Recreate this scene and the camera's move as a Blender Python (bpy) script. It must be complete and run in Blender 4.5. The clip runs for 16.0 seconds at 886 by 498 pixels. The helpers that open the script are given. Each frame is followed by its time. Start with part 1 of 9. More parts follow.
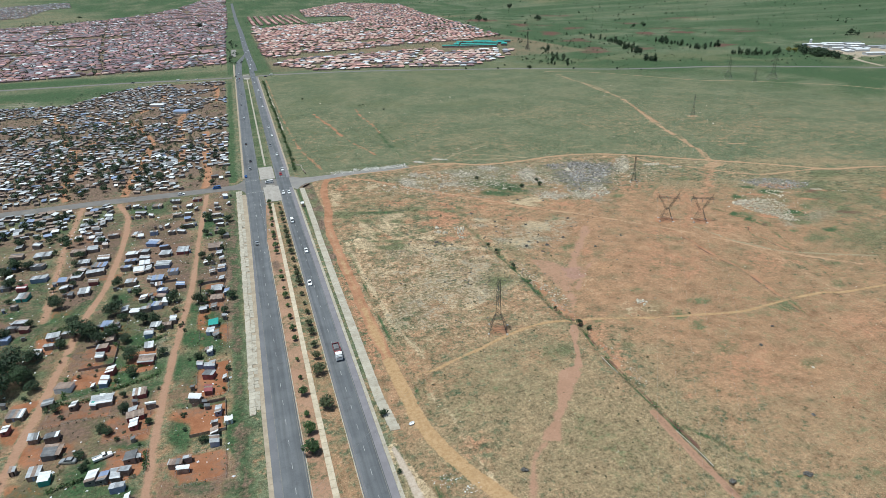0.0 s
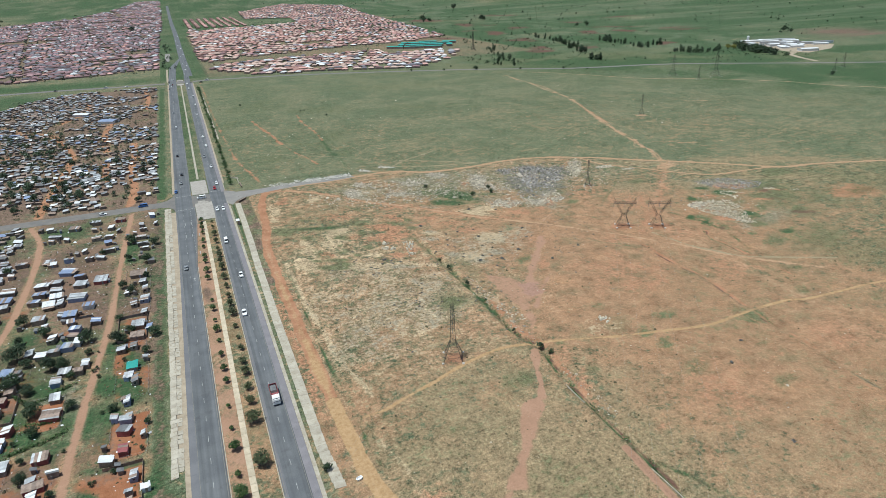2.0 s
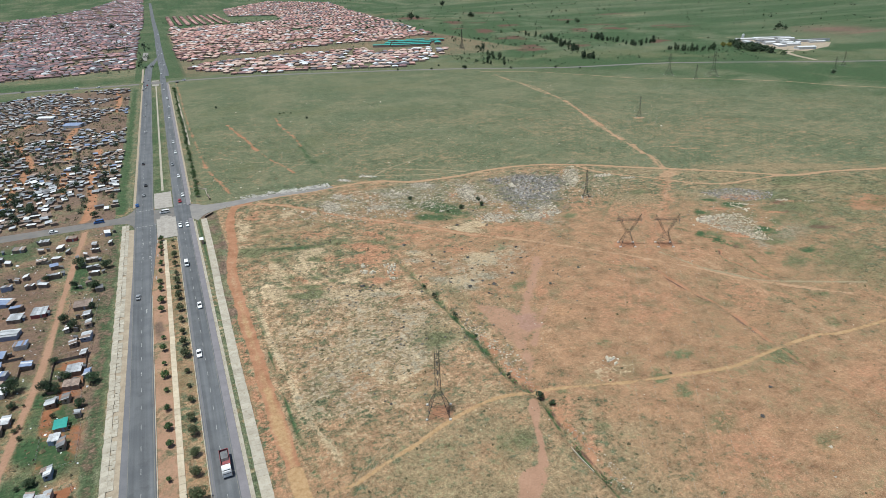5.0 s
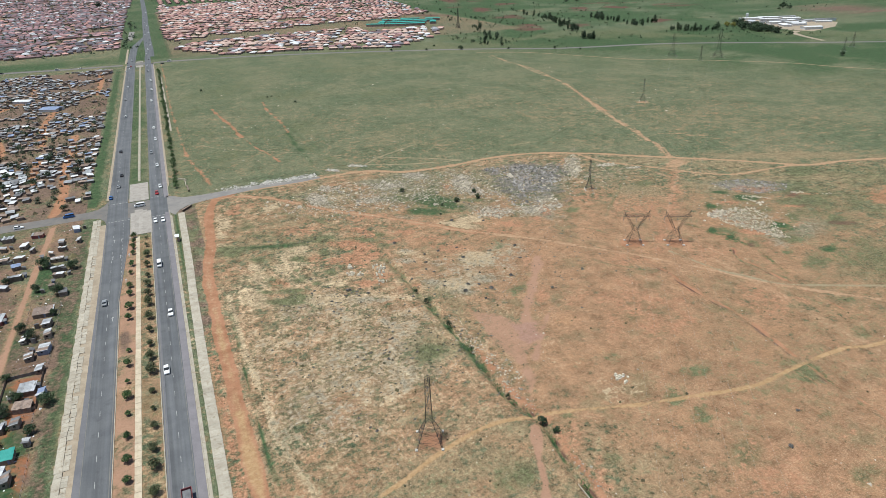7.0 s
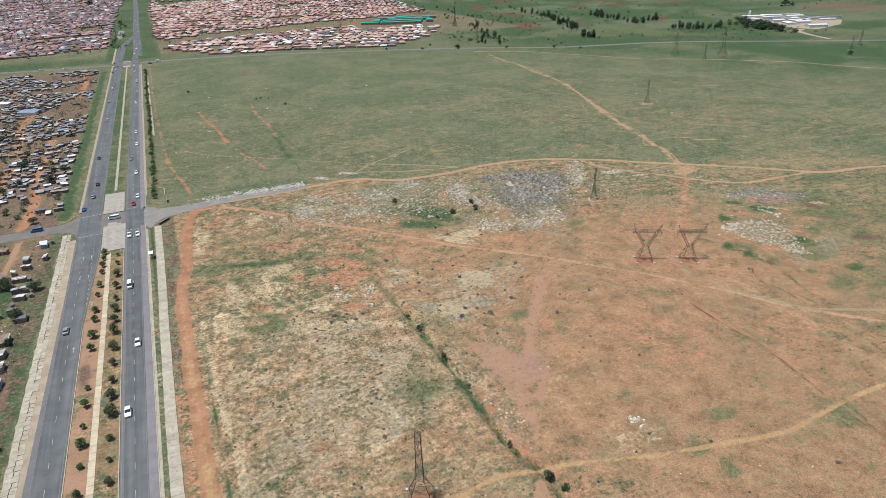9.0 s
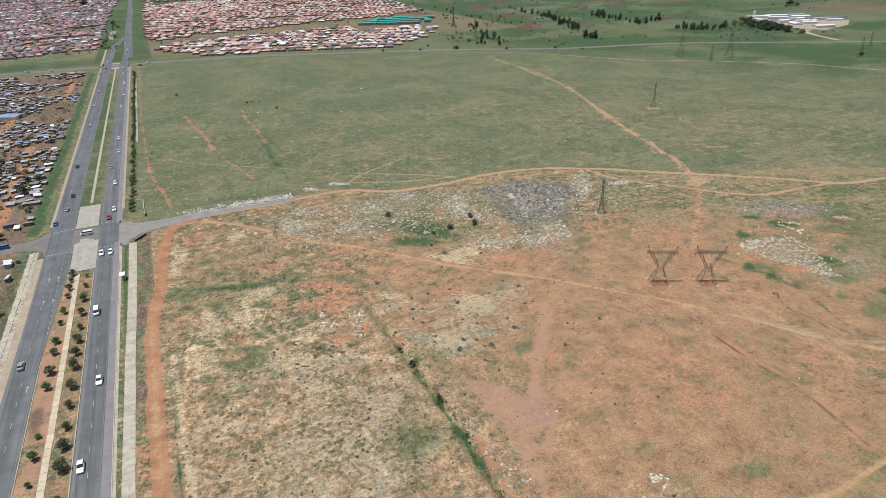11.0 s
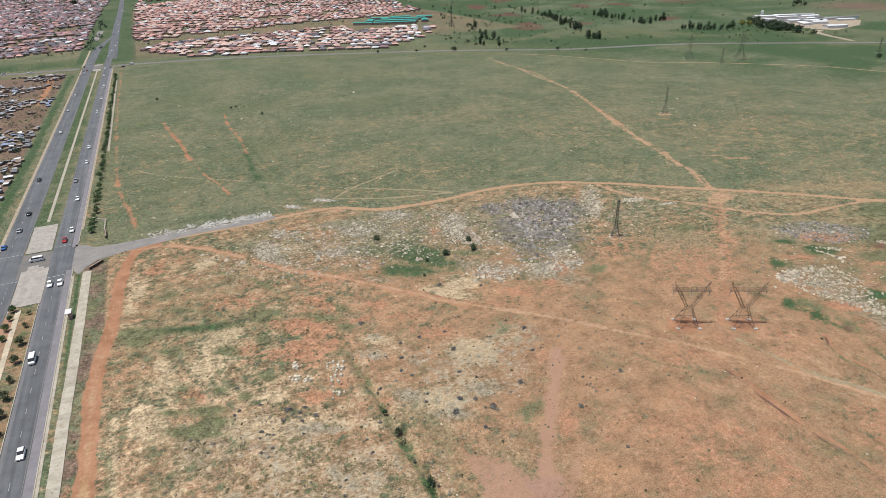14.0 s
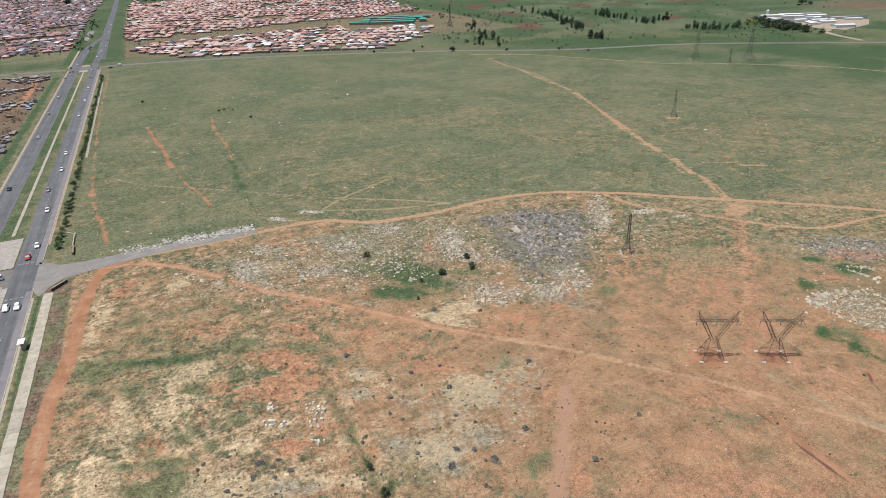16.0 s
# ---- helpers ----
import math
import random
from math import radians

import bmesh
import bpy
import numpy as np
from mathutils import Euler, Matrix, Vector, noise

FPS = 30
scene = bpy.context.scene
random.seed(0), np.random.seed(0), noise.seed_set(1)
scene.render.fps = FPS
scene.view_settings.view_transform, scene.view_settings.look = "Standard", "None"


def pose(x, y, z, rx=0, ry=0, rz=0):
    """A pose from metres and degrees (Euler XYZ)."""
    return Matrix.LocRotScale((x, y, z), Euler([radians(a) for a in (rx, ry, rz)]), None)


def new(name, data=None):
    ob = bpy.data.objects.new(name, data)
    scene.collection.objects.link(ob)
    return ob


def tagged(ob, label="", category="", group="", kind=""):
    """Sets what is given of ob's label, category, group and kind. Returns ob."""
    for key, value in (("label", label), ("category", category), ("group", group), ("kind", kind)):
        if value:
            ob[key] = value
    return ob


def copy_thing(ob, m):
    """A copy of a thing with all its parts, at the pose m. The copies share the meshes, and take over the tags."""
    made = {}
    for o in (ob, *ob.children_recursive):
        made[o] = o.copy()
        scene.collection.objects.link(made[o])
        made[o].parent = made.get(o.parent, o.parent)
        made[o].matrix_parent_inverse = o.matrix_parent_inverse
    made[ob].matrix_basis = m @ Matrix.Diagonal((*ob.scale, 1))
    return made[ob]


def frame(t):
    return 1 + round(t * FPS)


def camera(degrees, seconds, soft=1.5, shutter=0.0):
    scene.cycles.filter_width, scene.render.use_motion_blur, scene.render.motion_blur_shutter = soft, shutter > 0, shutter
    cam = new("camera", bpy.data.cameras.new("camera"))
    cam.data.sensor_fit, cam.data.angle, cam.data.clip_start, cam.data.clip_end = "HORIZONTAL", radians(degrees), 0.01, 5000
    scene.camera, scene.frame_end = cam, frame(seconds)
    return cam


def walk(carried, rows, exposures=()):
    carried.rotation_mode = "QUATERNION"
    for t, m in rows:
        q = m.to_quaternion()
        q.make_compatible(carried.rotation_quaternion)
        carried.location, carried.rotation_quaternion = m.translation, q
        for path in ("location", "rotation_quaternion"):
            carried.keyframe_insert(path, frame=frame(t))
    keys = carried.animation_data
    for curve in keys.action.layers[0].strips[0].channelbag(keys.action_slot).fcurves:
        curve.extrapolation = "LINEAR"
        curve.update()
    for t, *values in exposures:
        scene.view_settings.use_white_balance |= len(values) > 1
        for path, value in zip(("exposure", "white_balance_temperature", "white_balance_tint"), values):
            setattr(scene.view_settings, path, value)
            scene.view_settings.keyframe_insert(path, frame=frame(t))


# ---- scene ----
# The camera flies ahead and to the right over the field, sinking slowly. Y runs along the dual carriageway, X to its right.
cam = camera(71.37, 16.0, soft=0.6)
PATH = [
    (0.0, -8.59, -0.28, 120.35, -17.58, 23.82, -1.68),
    (0.5, -6.37, 4.65, 120.01, -19.75, 23.87, -1.77),
    (1.0, -4.11, 9.55, 119.66, -21.34, 23.91, -1.80),
    (1.5, -1.81, 14.41, 119.31, -21.93, 23.92, -1.90),
    (2.5, 2.89, 24.06, 118.58, -22.62, 23.91, -1.90),
    (3.5, 7.70, 33.63, 117.84, -22.99, 23.94, -1.88),
    (4.2, 11.12, 40.30, 117.32, -23.17, 23.97, -1.84),
    (6.3, 21.49, 60.29, 115.75, -23.49, 25.05, -1.79),
    (6.5, 22.48, 62.20, 115.60, -23.52, 25.29, -1.78),
    (7.0, 24.97, 66.96, 115.22, -23.57, 25.90, -1.77),
    (7.5, 27.45, 71.74, 114.84, -23.64, 26.08, -1.76),
    (8.0, 29.94, 76.52, 114.46, -23.69, 26.09, -1.79),
    (9.0, 34.90, 86.10, 113.67, -23.79, 26.09, -1.81),
    (11.5, 47.28, 110.20, 111.47, -23.89, 26.09, -1.79),
    (12.5, 52.23, 119.87, 110.42, -23.94, 26.12, -1.77),
    (13.5, 57.20, 129.53, 109.25, -23.99, 26.12, -1.75),
    (14.5, 62.21, 139.16, 107.89, -24.02, 26.11, -1.77),
    (16.0, 69.85, 153.47, 105.43, -24.07, 26.09, -1.78),
]
walk(cam, [(t, pose(x, y, z, 90 - down, 0, yaw) @ pose(0, 0, 0, 0, 0, lean)) for t, x, y, z, yaw, down, lean in PATH],
     exposures=[(0.0, 0.0, 5950, 1.0), (4.0, 0.0, 6080, 3), (8.0, 0.0, 6250, 6), (12.0, 0.0, 6350, 8.5), (16.0, 0.0, 6430, 10.5)])

# ---- sky and sun: high summer sun, shadows fall short and to the right of the road ----
SUN_UP, SHADE = 75.0, Vector((1.0, 0.02, 0)).normalized()
world = bpy.data.worlds.new("sky")
scene.world = world
world.use_nodes = True
wn = world.node_tree.nodes
sky = wn.new("ShaderNodeTexSky")
sky.sky_type, sky.sun_disc = "NISHITA", False
sky.sun_elevation, sky.sun_rotation = radians(SUN_UP), math.atan2(-SHADE.x, -SHADE.y)
world.node_tree.links.new(sky.outputs["Color"], wn["Background"].inputs["Color"])
wn["Background"].inputs["Strength"].default_value = 0.075
sun_data = bpy.data.lights.new("sun", "SUN")
sun_data.energy, sun_data.angle, sun_data.color = 4.5, radians(0.55), (1.0, 0.96, 0.9)
sun = new("sun", sun_data)
ray = SHADE * math.cos(radians(SUN_UP)) + Vector((0, 0, -math.sin(radians(SUN_UP))))
sun.matrix_world = Matrix.Translation((0, 0, 300)) @ ray.to_track_quat("-Z", "Y").to_matrix().to_4x4()


# ---- materials ----
def nodes_of(name):
    m = bpy.data.materials.new(name)
    m.use_nodes = True
    nt = m.node_tree
    return m, nt, nt.nodes["Principled BSDF"]


def noise_at(nt, scale, detail=3.0, rough=0.6, vec=None):
    n = nt.nodes.new("ShaderNodeTexNoise")
    n.inputs["Scale"].default_value, n.inputs["Detail"].default_value, n.inputs["Roughness"].default_value = scale, detail, rough
    if vec is None:
        g = nt.nodes.new("ShaderNodeNewGeometry")
        vec = g.outputs["Position"]
    nt.links.new(vec, n.inputs["Vector"])
    return n.outputs["Fac"]


def stepped(nt, value, lo, hi):
    """A smooth 0..1 step of value between lo and hi."""
    r = nt.nodes.new("ShaderNodeMapRange")
    r.interpolation_type = "SMOOTHSTEP"
    nt.links.new(value, r.inputs["Value"])
    r.inputs["From Min"].default_value, r.inputs["From Max"].default_value = lo, hi
    return r.outputs["Result"]


def calc(nt, op, a, b):
    n = nt.nodes.new("ShaderNodeMath")
    n.operation = op
    for i, x in enumerate((a, b)):
        if isinstance(x, (int, float)):
            n.inputs[i].default_value = x
        else:
            nt.links.new(x, n.inputs[i])
    return n.outputs[0]


def blend(nt, fac, a, b, mode="MIX"):
    n = nt.nodes.new("ShaderNodeMix")
    n.data_type, n.blend_type = "RGBA", mode
    for i, x in ((0, fac), (6, a), (7, b)):
        if isinstance(x, (int, float)):
            n.inputs[i].default_value = x
        elif isinstance(x, tuple):
            n.inputs[i].default_value = (*x, 1)
        else:
            nt.links.new(x, n.inputs[i])
    return n.outputs[2]


def bumped(nt, bsdf, height, strength, distance):
    b = nt.nodes.new("ShaderNodeBump")
    b.inputs["Strength"].default_value, b.inputs["Distance"].default_value = strength, distance
    nt.links.new(height, b.inputs["Height"])
    nt.links.new(b.outputs["Normal"], bsdf.inputs["Normal"])


def surface(name, a, b, scale=1.0, rough=0.8, metal=0.0, fine=8.0, stain=None, stain_amount=0.5, by_object=0.0, by_island=0.0, bump=0.0):
    """A worn surface: two colours mixed by coarse and fine noise, a stain colour in patches, brightness varied per object or island."""
    m, nt, bsdf = nodes_of(name)
    big, small = noise_at(nt, scale, 2), noise_at(nt, scale * fine, 3)
    f = calc(nt, "ADD", calc(nt, "MULTIPLY", big, 0.6), calc(nt, "MULTIPLY", small, 0.4))
    col = blend(nt, stepped(nt, f, 0.35, 0.65), a, b)
    if stain:
        col = blend(nt, calc(nt, "MULTIPLY", stepped(nt, noise_at(nt, scale * 2.3, 4, 0.7), 0.52, 0.7), stain_amount), col, stain)
    for amount, node, socket in ((by_object, "ShaderNodeObjectInfo", "Random"), (by_island, "ShaderNodeNewGeometry", "Random Per Island")):
        if amount:
            n = nt.nodes.new(node)
            k = calc(nt, "ADD", calc(nt, "MULTIPLY", n.outputs[socket], 2 * amount), 1 - amount)
            hsv = nt.nodes.new("ShaderNodeHueSaturation")
            nt.links.new(col, hsv.inputs["Color"])
            nt.links.new(k, hsv.inputs["Value"])
            col = hsv.outputs["Color"]
    nt.links.new(col, bsdf.inputs["Base Color"])
    bsdf.inputs["Roughness"].default_value, bsdf.inputs["Metallic"].default_value = rough, metal
    if bump:
        bumped(nt, bsdf, small, bump, 0.05)
    return m


def lengthwise(m, amount, sx, sy):
    """Streaks along the road, worn by wheels, on a made surface."""
    nt = m.node_tree
    bsdf = nt.nodes["Principled BSDF"]
    g = nt.nodes.new("ShaderNodeNewGeometry")
    mul = nt.nodes.new("ShaderNodeVectorMath")
    mul.operation = "MULTIPLY"
    mul.inputs[1].default_value = (sx, sy, 1)
    nt.links.new(g.outputs["Position"], mul.inputs[0])
    f = noise_at(nt, 1.0, 3, 0.6, mul.outputs[0])
    hsv = nt.nodes.new("ShaderNodeHueSaturation")
    link = bsdf.inputs["Base Color"].links[0]
    nt.links.new(link.from_socket, hsv.inputs["Color"])
    nt.links.new(calc(nt, "ADD", calc(nt, "MULTIPLY", calc(nt, "SUBTRACT", f, 0.5), amount), 1.0), hsv.inputs["Value"])
    nt.links.new(hsv.outputs["Color"], bsdf.inputs["Base Color"])
    return m


ASPHALT = surface("asphalt", (0.095, 0.1, 0.108), (0.13, 0.134, 0.14), 0.12, 0.85, fine=30, stain=(0.07, 0.073, 0.078), stain_amount=0.5, bump=0.2)
lengthwise(ASPHALT, 1.3, 0.55, 0.012)
SIDE_TAR = surface("dusty_old_tar", (0.13, 0.125, 0.12), (0.19, 0.175, 0.16), 0.15, 0.9, fine=20, stain=(0.24, 0.18, 0.13), stain_amount=0.6)
HARD_SHOULDER = surface("shoulder_tar", (0.178, 0.166, 0.178), (0.225, 0.21, 0.222), 0.2, 0.9, fine=20, stain=(0.14, 0.132, 0.14))
WORN_LANE = surface("worn_lane_edge", (0.13, 0.13, 0.14), (0.165, 0.163, 0.172), 0.15, 0.88, fine=20, stain=(0.11, 0.11, 0.12))
SHOULDER = surface("worn_asphalt", (0.2, 0.19, 0.18), (0.26, 0.24, 0.22), 0.2, 0.9, fine=20, stain=(0.15, 0.145, 0.14))
GRAVEL = surface("sandy_gravel", (0.29, 0.235, 0.17), (0.4, 0.33, 0.245), 0.3, 0.95, fine=12, stain=(0.24, 0.18, 0.12), stain_amount=0.6)
CONCRETE = surface("concrete", (0.35, 0.31, 0.245), (0.45, 0.41, 0.335), 0.35, 0.9, fine=9, stain=(0.27, 0.22, 0.155), stain_amount=0.85, by_object=0.09, bump=0.3)
PAVER = surface("paving_block", (0.3, 0.27, 0.24), (0.38, 0.35, 0.31), 0.5, 0.9, fine=12, stain=(0.22, 0.19, 0.16), by_object=0.08)
PATHWAY = surface("sandy_path_concrete", (0.44, 0.37, 0.27), (0.54, 0.46, 0.34), 0.5, 0.9, fine=9, stain=(0.34, 0.24, 0.15), by_object=0.1)
PAINT = surface("road_paint", (0.27, 0.27, 0.265), (0.42, 0.42, 0.4), 1.0, 0.7, stain=(0.18, 0.18, 0.18), stain_amount=0.7)
YELLOW = surface("faded_yellow_paint", (0.165, 0.158, 0.14), (0.21, 0.195, 0.16), 1.0, 0.7, stain=(0.15, 0.145, 0.14))
STEEL = surface("weathered_pylon_steel", (0.036, 0.033, 0.032), (0.072, 0.065, 0.062), 0.8, 0.7, 0.3)
WIRE = surface("aluminium_cable", (0.3, 0.3, 0.3), (0.4, 0.4, 0.4), 0.5, 0.5, 0.6)
ZINC = surface("zinc_sheet", (0.33, 0.342, 0.36), (0.54, 0.555, 0.57), 0.5, 0.5, 0.15, stain=(0.24, 0.17, 0.13), stain_amount=0.45, by_object=0.3, by_island=0.3)
PALE = surface("white_sheet", (0.6, 0.61, 0.62), (0.74, 0.75, 0.76), 0.5, 0.5, stain=(0.42, 0.37, 0.32), stain_amount=0.3, by_object=0.1, by_island=0.08)
RUST = surface("rusty_sheet", (0.2, 0.145, 0.115), (0.34, 0.26, 0.215), 0.7, 0.75, stain=(0.15, 0.075, 0.045), stain_amount=0.6, by_object=0.25, by_island=0.3)
GREY = surface("grey_sheet", (0.1, 0.102, 0.108), (0.19, 0.19, 0.195), 0.6, 0.6, stain=(0.16, 0.115, 0.09), by_object=0.2, by_island=0.25)
BLUE = surface("blue_sheet", (0.17, 0.22, 0.36), (0.27, 0.33, 0.46), 0.6, 0.5, stain=(0.3, 0.3, 0.34), by_island=0.15)
TEAL = surface("teal_sheet", (0.03, 0.27, 0.23), (0.06, 0.35, 0.3), 0.1, 0.5, by_island=0.12)
MAROON = surface("maroon_paint", (0.22, 0.06, 0.07), (0.3, 0.09, 0.09), 0.8, 0.7, stain=(0.2, 0.1, 0.07))
WALLS = surface("mixed_sheet_wall", (0.15, 0.12, 0.1), (0.3, 0.255, 0.225), 0.7, 0.7, stain=(0.2, 0.11, 0.07), by_object=0.25)
PLASTER = surface("plaster_wall", (0.26, 0.18, 0.155), (0.42, 0.32, 0.28), 0.2, 0.85, by_island=0.2)
TILE = surface("terracotta_roof", (0.3, 0.155, 0.135), (0.47, 0.27, 0.235), 0.02, 0.8, fine=30, stain=(0.3, 0.22, 0.2), by_island=0.42)
# mauve and bluish cast of the next two roofs is painted distance haze
TILE_BROWN_HAZED = surface("worn_brown_roof", (0.15, 0.085, 0.095), (0.29, 0.175, 0.185), 0.02, 0.8, fine=30, stain=(0.2, 0.17, 0.17), by_island=0.5)
TILE_DARK_HAZED = surface("dark_roof", (0.085, 0.08, 0.098), (0.18, 0.165, 0.185), 0.02, 0.75, fine=30, by_island=0.3)
TILE_PALE = surface("pale_pink_roof", (0.43, 0.3, 0.25), (0.56, 0.42, 0.36), 0.02, 0.75, fine=30, by_island=0.12)
BARK = surface("bark", (0.09, 0.065, 0.045), (0.16, 0.12, 0.085), 2.0, 0.9)
LEAF = surface("green_leaves", (0.028, 0.066, 0.015), (0.065, 0.115, 0.03), 0.6, 0.7, by_island=0.4, by_object=0.2)
LEAF_DULL = surface("olive_leaves", (0.04, 0.056, 0.021), (0.078, 0.092, 0.038), 0.6, 0.75, by_island=0.35, by_object=0.15)
LEAF_FAR = surface("dark_tree_leaves", (0.014, 0.032, 0.012), (0.034, 0.062, 0.022), 0.1, 0.75, by_island=0.4, by_object=0.15)
LEAF_GOLD = surface("yellow_green_leaves", (0.12, 0.12, 0.02), (0.2, 0.19, 0.035), 0.1, 0.75, by_island=0.3)
BOULDER = surface("cream_boulder", (0.46, 0.41, 0.32), (0.62, 0.57, 0.46), 0.8, 0.85, by_object=0.2)
CREAM = surface("cream_stone", (0.33, 0.285, 0.21), (0.49, 0.43, 0.33), 0.8, 0.85, by_island=0.4)
SHRUB = surface("grey_dry_shrub", (0.085, 0.078, 0.06), (0.16, 0.148, 0.115), 0.7, 0.9, by_island=0.35)
DEAD = surface("dead_brush_twigs", (0.095, 0.092, 0.088), (0.19, 0.18, 0.165), 0.9, 0.9, by_island=0.4)
TUFT = surface("dark_grass_tuft", (0.07, 0.065, 0.035), (0.14, 0.12, 0.06), 0.3, 0.9, by_island=0.4)
STONE = surface("pale_rubble", (0.28, 0.243, 0.19), (0.45, 0.4, 0.32), 0.6, 0.85, by_island=0.5)
RUBBLE_WHITE = surface("white_rubble", (0.36, 0.34, 0.305), (0.54, 0.52, 0.475), 0.6, 0.85, by_island=0.4)
SLATE = surface("grey_rubble", (0.14, 0.133, 0.127), (0.29, 0.272, 0.255), 0.5, 0.85, by_island=0.75)
GLASS = surface("dark_car_glass", (0.02, 0.025, 0.03), (0.03, 0.035, 0.04), 1.0, 0.08)
RUBBER = surface("tyre_rubber", (0.02, 0.02, 0.02), (0.03, 0.03, 0.03), 4.0, 0.85)
LAMP_RED = surface("red_lamp_glass", (0.35, 0.02, 0.02), (0.4, 0.03, 0.03), 4.0, 0.3)
LAMP_CLEAR = surface("clear_lamp_glass", (0.7, 0.7, 0.7), (0.75, 0.75, 0.75), 4.0, 0.2)
CAR_WHITE = surface("white_car_paint", (0.78, 0.78, 0.78), (0.82, 0.82, 0.82), 1.0, 0.3)
CAR_SILVER = surface("silver_car_paint", (0.38, 0.39, 0.4), (0.44, 0.45, 0.46), 1.0, 0.3, 0.4)
CAR_RED = surface("red_car_paint", (0.33, 0.02, 0.025), (0.38, 0.03, 0.03), 1.0, 0.3)
CAR_BLUE = surface("blue_car_paint", (0.03, 0.12, 0.36), (0.05, 0.15, 0.4), 1.0, 0.3)
CAR_DARK = surface("dark_car_paint", (0.03, 0.03, 0.035), (0.05, 0.05, 0.055), 1.0, 0.3)
TRACK_EARTH = surface("trodden_track_earth", (0.3, 0.2, 0.12), (0.4, 0.28, 0.175), 0.1, 0.95, fine=12, stain=(0.13, 0.13, 0.07), stain_amount=0.7)
TIMBER = surface("dark_timber", (0.06, 0.045, 0.035), (0.11, 0.085, 0.065), 1.0, 0.85)


# ---- ground: one sheet to the horizon, with weights for what grows or lies on it ----
def lattice(xs, ys, size, seed):
    """Smooth value noise, 0..1."""
    u, v = np.asarray(xs) / size + 1000.0, np.asarray(ys) / size + 1000.0
    i, j = np.floor(u).astype(np.int64), np.floor(v).astype(np.int64)
    fu, fv = u - i, v - j
    fu, fv = fu * fu * (3 - 2 * fu), fv * fv * (3 - 2 * fv)

    def rnd(a, b):
        h = (a * 374761393 + b * 668265263 + seed * 974711) & 0x7FFFFFFF
        h = ((h ^ (h >> 13)) * 1274126177) & 0x7FFFFFFF
        return ((h ^ (h >> 16)) & 0xFFFF) / 65535.0

    return (rnd(i, j) * (1 - fu) + rnd(i + 1, j) * fu) * (1 - fv) + (rnd(i, j + 1) * (1 - fu) + rnd(i + 1, j + 1) * fu) * fv


def fractal(xs, ys, size, seed, octaves=4):
    total, amp, out = 0.0, 1.0, 0.0
    for k in range(octaves):
        out = out + amp * lattice(xs, ys, size / 2 ** k, seed + k)
        total += amp
        amp *= 0.55
    return out / total


def bend(points, n=8):
    """A smooth line through the points."""
    p = [np.array(q, float) for q in points]
    p = [2 * p[0] - p[1]] + p + [2 * p[-1] - p[-2]]
    out = []
    for a, b, c, d in zip(p, p[1:], p[2:], p[3:]):
        for k in range(n):
            t = k / n
            out.append(0.5 * (2 * b + (c - a) * t + (2 * a - 5 * b + 4 * c - d) * t * t + (3 * b - a - 3 * c + d) * t ** 3))
    return np.array(out + [p[-2]])


def axis(*runs):
    out = []
    for a, b, step in runs:
        out += list(np.arange(a, b, step))
    return np.array(out + [runs[-1][1]])


GX = axis((-4200, -900, 150), (-900, -240, 30), (-240, -110, 4), (-110, -26, 1.5), (-26, 300, 0.95), (300, 520, 2), (520, 1000, 12), (1000, 4200, 160))
GY = axis((-500, 80, 20), (80, 420, 0.95), (420, 640, 2.0), (640, 1300, 7), (1300, 2500, 40), (2500, 4700, 110))
PX, PY = [a.ravel() for a in np.meshgrid(GX, GY)]
W = {k: np.zeros(len(PX)) for k in ("soil", "dry", "lush", "red", "rubble", "brush", "weed", "ochre", "clay", "till", "murk", "sand", "swept", "mottle", "rust", "stubble", "pale", "mauve", "trail", "far_haze")}
NB = fractal(PX, PY, 60, 5)
NM = fractal(PX, PY, 18, 21)
NS = fractal(PX, PY, 6, 44, 3)


def blob(key, cx, cy, rx, ry, turn=0.0, amount=1.0, rag=0.7):
    """Raises a weight in a ragged ellipse."""
    c, s = math.cos(radians(turn)), math.sin(radians(turn))
    u, v = ((PX - cx) * c + (PY - cy) * s) / rx, (-(PX - cx) * s + (PY - cy) * c) / ry
    d = np.sqrt(u * u + v * v) + (NM - 0.5) * 2.0 * rag + (NS - 0.5) * 1.6 * rag
    W[key] = np.maximum(W[key], amount * np.clip((1.7 - d) / 1.3, 0, 1))


def track(key, points, width, amount=1.0, soft=0.8, rag=0.5, clear=()):
    """Raises a weight along a worn line, and wears others away."""
    line = bend(points)
    m = (PX > line[:, 0].min() - width - 4) & (PX < line[:, 0].max() + width + 4) & (PY > line[:, 1].min() - width - 4) & (PY < line[:, 1].max() + width + 4)
    x, y = PX[m], PY[m]
    best = np.full(len(x), 1e9)
    for a, b in zip(line, line[1:]):
        d = b - a
        k = np.clip(((x - a[0]) * d[0] + (y - a[1]) * d[1]) / max(d @ d, 1e-6), 0, 1)
        best = np.minimum(best, np.hypot(x - a[0] - k * d[0], y - a[1] - k * d[1]))
    best = best + (NS[m] - 0.5) * 2 * rag
    f = amount * np.clip((width / 2 + soft - best) / (2 * soft), 0, 1)
    W[key][m] = np.maximum(W[key][m], f)
    for k in clear:
        W[k][m] *= 1 - f
    return best, m


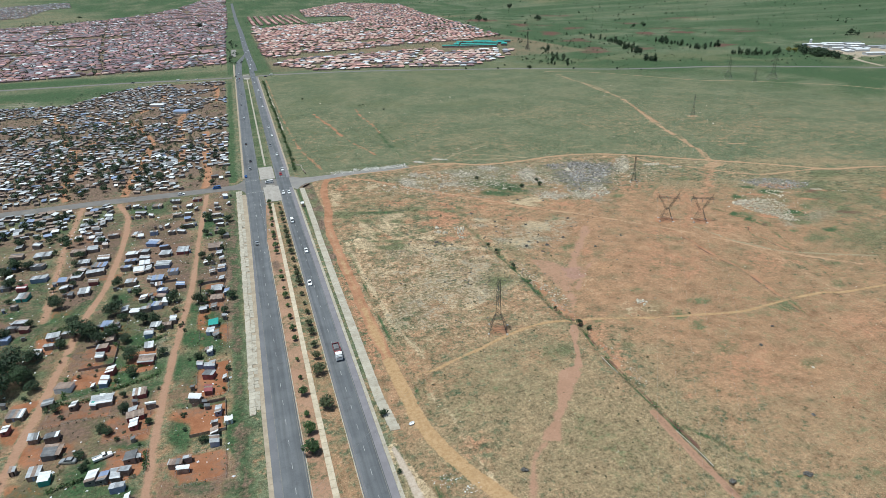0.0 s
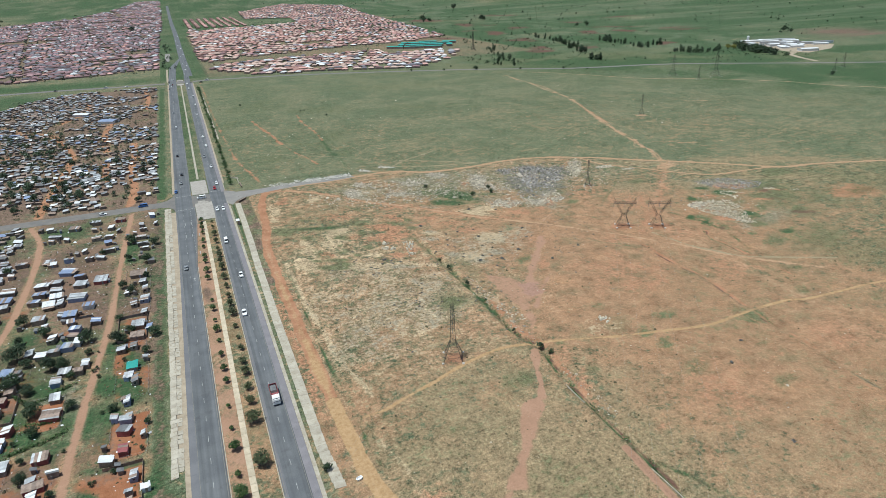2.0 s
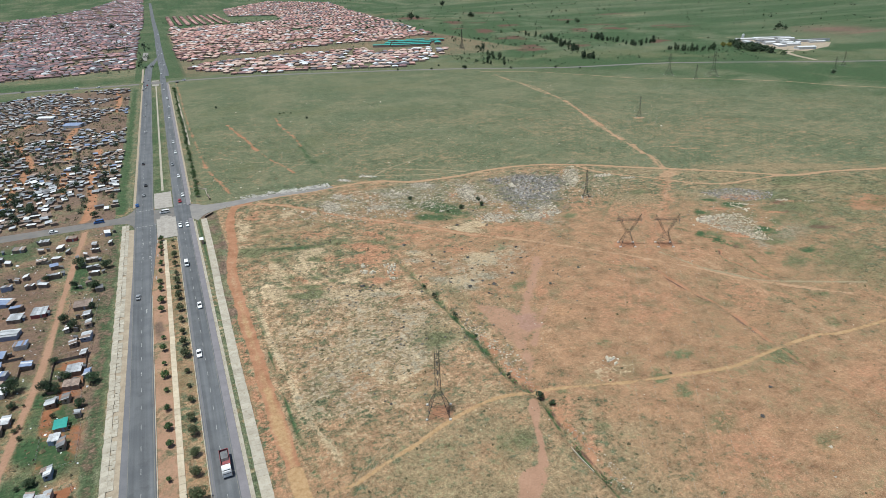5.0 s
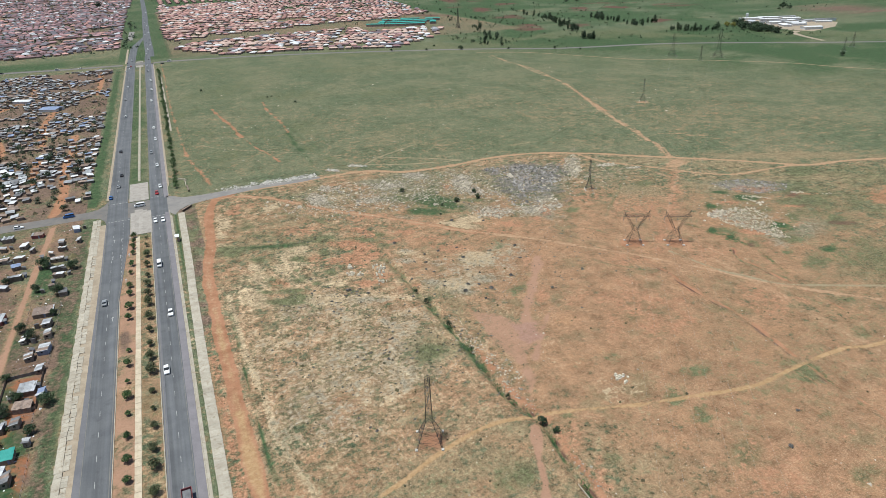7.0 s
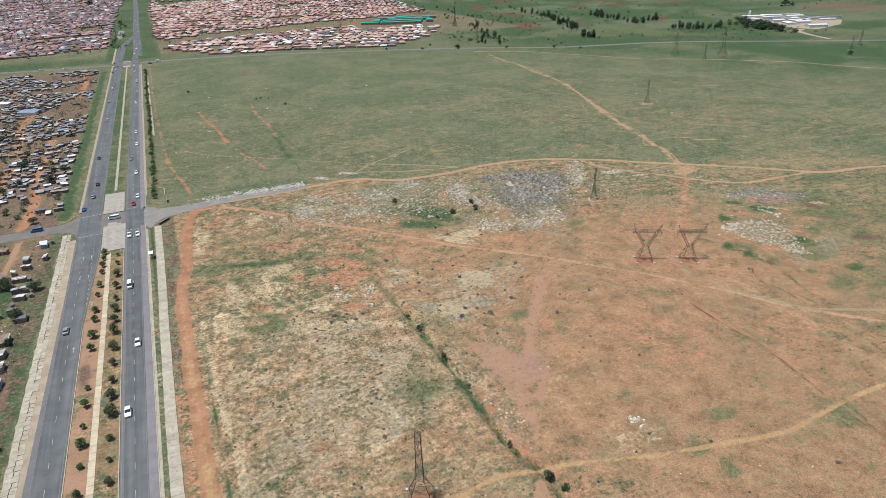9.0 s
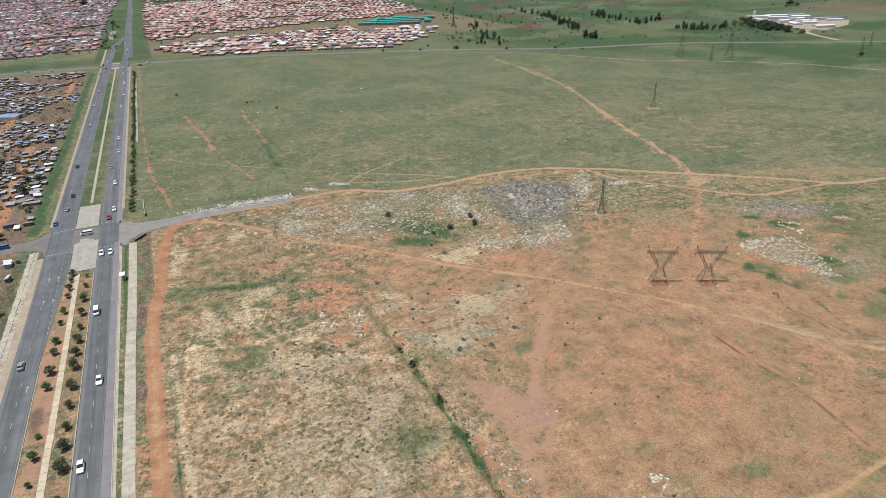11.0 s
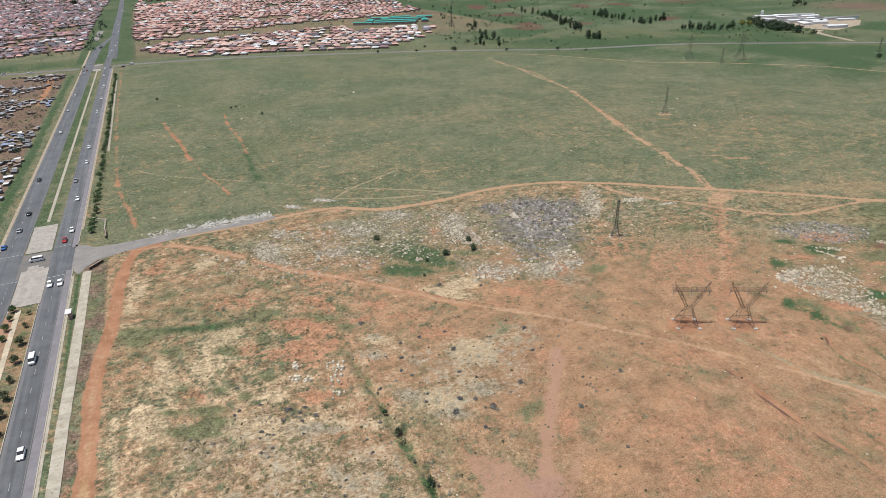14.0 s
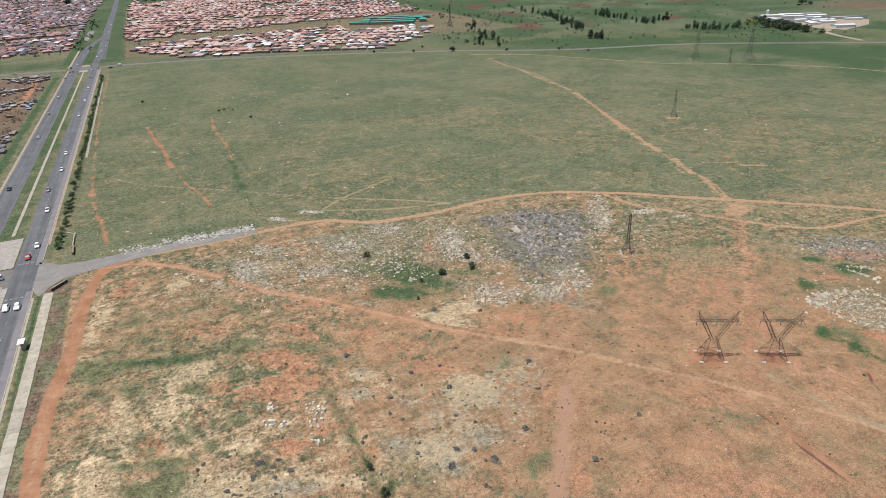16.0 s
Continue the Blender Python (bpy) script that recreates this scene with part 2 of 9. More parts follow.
def area(key, poly, amount=1.0, soft=1.0, rag=1.0, clear=()):
    """Raises a weight inside a polygon with a frayed edge."""
    ring = np.array(poly + poly[:1], float)
    m = (PX > ring[:, 0].min() - 5) & (PX < ring[:, 0].max() + 5) & (PY > ring[:, 1].min() - 5) & (PY < ring[:, 1].max() + 5)
    x, y = PX[m], PY[m]
    best, odd = np.full(len(x), 1e9), np.zeros(len(x), bool)
    for a, b in zip(ring, ring[1:]):
        d = b - a
        k = np.clip(((x - a[0]) * d[0] + (y - a[1]) * d[1]) / max(d @ d, 1e-6), 0, 1)
        best = np.minimum(best, np.hypot(x - a[0] - k * d[0], y - a[1] - k * d[1]))
        odd ^= ((a[1] > y) != (b[1] > y)) & (x < a[0] + d[0] * (y - a[1]) / (d[1] if d[1] else 1e-6))
    f = amount * np.clip(0.5 + (np.where(odd, best, -best) + (NS[m] - 0.5) * 2 * rag) / (2 * soft), 0, 1)
    W[key][m] = np.maximum(W[key][m], f)
    for k in clear:
        W[k][m] *= 1 - f


# the field edge: bare and stony to the south of the winding track, grass to the north
EDGE = [(44, 400), (80, 400), (120, 401), (143, 388), (172, 385), (194, 387), (214, 385), (233, 379), (249, 369), (261, 361), (277, 347), (291, 336), (317, 315), (329, 304), (348, 288), (400, 278), (600, 250)]
EDGE_TRACK = EDGE[:-2] + [(372, 283), (398, 274), (430, 262), (470, 248)]
edge_line = bend(EDGE, 4)
edge_y = np.interp(PX, edge_line[:, 0], edge_line[:, 1])
south = np.clip((edge_y - PY) / 8 + 0.5, 0, 1) * (PX > 22)
W["soil"] = 0.24 + 0.4 * (NB - 0.5) + 0.25 * (NM - 0.5) + south * 0.4
W["soil"] += 0.32 * south * np.clip((PX - 105) / 40, 0, 1) * np.clip((300 - PY + 0.2 * (PX - 150)) / 40, 0, 1)
W["soil"] -= 0.3 * np.clip((PX - 235) / 60, 0, 1) * np.clip((PY - 170 + 0.3 * (PX - 235)) / 50, 0, 1) * south
W["soil"] -= 0.16 * np.clip((PX - 160) / 90, 0, 1) * np.clip((330 - PY) / 60, 0, 1) * south
W["soil"] -= 0.1 * np.clip((PY - 430) / 300, 0, 1) * (PX > 15)
W["soil"] *= 1 - 0.24 * np.clip((PY - edge_y) / 14, 0, 1) * np.clip((PY - 430) / 160, 0, 1) * (PX > 15)
W["mottle"] = np.clip(south, 0.12, 1) * np.clip(np.maximum(np.clip((140 - PX) / 50, 0, 1) * np.clip((PY - 175) / 45, 0.25, 1), (85 - (edge_y - PY)) / 45), 0.22, 1)
# greener with distance: lush growth, plus haze put into the colour
W["lush"] = 0.5 * np.clip((PY + 0.6 * PX - 620) / 380, 0, 1) * (PX > 15) * np.clip(NB * 2.2 - 0.45, 0, 1)
W["weed"] = 0.8 * np.clip((PX + 0.45 * PY - 640) / 240, 0, 1) * np.clip(NB * 2.4 - 0.4, 0.5, 1)
settled = (PX < -24) & (PX > -170) & (PY < 412) | (PX < -24) & (PX > -330) & (PY > 405) & (PY < np.interp(PX, [-330, -185, -165, -120, -24], [800, 785, 850, 900, 895]))
settled = settled * 1.0
W["soil"] = np.where(settled > 0, 0.58 + 0.7 * (NM - 0.5) + 0.5 * (NS - 0.5) + np.clip((PY - 400) / 300, 0, 0.15), W["soil"])
W["murk"] = np.where((settled > 0) & (PY > 405), np.clip(0.5 + 1.5 * (NM - 0.5) + np.clip((PY - 560) / 400, 0, 0.2), 0, 0.85), 0.0)
verge = (np.abs(PX) < 25) & (PY < 900)
W["soil"] = np.where(verge & (np.abs(PX) > 15), 0.3 + 0.5 * (NM - 0.5), W["soil"])
W["soil"] = np.where((PX > 19) & (PX < 27) & (PY < 392), np.interp(PY, [220, 290], [0.7, 0.32]) + 0.4 * (NM - 0.5), W["soil"])
W["soil"] = np.where((np.abs(PX) <= 15) & (PY < 372), 0.6 + 0.5 * (NM - 0.5), W["soil"])
W["clay"] = np.where((np.abs(PX) <= 15) & (PY < 372), np.where(PX < 0, 0.58, 0.26) + 0.7 * (NS - 0.5), W["clay"])
W["weed"] = np.where((np.abs(PX) <= 15) & (PY < 372), np.clip(0.1 + 0.8 * (NM - 0.5) + 0.16 * (PX > 1) * np.clip((PY - 160) / 60, 0, 1), 0, 0.5), W["weed"])
W["soil"] = np.where((np.abs(PX) <= 15) & (PY >= 372), 0.3, W["soil"])
town = ((PX < -20) & (PY > np.interp(PX, [-330, -182, -24], [1040, 1056, 1102])) & (PY < np.interp(PX, [-900, -800, -592, -444, -282, -170], [1900, 2400, 2500, 2700, 3000, 3300])) | (PX > 40) & (PX < 560) & (PY > 950) & (PY < 1800 - 0.5 * PX)) & (PY < 3300) & (PX > -900)
W["soil"] = np.where(town, 0.42 + 0.5 * (NB - 0.5), W["soil"])
W["weed"] = np.where(town, 0.25, W["weed"])
# dark bare ground between the houses, deepened in colour for their shade
W["murk"] = np.where(town & (PX < 0) & (PY < np.interp(PX, [-900, -800, -592, -444, -282, -170], [1900, 2400, 2500, 2700, 3000, 3300])), 0.62, np.where(town & (PX > 0), 0.42, W["murk"]))
W["lush"] = np.where(town, 0.2, W["lush"])
W["weed"] = np.where((np.abs(PX - 12) < 32) & (PY > 955) & (PY < 3500), 0.62 + 0.6 * (NB - 0.5), W["weed"])

# grey-green grass beyond the tarred road, distance haze put into its colour
W["far_haze"] = np.where((PX > 330) & (PY > np.interp(PX, [330, 1300], [900, 420])) & (town == 0), 0.5 + 1.1 * (NB - 0.5) + 0.5 * (NM - 0.5), 0)
# pale straw in the western and middle field
STRAW_CLEAR = [(38, 357, 10.6, 4.8, 93), (35, 346, 6.3, 2.1, 97), (60, 306, 9.0, 5.1, 93), (56, 297, 6.2, 4.0, 125), (64, 313, 4.6, 4.0, 19), (61, 368, 8.0, 3.6, 34), (45, 292, 5.5, 3.0, 106), (40, 281, 7.1, 3.8, 107), (39, 277, 5.6, 3.3, 132), (44, 304, 4.0, 2.4, 119), (70, 276, 5.3, 2.5, 149), (65, 265, 11.4, 3.7, 151), (144, 309, 7.0, 4.9, 150), (137, 304, 11.0, 4.3, 136), (129, 270, 6.7, 6.6, 77), (111, 255, 5.9, 5.2, 145), (104, 289, 4.7, 2.4, 150), (48, 400, 4.7, 1.5, 148)]
STRAW_THIN = [(34, 334, 5.3, 2.1, 147), (74, 297, 6.4, 4.0, 140), (120, 257, 9.0, 7.4, 156), (111, 279, 9.5, 8.4, 117), (141, 272, 6.2, 4.8, 157), (95, 368, 6.7, 4.3, 138), (105, 376, 6.7, 2.0, 150), (93, 253, 6.3, 4.6, 144), (84, 258, 7.6, 4.7, 145), (77, 262, 5.4, 3.7, 137), (94, 266, 4.2, 3.5, 124), (59, 286, 12.7, 3.8, 151), (81, 321, 7.0, 2.4, 150), (84, 312, 6.2, 2.7, 150)]
STRAW_SOUTH = [(60, 234, 26, 15, 76), (65, 203, 17, 11.9, 72), (50, 189, 11.4, 10.5, -58), (86, 239, 11, 9, 72), (62, 222, 14, 20, 10), (126, 177, 7.9, 5.5, -11), (44, 250, 8, 16, 0), (72, 248, 12, 10, 30)]
for c in STRAW_CLEAR:
    blob("dry", *c, amount=1.0, rag=0.6)
for c in STRAW_THIN:
    blob("dry", *c, amount=0.6, rag=0.8)
for c in STRAW_SOUTH:
    blob("dry", *c, amount=0.52, rag=1.1)
for c in [(62, 232, 20, 22), (72, 214, 14, 12), (50, 205, 12, 16), (84, 243, 10, 14), (140, 266, 14, 10), (58, 258, 14, 12), (120, 262, 16, 14)]:
    blob("brush", *c, turn=10, amount=0.44, rag=1.2)
blob("dry", 62, 185, 40, 45, 0, 0.28, 1.0)
blob("stubble", 72, 122, 52, 40, 0, 0.85, 0.6)
blob("stubble", 64, 165, 34, 24, 0, 0.6, 0.9)
blob("stubble", 130, 95, 50, 40, 0, 0.5, 0.9)
blob("dry", 70, 250, 50, 80, 0, 0.34, 1.0)
blob("lush", 85, 115, 60, 36, 0, 0.24, 1.0)
blob("lush", 60, 162, 34, 26, 0, 0.34, 1.2)
blob("lush", 210, 95, 60, 50, 0, 0.3, 1.0)
blob("lush", 170, 110, 60, 40, 0, 0.26, 1.0)
blob("lush", 295, 240, 60, 50, 0, 0.46, 1.0)
blob("lush", 370, 240, 60, 40, 0, 0.5, 1.0)
blob("lush", 290, 160, 60, 60, 0, 0.44, 1.2)
blob("lush", 55, 335, 30, 30, -36, 0.36, 1.2)
blob("lush", 150, 345, 60, 26, -26, 0.42, 1.2)
# bare red earth
RED_CLEAR = [(46, 375, 5.8, 3.3, 68), (44, 369, 4.5, 2.7, 131), (94, 318, 9.9, 3.3, 108), (110, 330, 9.4, 2.8, 129), (139, 294, 6.3, 2.5, 133), (160, 293, 9.0, 3.9, 145), (182, 303, 6.0, 3.0, 63), (87, 305, 11.2, 4.6, 133), (91, 294, 6.7, 4.3, 145), (82, 291, 7.5, 6.5, 149), (83, 270, 7.0, 3.2, 150), (118, 298, 8.7, 2.5, 152), (98, 261, 2.2, 1.5, 145), (69, 334, 8.1, 3.4, 148), (172, 294, 3.3, 2.7, 165), (153, 353, 4.9, 2.6, 67), (111, 309, 6.9, 3.0, 150), (102, 334, 7.7, 3.6, 148)]
RED_THIN = [(75, 294, 7.1, 3.9, 178), (70, 300, 4.9, 3.1, 138), (67, 333, 11.1, 4.8, 147), (89, 273, 5.9, 4.7, 127), (120, 285, 9.6, 4.1, 151), (105, 302, 6.6, 2.8, 151), (148, 290, 10.2, 4.2, 153), (96, 335, 6.1, 4.6, 127), (90, 325, 7.4, 4.3, 144), (135, 234, 7.9, 3.6, 52), (148, 257, 6.7, 5.6, 35), (51, 286, 4.2, 2.8, 120), (119, 332, 5.8, 3.0, 149)]
RED_EAST = [(225, 282, 15, 11, 6), (229, 273, 6.8, 4.7, 20), (211, 308, 11, 8.5, 36), (184, 241, 13, 7.6, -18), (214, 232, 10, 6.9, 7), (244, 226, 6.5, 3.8, -3), (98, 148, 8, 3, 55), (165, 210, 28, 20, 2), (139, 128, 24, 15, 2), (198, 138, 19, 10, -8), (102, 167, 7, 3.6, 55), (40, 126, 6, 5.5, 69), (200, 189, 18, 11, 30)]
for c in RED_CLEAR:
    blob("rust", *c, amount=0.8, rag=0.7)
for c in RED_THIN:
    blob("rust", *c, amount=0.62, rag=0.9)
for c in RED_EAST:
    blob("rust", *c, amount=0.5, rag=1.0)
blob("clay", 139, 243, 9, 2.6, 55, 0.7, 0.8)
# greener hollows
LUSH_WEST = [(37, 325, 8.0, 4.2, 108), (48, 323, 11.3, 2.2, 157), (61, 320, 9.6, 2.9, 162), (77, 318, 8.0, 6.4, 150), (47, 311, 4.1, 2.2, 140), (46, 348, 7.4, 6.1, 141), (50, 336, 8.8, 2.3, 151), (83, 306, 6.0, 3.5, 144), (73, 304, 6.3, 2.1, 92), (85, 326, 4.1, 2.5, 142), (94, 309, 10.6, 4.5, 151), (98, 300, 4.0, 2.6, 144), (66, 357, 6.8, 2.5, 130), (80, 340, 13.5, 2.1, 115), (160, 328, 11.1, 5.9, 152), (174, 312, 11.6, 3.2, 153), (193, 295, 4.6, 3.2, 39), (126, 346, 8.7, 5.1, 148)]
LUSH_SMALL = [(71, 286, 3.0, 2.2, 116), (58, 285, 2.9, 1.9, 125), (64, 279, 2.2, 1.6, 118), (63, 303, 4.3, 2.7, 137), (49, 288, 4.6, 2.8, 112), (53, 278, 6.4, 2.0, 158), (45, 281, 3.8, 1.5, 150), (55, 272, 4.1, 2.3, 160), (50, 271, 7.5, 2.2, 151), (61, 286, 2.4, 1.2, 147), (59, 294, 1.8, 1.2, 141), (98, 312, 5.3, 3.4, 142), (129, 326, 11.6, 3.8, 151)]
LUSH_SOUTH = [(142, 280, 6.3, 4.8, 57), (131, 239, 5.6, 4.4, 67), (52, 161, 3.0, 2.6, 156), (58, 159, 2.6, 2.5, 11), (68, 167, 4.3, 2.8, 163), (55, 148, 7.2, 3.5, 160), (53, 139, 5.8, 3.2, 161), (80, 158, 5.4, 4.1, 49), (72, 118, 10.0, 6.1, 52), (78, 110, 12.8, 7.3, 50), (133, 126, 4.8, 3.2, 6), (161, 125, 5.7, 2.5, 167), (102, 131, 3.0, 2.2, 3), (65, 122, 4.7, 3.1, 55), (56, 172, 2.8, 2.1, 157), (71, 192, 5.8, 5.7, -70), (88, 219, 7, 8, 0), (104, 238, 5, 16, 0)]
LUSH_EAST = [(156, 206, 5.9, 4.1, 167), (134, 190, 4.4, 3.6, 25), (156, 194, 5.0, 1.7, 175), (152, 173, 6.8, 3.7, 161), (139, 157, 5.9, 2.3, 170), (136, 141, 3.8, 2.3, 172), (181, 164, 3.4, 1.7, 162), (230, 181, 8.0, 3.7, 162), (161, 126, 3.5, 2.7, 16), (214, 165, 5.1, 2.8, 173), (108, 156, 2.2, 1.7, 11), (107, 174, 2.5, 1.8, 165), (169, 144, 2.5, 1.5, 3), (186, 197, 7.9, 4.3, 162), (193, 191, 8.0, 4.8, 168), (270, 202, 25.9, 15.5, 19)]
LUSH_BANK = [(238, 241, 9.5, 4.8, 105), (239, 228, 7.3, 3.5, 76), (280, 266, 11.0, 4.5, 156), (256, 264, 6.7, 1.8, 42), (274, 279, 3.6, 2.5, 21), (261, 211, 5.5, 3.5, 8), (276, 240, 13.9, 4.6, 36), (242, 216, 8.2, 4.9, 22), (247, 207, 11.3, 6.2, 23), (293, 231, 10.9, 6.2, 19), (334, 242, 11.0, 5.7, 20), (255, 224, 5.6, 3.6, 9), (334, 281, 10.0, 6.6, 179), (259, 294, 7.4, 1.7, 166), (249, 308, 8.1, 5.4, -14), (300, 250, 30, 26, 0)]
for c in LUSH_WEST:
    blob("lush", *c, amount=0.72, rag=0.85)
for c in LUSH_SMALL:
    blob("lush", *c, amount=0.8, rag=0.6)
for c in LUSH_SOUTH:
    blob("lush", *c, amount=0.44, rag=0.9)
for c in LUSH_EAST:
    blob("lush", *c, amount=0.6, rag=0.7)
for c in LUSH_BANK:
    blob("lush", *c, amount=0.72, rag=0.8)
for c in [(139, 337, 15, 13, 126), (130, 328, 11.7, 6.1, 150), (54, 322, 9.6, 1.7, 159), (253, 267, 6.2, 1.3, 37), (233, 242, 6.7, 2.3, 123), (277, 268, 3.7, 2.3, 140), (98, 248, 3.1, 1.0, 70), (96, 258, 1.7, 1.5, 92), (280, 266, 8, 3, 156), (261, 211, 4, 2.5, 8)]:
    blob("weed", *c, amount=0.72, rag=0.9)
rank = (PX > 19.5) & (PX < 28) & (PY > 262) & (PY < 398)
W["lush"] = np.where(rank, np.maximum(W["lush"], 0.34 + 0.8 * (NM - 0.5) + 0.25 * np.clip((PY - 300) / 60, 0, 1)), W["lush"])
W["murk"] = np.where(rank, np.clip(0.55 + 1.2 * (NS - 0.5), 0, 0.85), W["murk"])
blob("rust", 22.3, 205, 1.6, 50, 0, 0.6, 0.8)
blob("murk", -4.0, 272, 1.8, 8, 0, 0.8, 0.6)
# broken stone and tipped rubble
for c in [(200, 344, 25, 15, 54), (189, 363, 7.4, 6, 57), (202, 362, 9, 8, -16), (216, 345, 17, 5, 54), (188, 330, 6.3, 5.3, -18)]:
    blob("rubble", *c, amount=0.6, rag=1.5)
STONY = [(62, 356, 3.3, 1.7, 141), (87, 366, 10.2, 4.7, 101), (91, 354, 8.2, 3.2, 149), (113, 327, 11.4, 2.4, 152), (164, 359, 16.6, 6.1, 80), (125, 374, 25.1, 7.2, 151), (168, 306, 16.8, 5.7, 136), (156, 321, 7.9, 5.5, 153), (112, 274, 7.7, 7.0, 106), (102, 281, 5.5, 4.0, 142), (124, 253, 6.7, 4.5, 156), (103, 300, 2.8, 2.2, 134), (105, 291, 3.2, 2.0, 149), (112, 247, 5.1, 2.5, 154), (79, 258, 7.5, 2.2, 152), (113, 353, 10.7, 7.4, 140), (104, 261, 4.8, 3.6, 147), (192, 332, 13.0, 7.7, 154)]
STONY_EAST = [(292, 279, 19.0, 9.7, 159), (256, 248, 13.9, 6.7, 85), (248, 224, 7.6, 4.6, 51), (274, 230, 14.1, 8.3, 22), (232, 350, 20.4, 4.3, 53), (145, 378, 8.7, 6.2, -37), (178, 305, 9.9, 7.8, -18), (189, 314, 7.6, 6.7, 0)]
for c in STONY + STONY_EAST:
    blob("brush", *c, amount=0.74, rag=0.9)
for c in [(300, 260, 12.5, 6.1, 159), (294, 246, 10.8, 5.5, 161), (237, 228, 4.8, 2.0, 36), (292, 225, 9.8, 3.2, 155), (293, 214, 5.4, 3.2, 175)]:
    blob("till", *c, amount=0.52, rag=1.1)
blob("brush", 165, 350, 85, 30, -18, 0.36, 1.0)
blob("brush", 105, 360, 55, 28, -10, 0.34, 1.0)
blob("murk", 1140, 825, 110, 60, 38, 0.85, 0.8)
blob("dry", 1190, 1460, 80, 14, 52, 0.8, 0.9)
blob("red", 343, 236, 17, 14, 20, 0.62, 0.6)
blob("weed", 345, 235, 10, 7, 20, 0.55, 1.0)
for c in [(254.5, 267.4, 3, 5), (281, 268.5, 6, 2.2), (272.5, 278.8, 4, 2), (233.5, 246, 3, 5), (235, 237.5, 3, 5), (264.4, 236, 5, 5)]:
    blob("weed", *c, -30, 0.85, 0.7)
for c in [(284, 263.5, 6, 2.4), (294, 261, 6, 2.6), (307, 258, 7, 2), (287.6, 249.5, 7, 2), (265, 267, 5, 3), (247, 238, 5, 2.6), (290, 274, 12, 5)]:
    blob("rust", *c, -30, 0.75, 0.7)
for c in [(306, 310, 22, 9), (310, 283, 24, 6), (340, 268, 26, 8), (289, 328, 14, 6), (272, 338, 18, 6), (242, 299, 16, 10), (268, 292, 16, 6), (360, 300, 60, 14)]:
    blob("stubble", *c, -30, 0.75, 0.7)
# lush meadow past the second crossroad, its green also carrying some painted haze
blob("weed", 700, 690, 240, 45, -28, 0.5, 0.6)
blob("lush", 620, 760, 330, 110, -28, 0.8, 0.5)
blob("lush", 520, 950, 90, 120, 0, 0.5, 0.6)
blob("weed", 0, 650, 7, 240, 0, 0.68, 0.8)
blob("stubble", 0, 650, 7, 240, 0, 0.45, 0.8)
blob("weed", 22, 390, 4, 5, 0, 0.95, 0.4)
blob("lush", 23.0, 330, 2.4, 60, 0, 0.4, 1.2)
blob("weed", 17.6, 360, 0.8, 60, 0, 0.8, 0.3)
blob("clay", -258, 842, 26, 20, -60, 0.75, 0.8)
blob("lush", -60, 985, 200, 26, -5, 0.75, 0.4)
blob("lush", 22, 620, 5, 220, 0, 0.5, 0.6)
blob("weed", -230, 870, 110, 60, 0, 0.8, 0.4)
blob("weed", -260, 990, 300, 40, -5, 0.8, 0.4)
for c in [(653, 932, 30, 19, 56), (566, 949, 45, 20, 60), (635, 1119, 36, 27, 77), (664, 1286, 38, 19, 68), (896, 1144, 29, 22, 61), (800, 909, 19, 14, 44), (1014, 1121, 31, 28, 66), (825, 1173, 36, 18, 57), (764, 1370, 45, 27, 70), (527, 1253, 40, 24, -67), (1150, 1500, 60, 30, 60), (720, 1560, 50, 24, 70), (950, 1420, 40, 24, 60), (690, 1800, 60, 40, 75)]:
    blob("till", *c, amount=0.75, rag=1.0)
for c in [(944, 1851, 98, 50, 106), (1047, 1787, 56, 33, 68), (646, 1268, 40, 14, 65), (623, 1105, 43, 16, 139), (558, 953, 40, 20, 61), (645, 927, 25, 12, 53), (781, 890, 19, 10, 10), (995, 1090, 42, 16, 145), (807, 1132, 33, 14, 142), (644, 1378, 53, 18, 136), (1123, 885, 34, 13, 37), (934, 1249, 72, 20, 141), (753, 1507, 46, 24, 118)]:
    blob("till", *c, amount=0.6, rag=0.9)
for c in [(1198, 1438, 82, 36, 132), (1362, 2721, 336, 120, 71), (997, 2149, 109, 40, 72), (863, 902, 53, 9, 147)]:
    blob("dry", *c, amount=0.85, rag=0.7)
for c in [(684, 569, 57, 30, 164), (649, 715, 100, 40, 152), (539, 794, 77, 50, 154), (835, 997, 58, 36, 150), (1033, 996, 97, 40, 146), (903, 1382, 79, 40, 135)]:
    blob("weed", *c, amount=0.75, rag=0.8)
for c in [(760, 1700, 120, 120, -30), (1150, 1650, 140, 90, -30), (700, 2100, 120, 260, -30), (600, 1060, 60, 50, 60), (720, 1180, 90, 40, 60)]:
    blob("red", *c, amount=0.4, rag=1.0)
for c in [(905, 960, 140, 26, 50), (1250, 1250, 240, 50, 50), (1000, 1350, 200, 30, 50), (1500, 1600, 300, 60, 50), (780, 1040, 60, 20, 55), (1300, 900, 240, 60, 40)]:
    blob("weed", *c, amount=0.7, rag=0.9)
for c in [(720, 1225, 26, 9, 60), (1010, 1280, 60, 12, 48), (1130, 1220, 60, 10, 48), (1190, 1000, 40, 20, 45)]:
    blob("dry", *c, amount=0.8, rag=0.8)
for c in [(-350, 1850, 120, 40), (-330, 2750, 150, 40), (-120, 1290, 30, 14)]:
    blob("red", *c, amount=0.6)
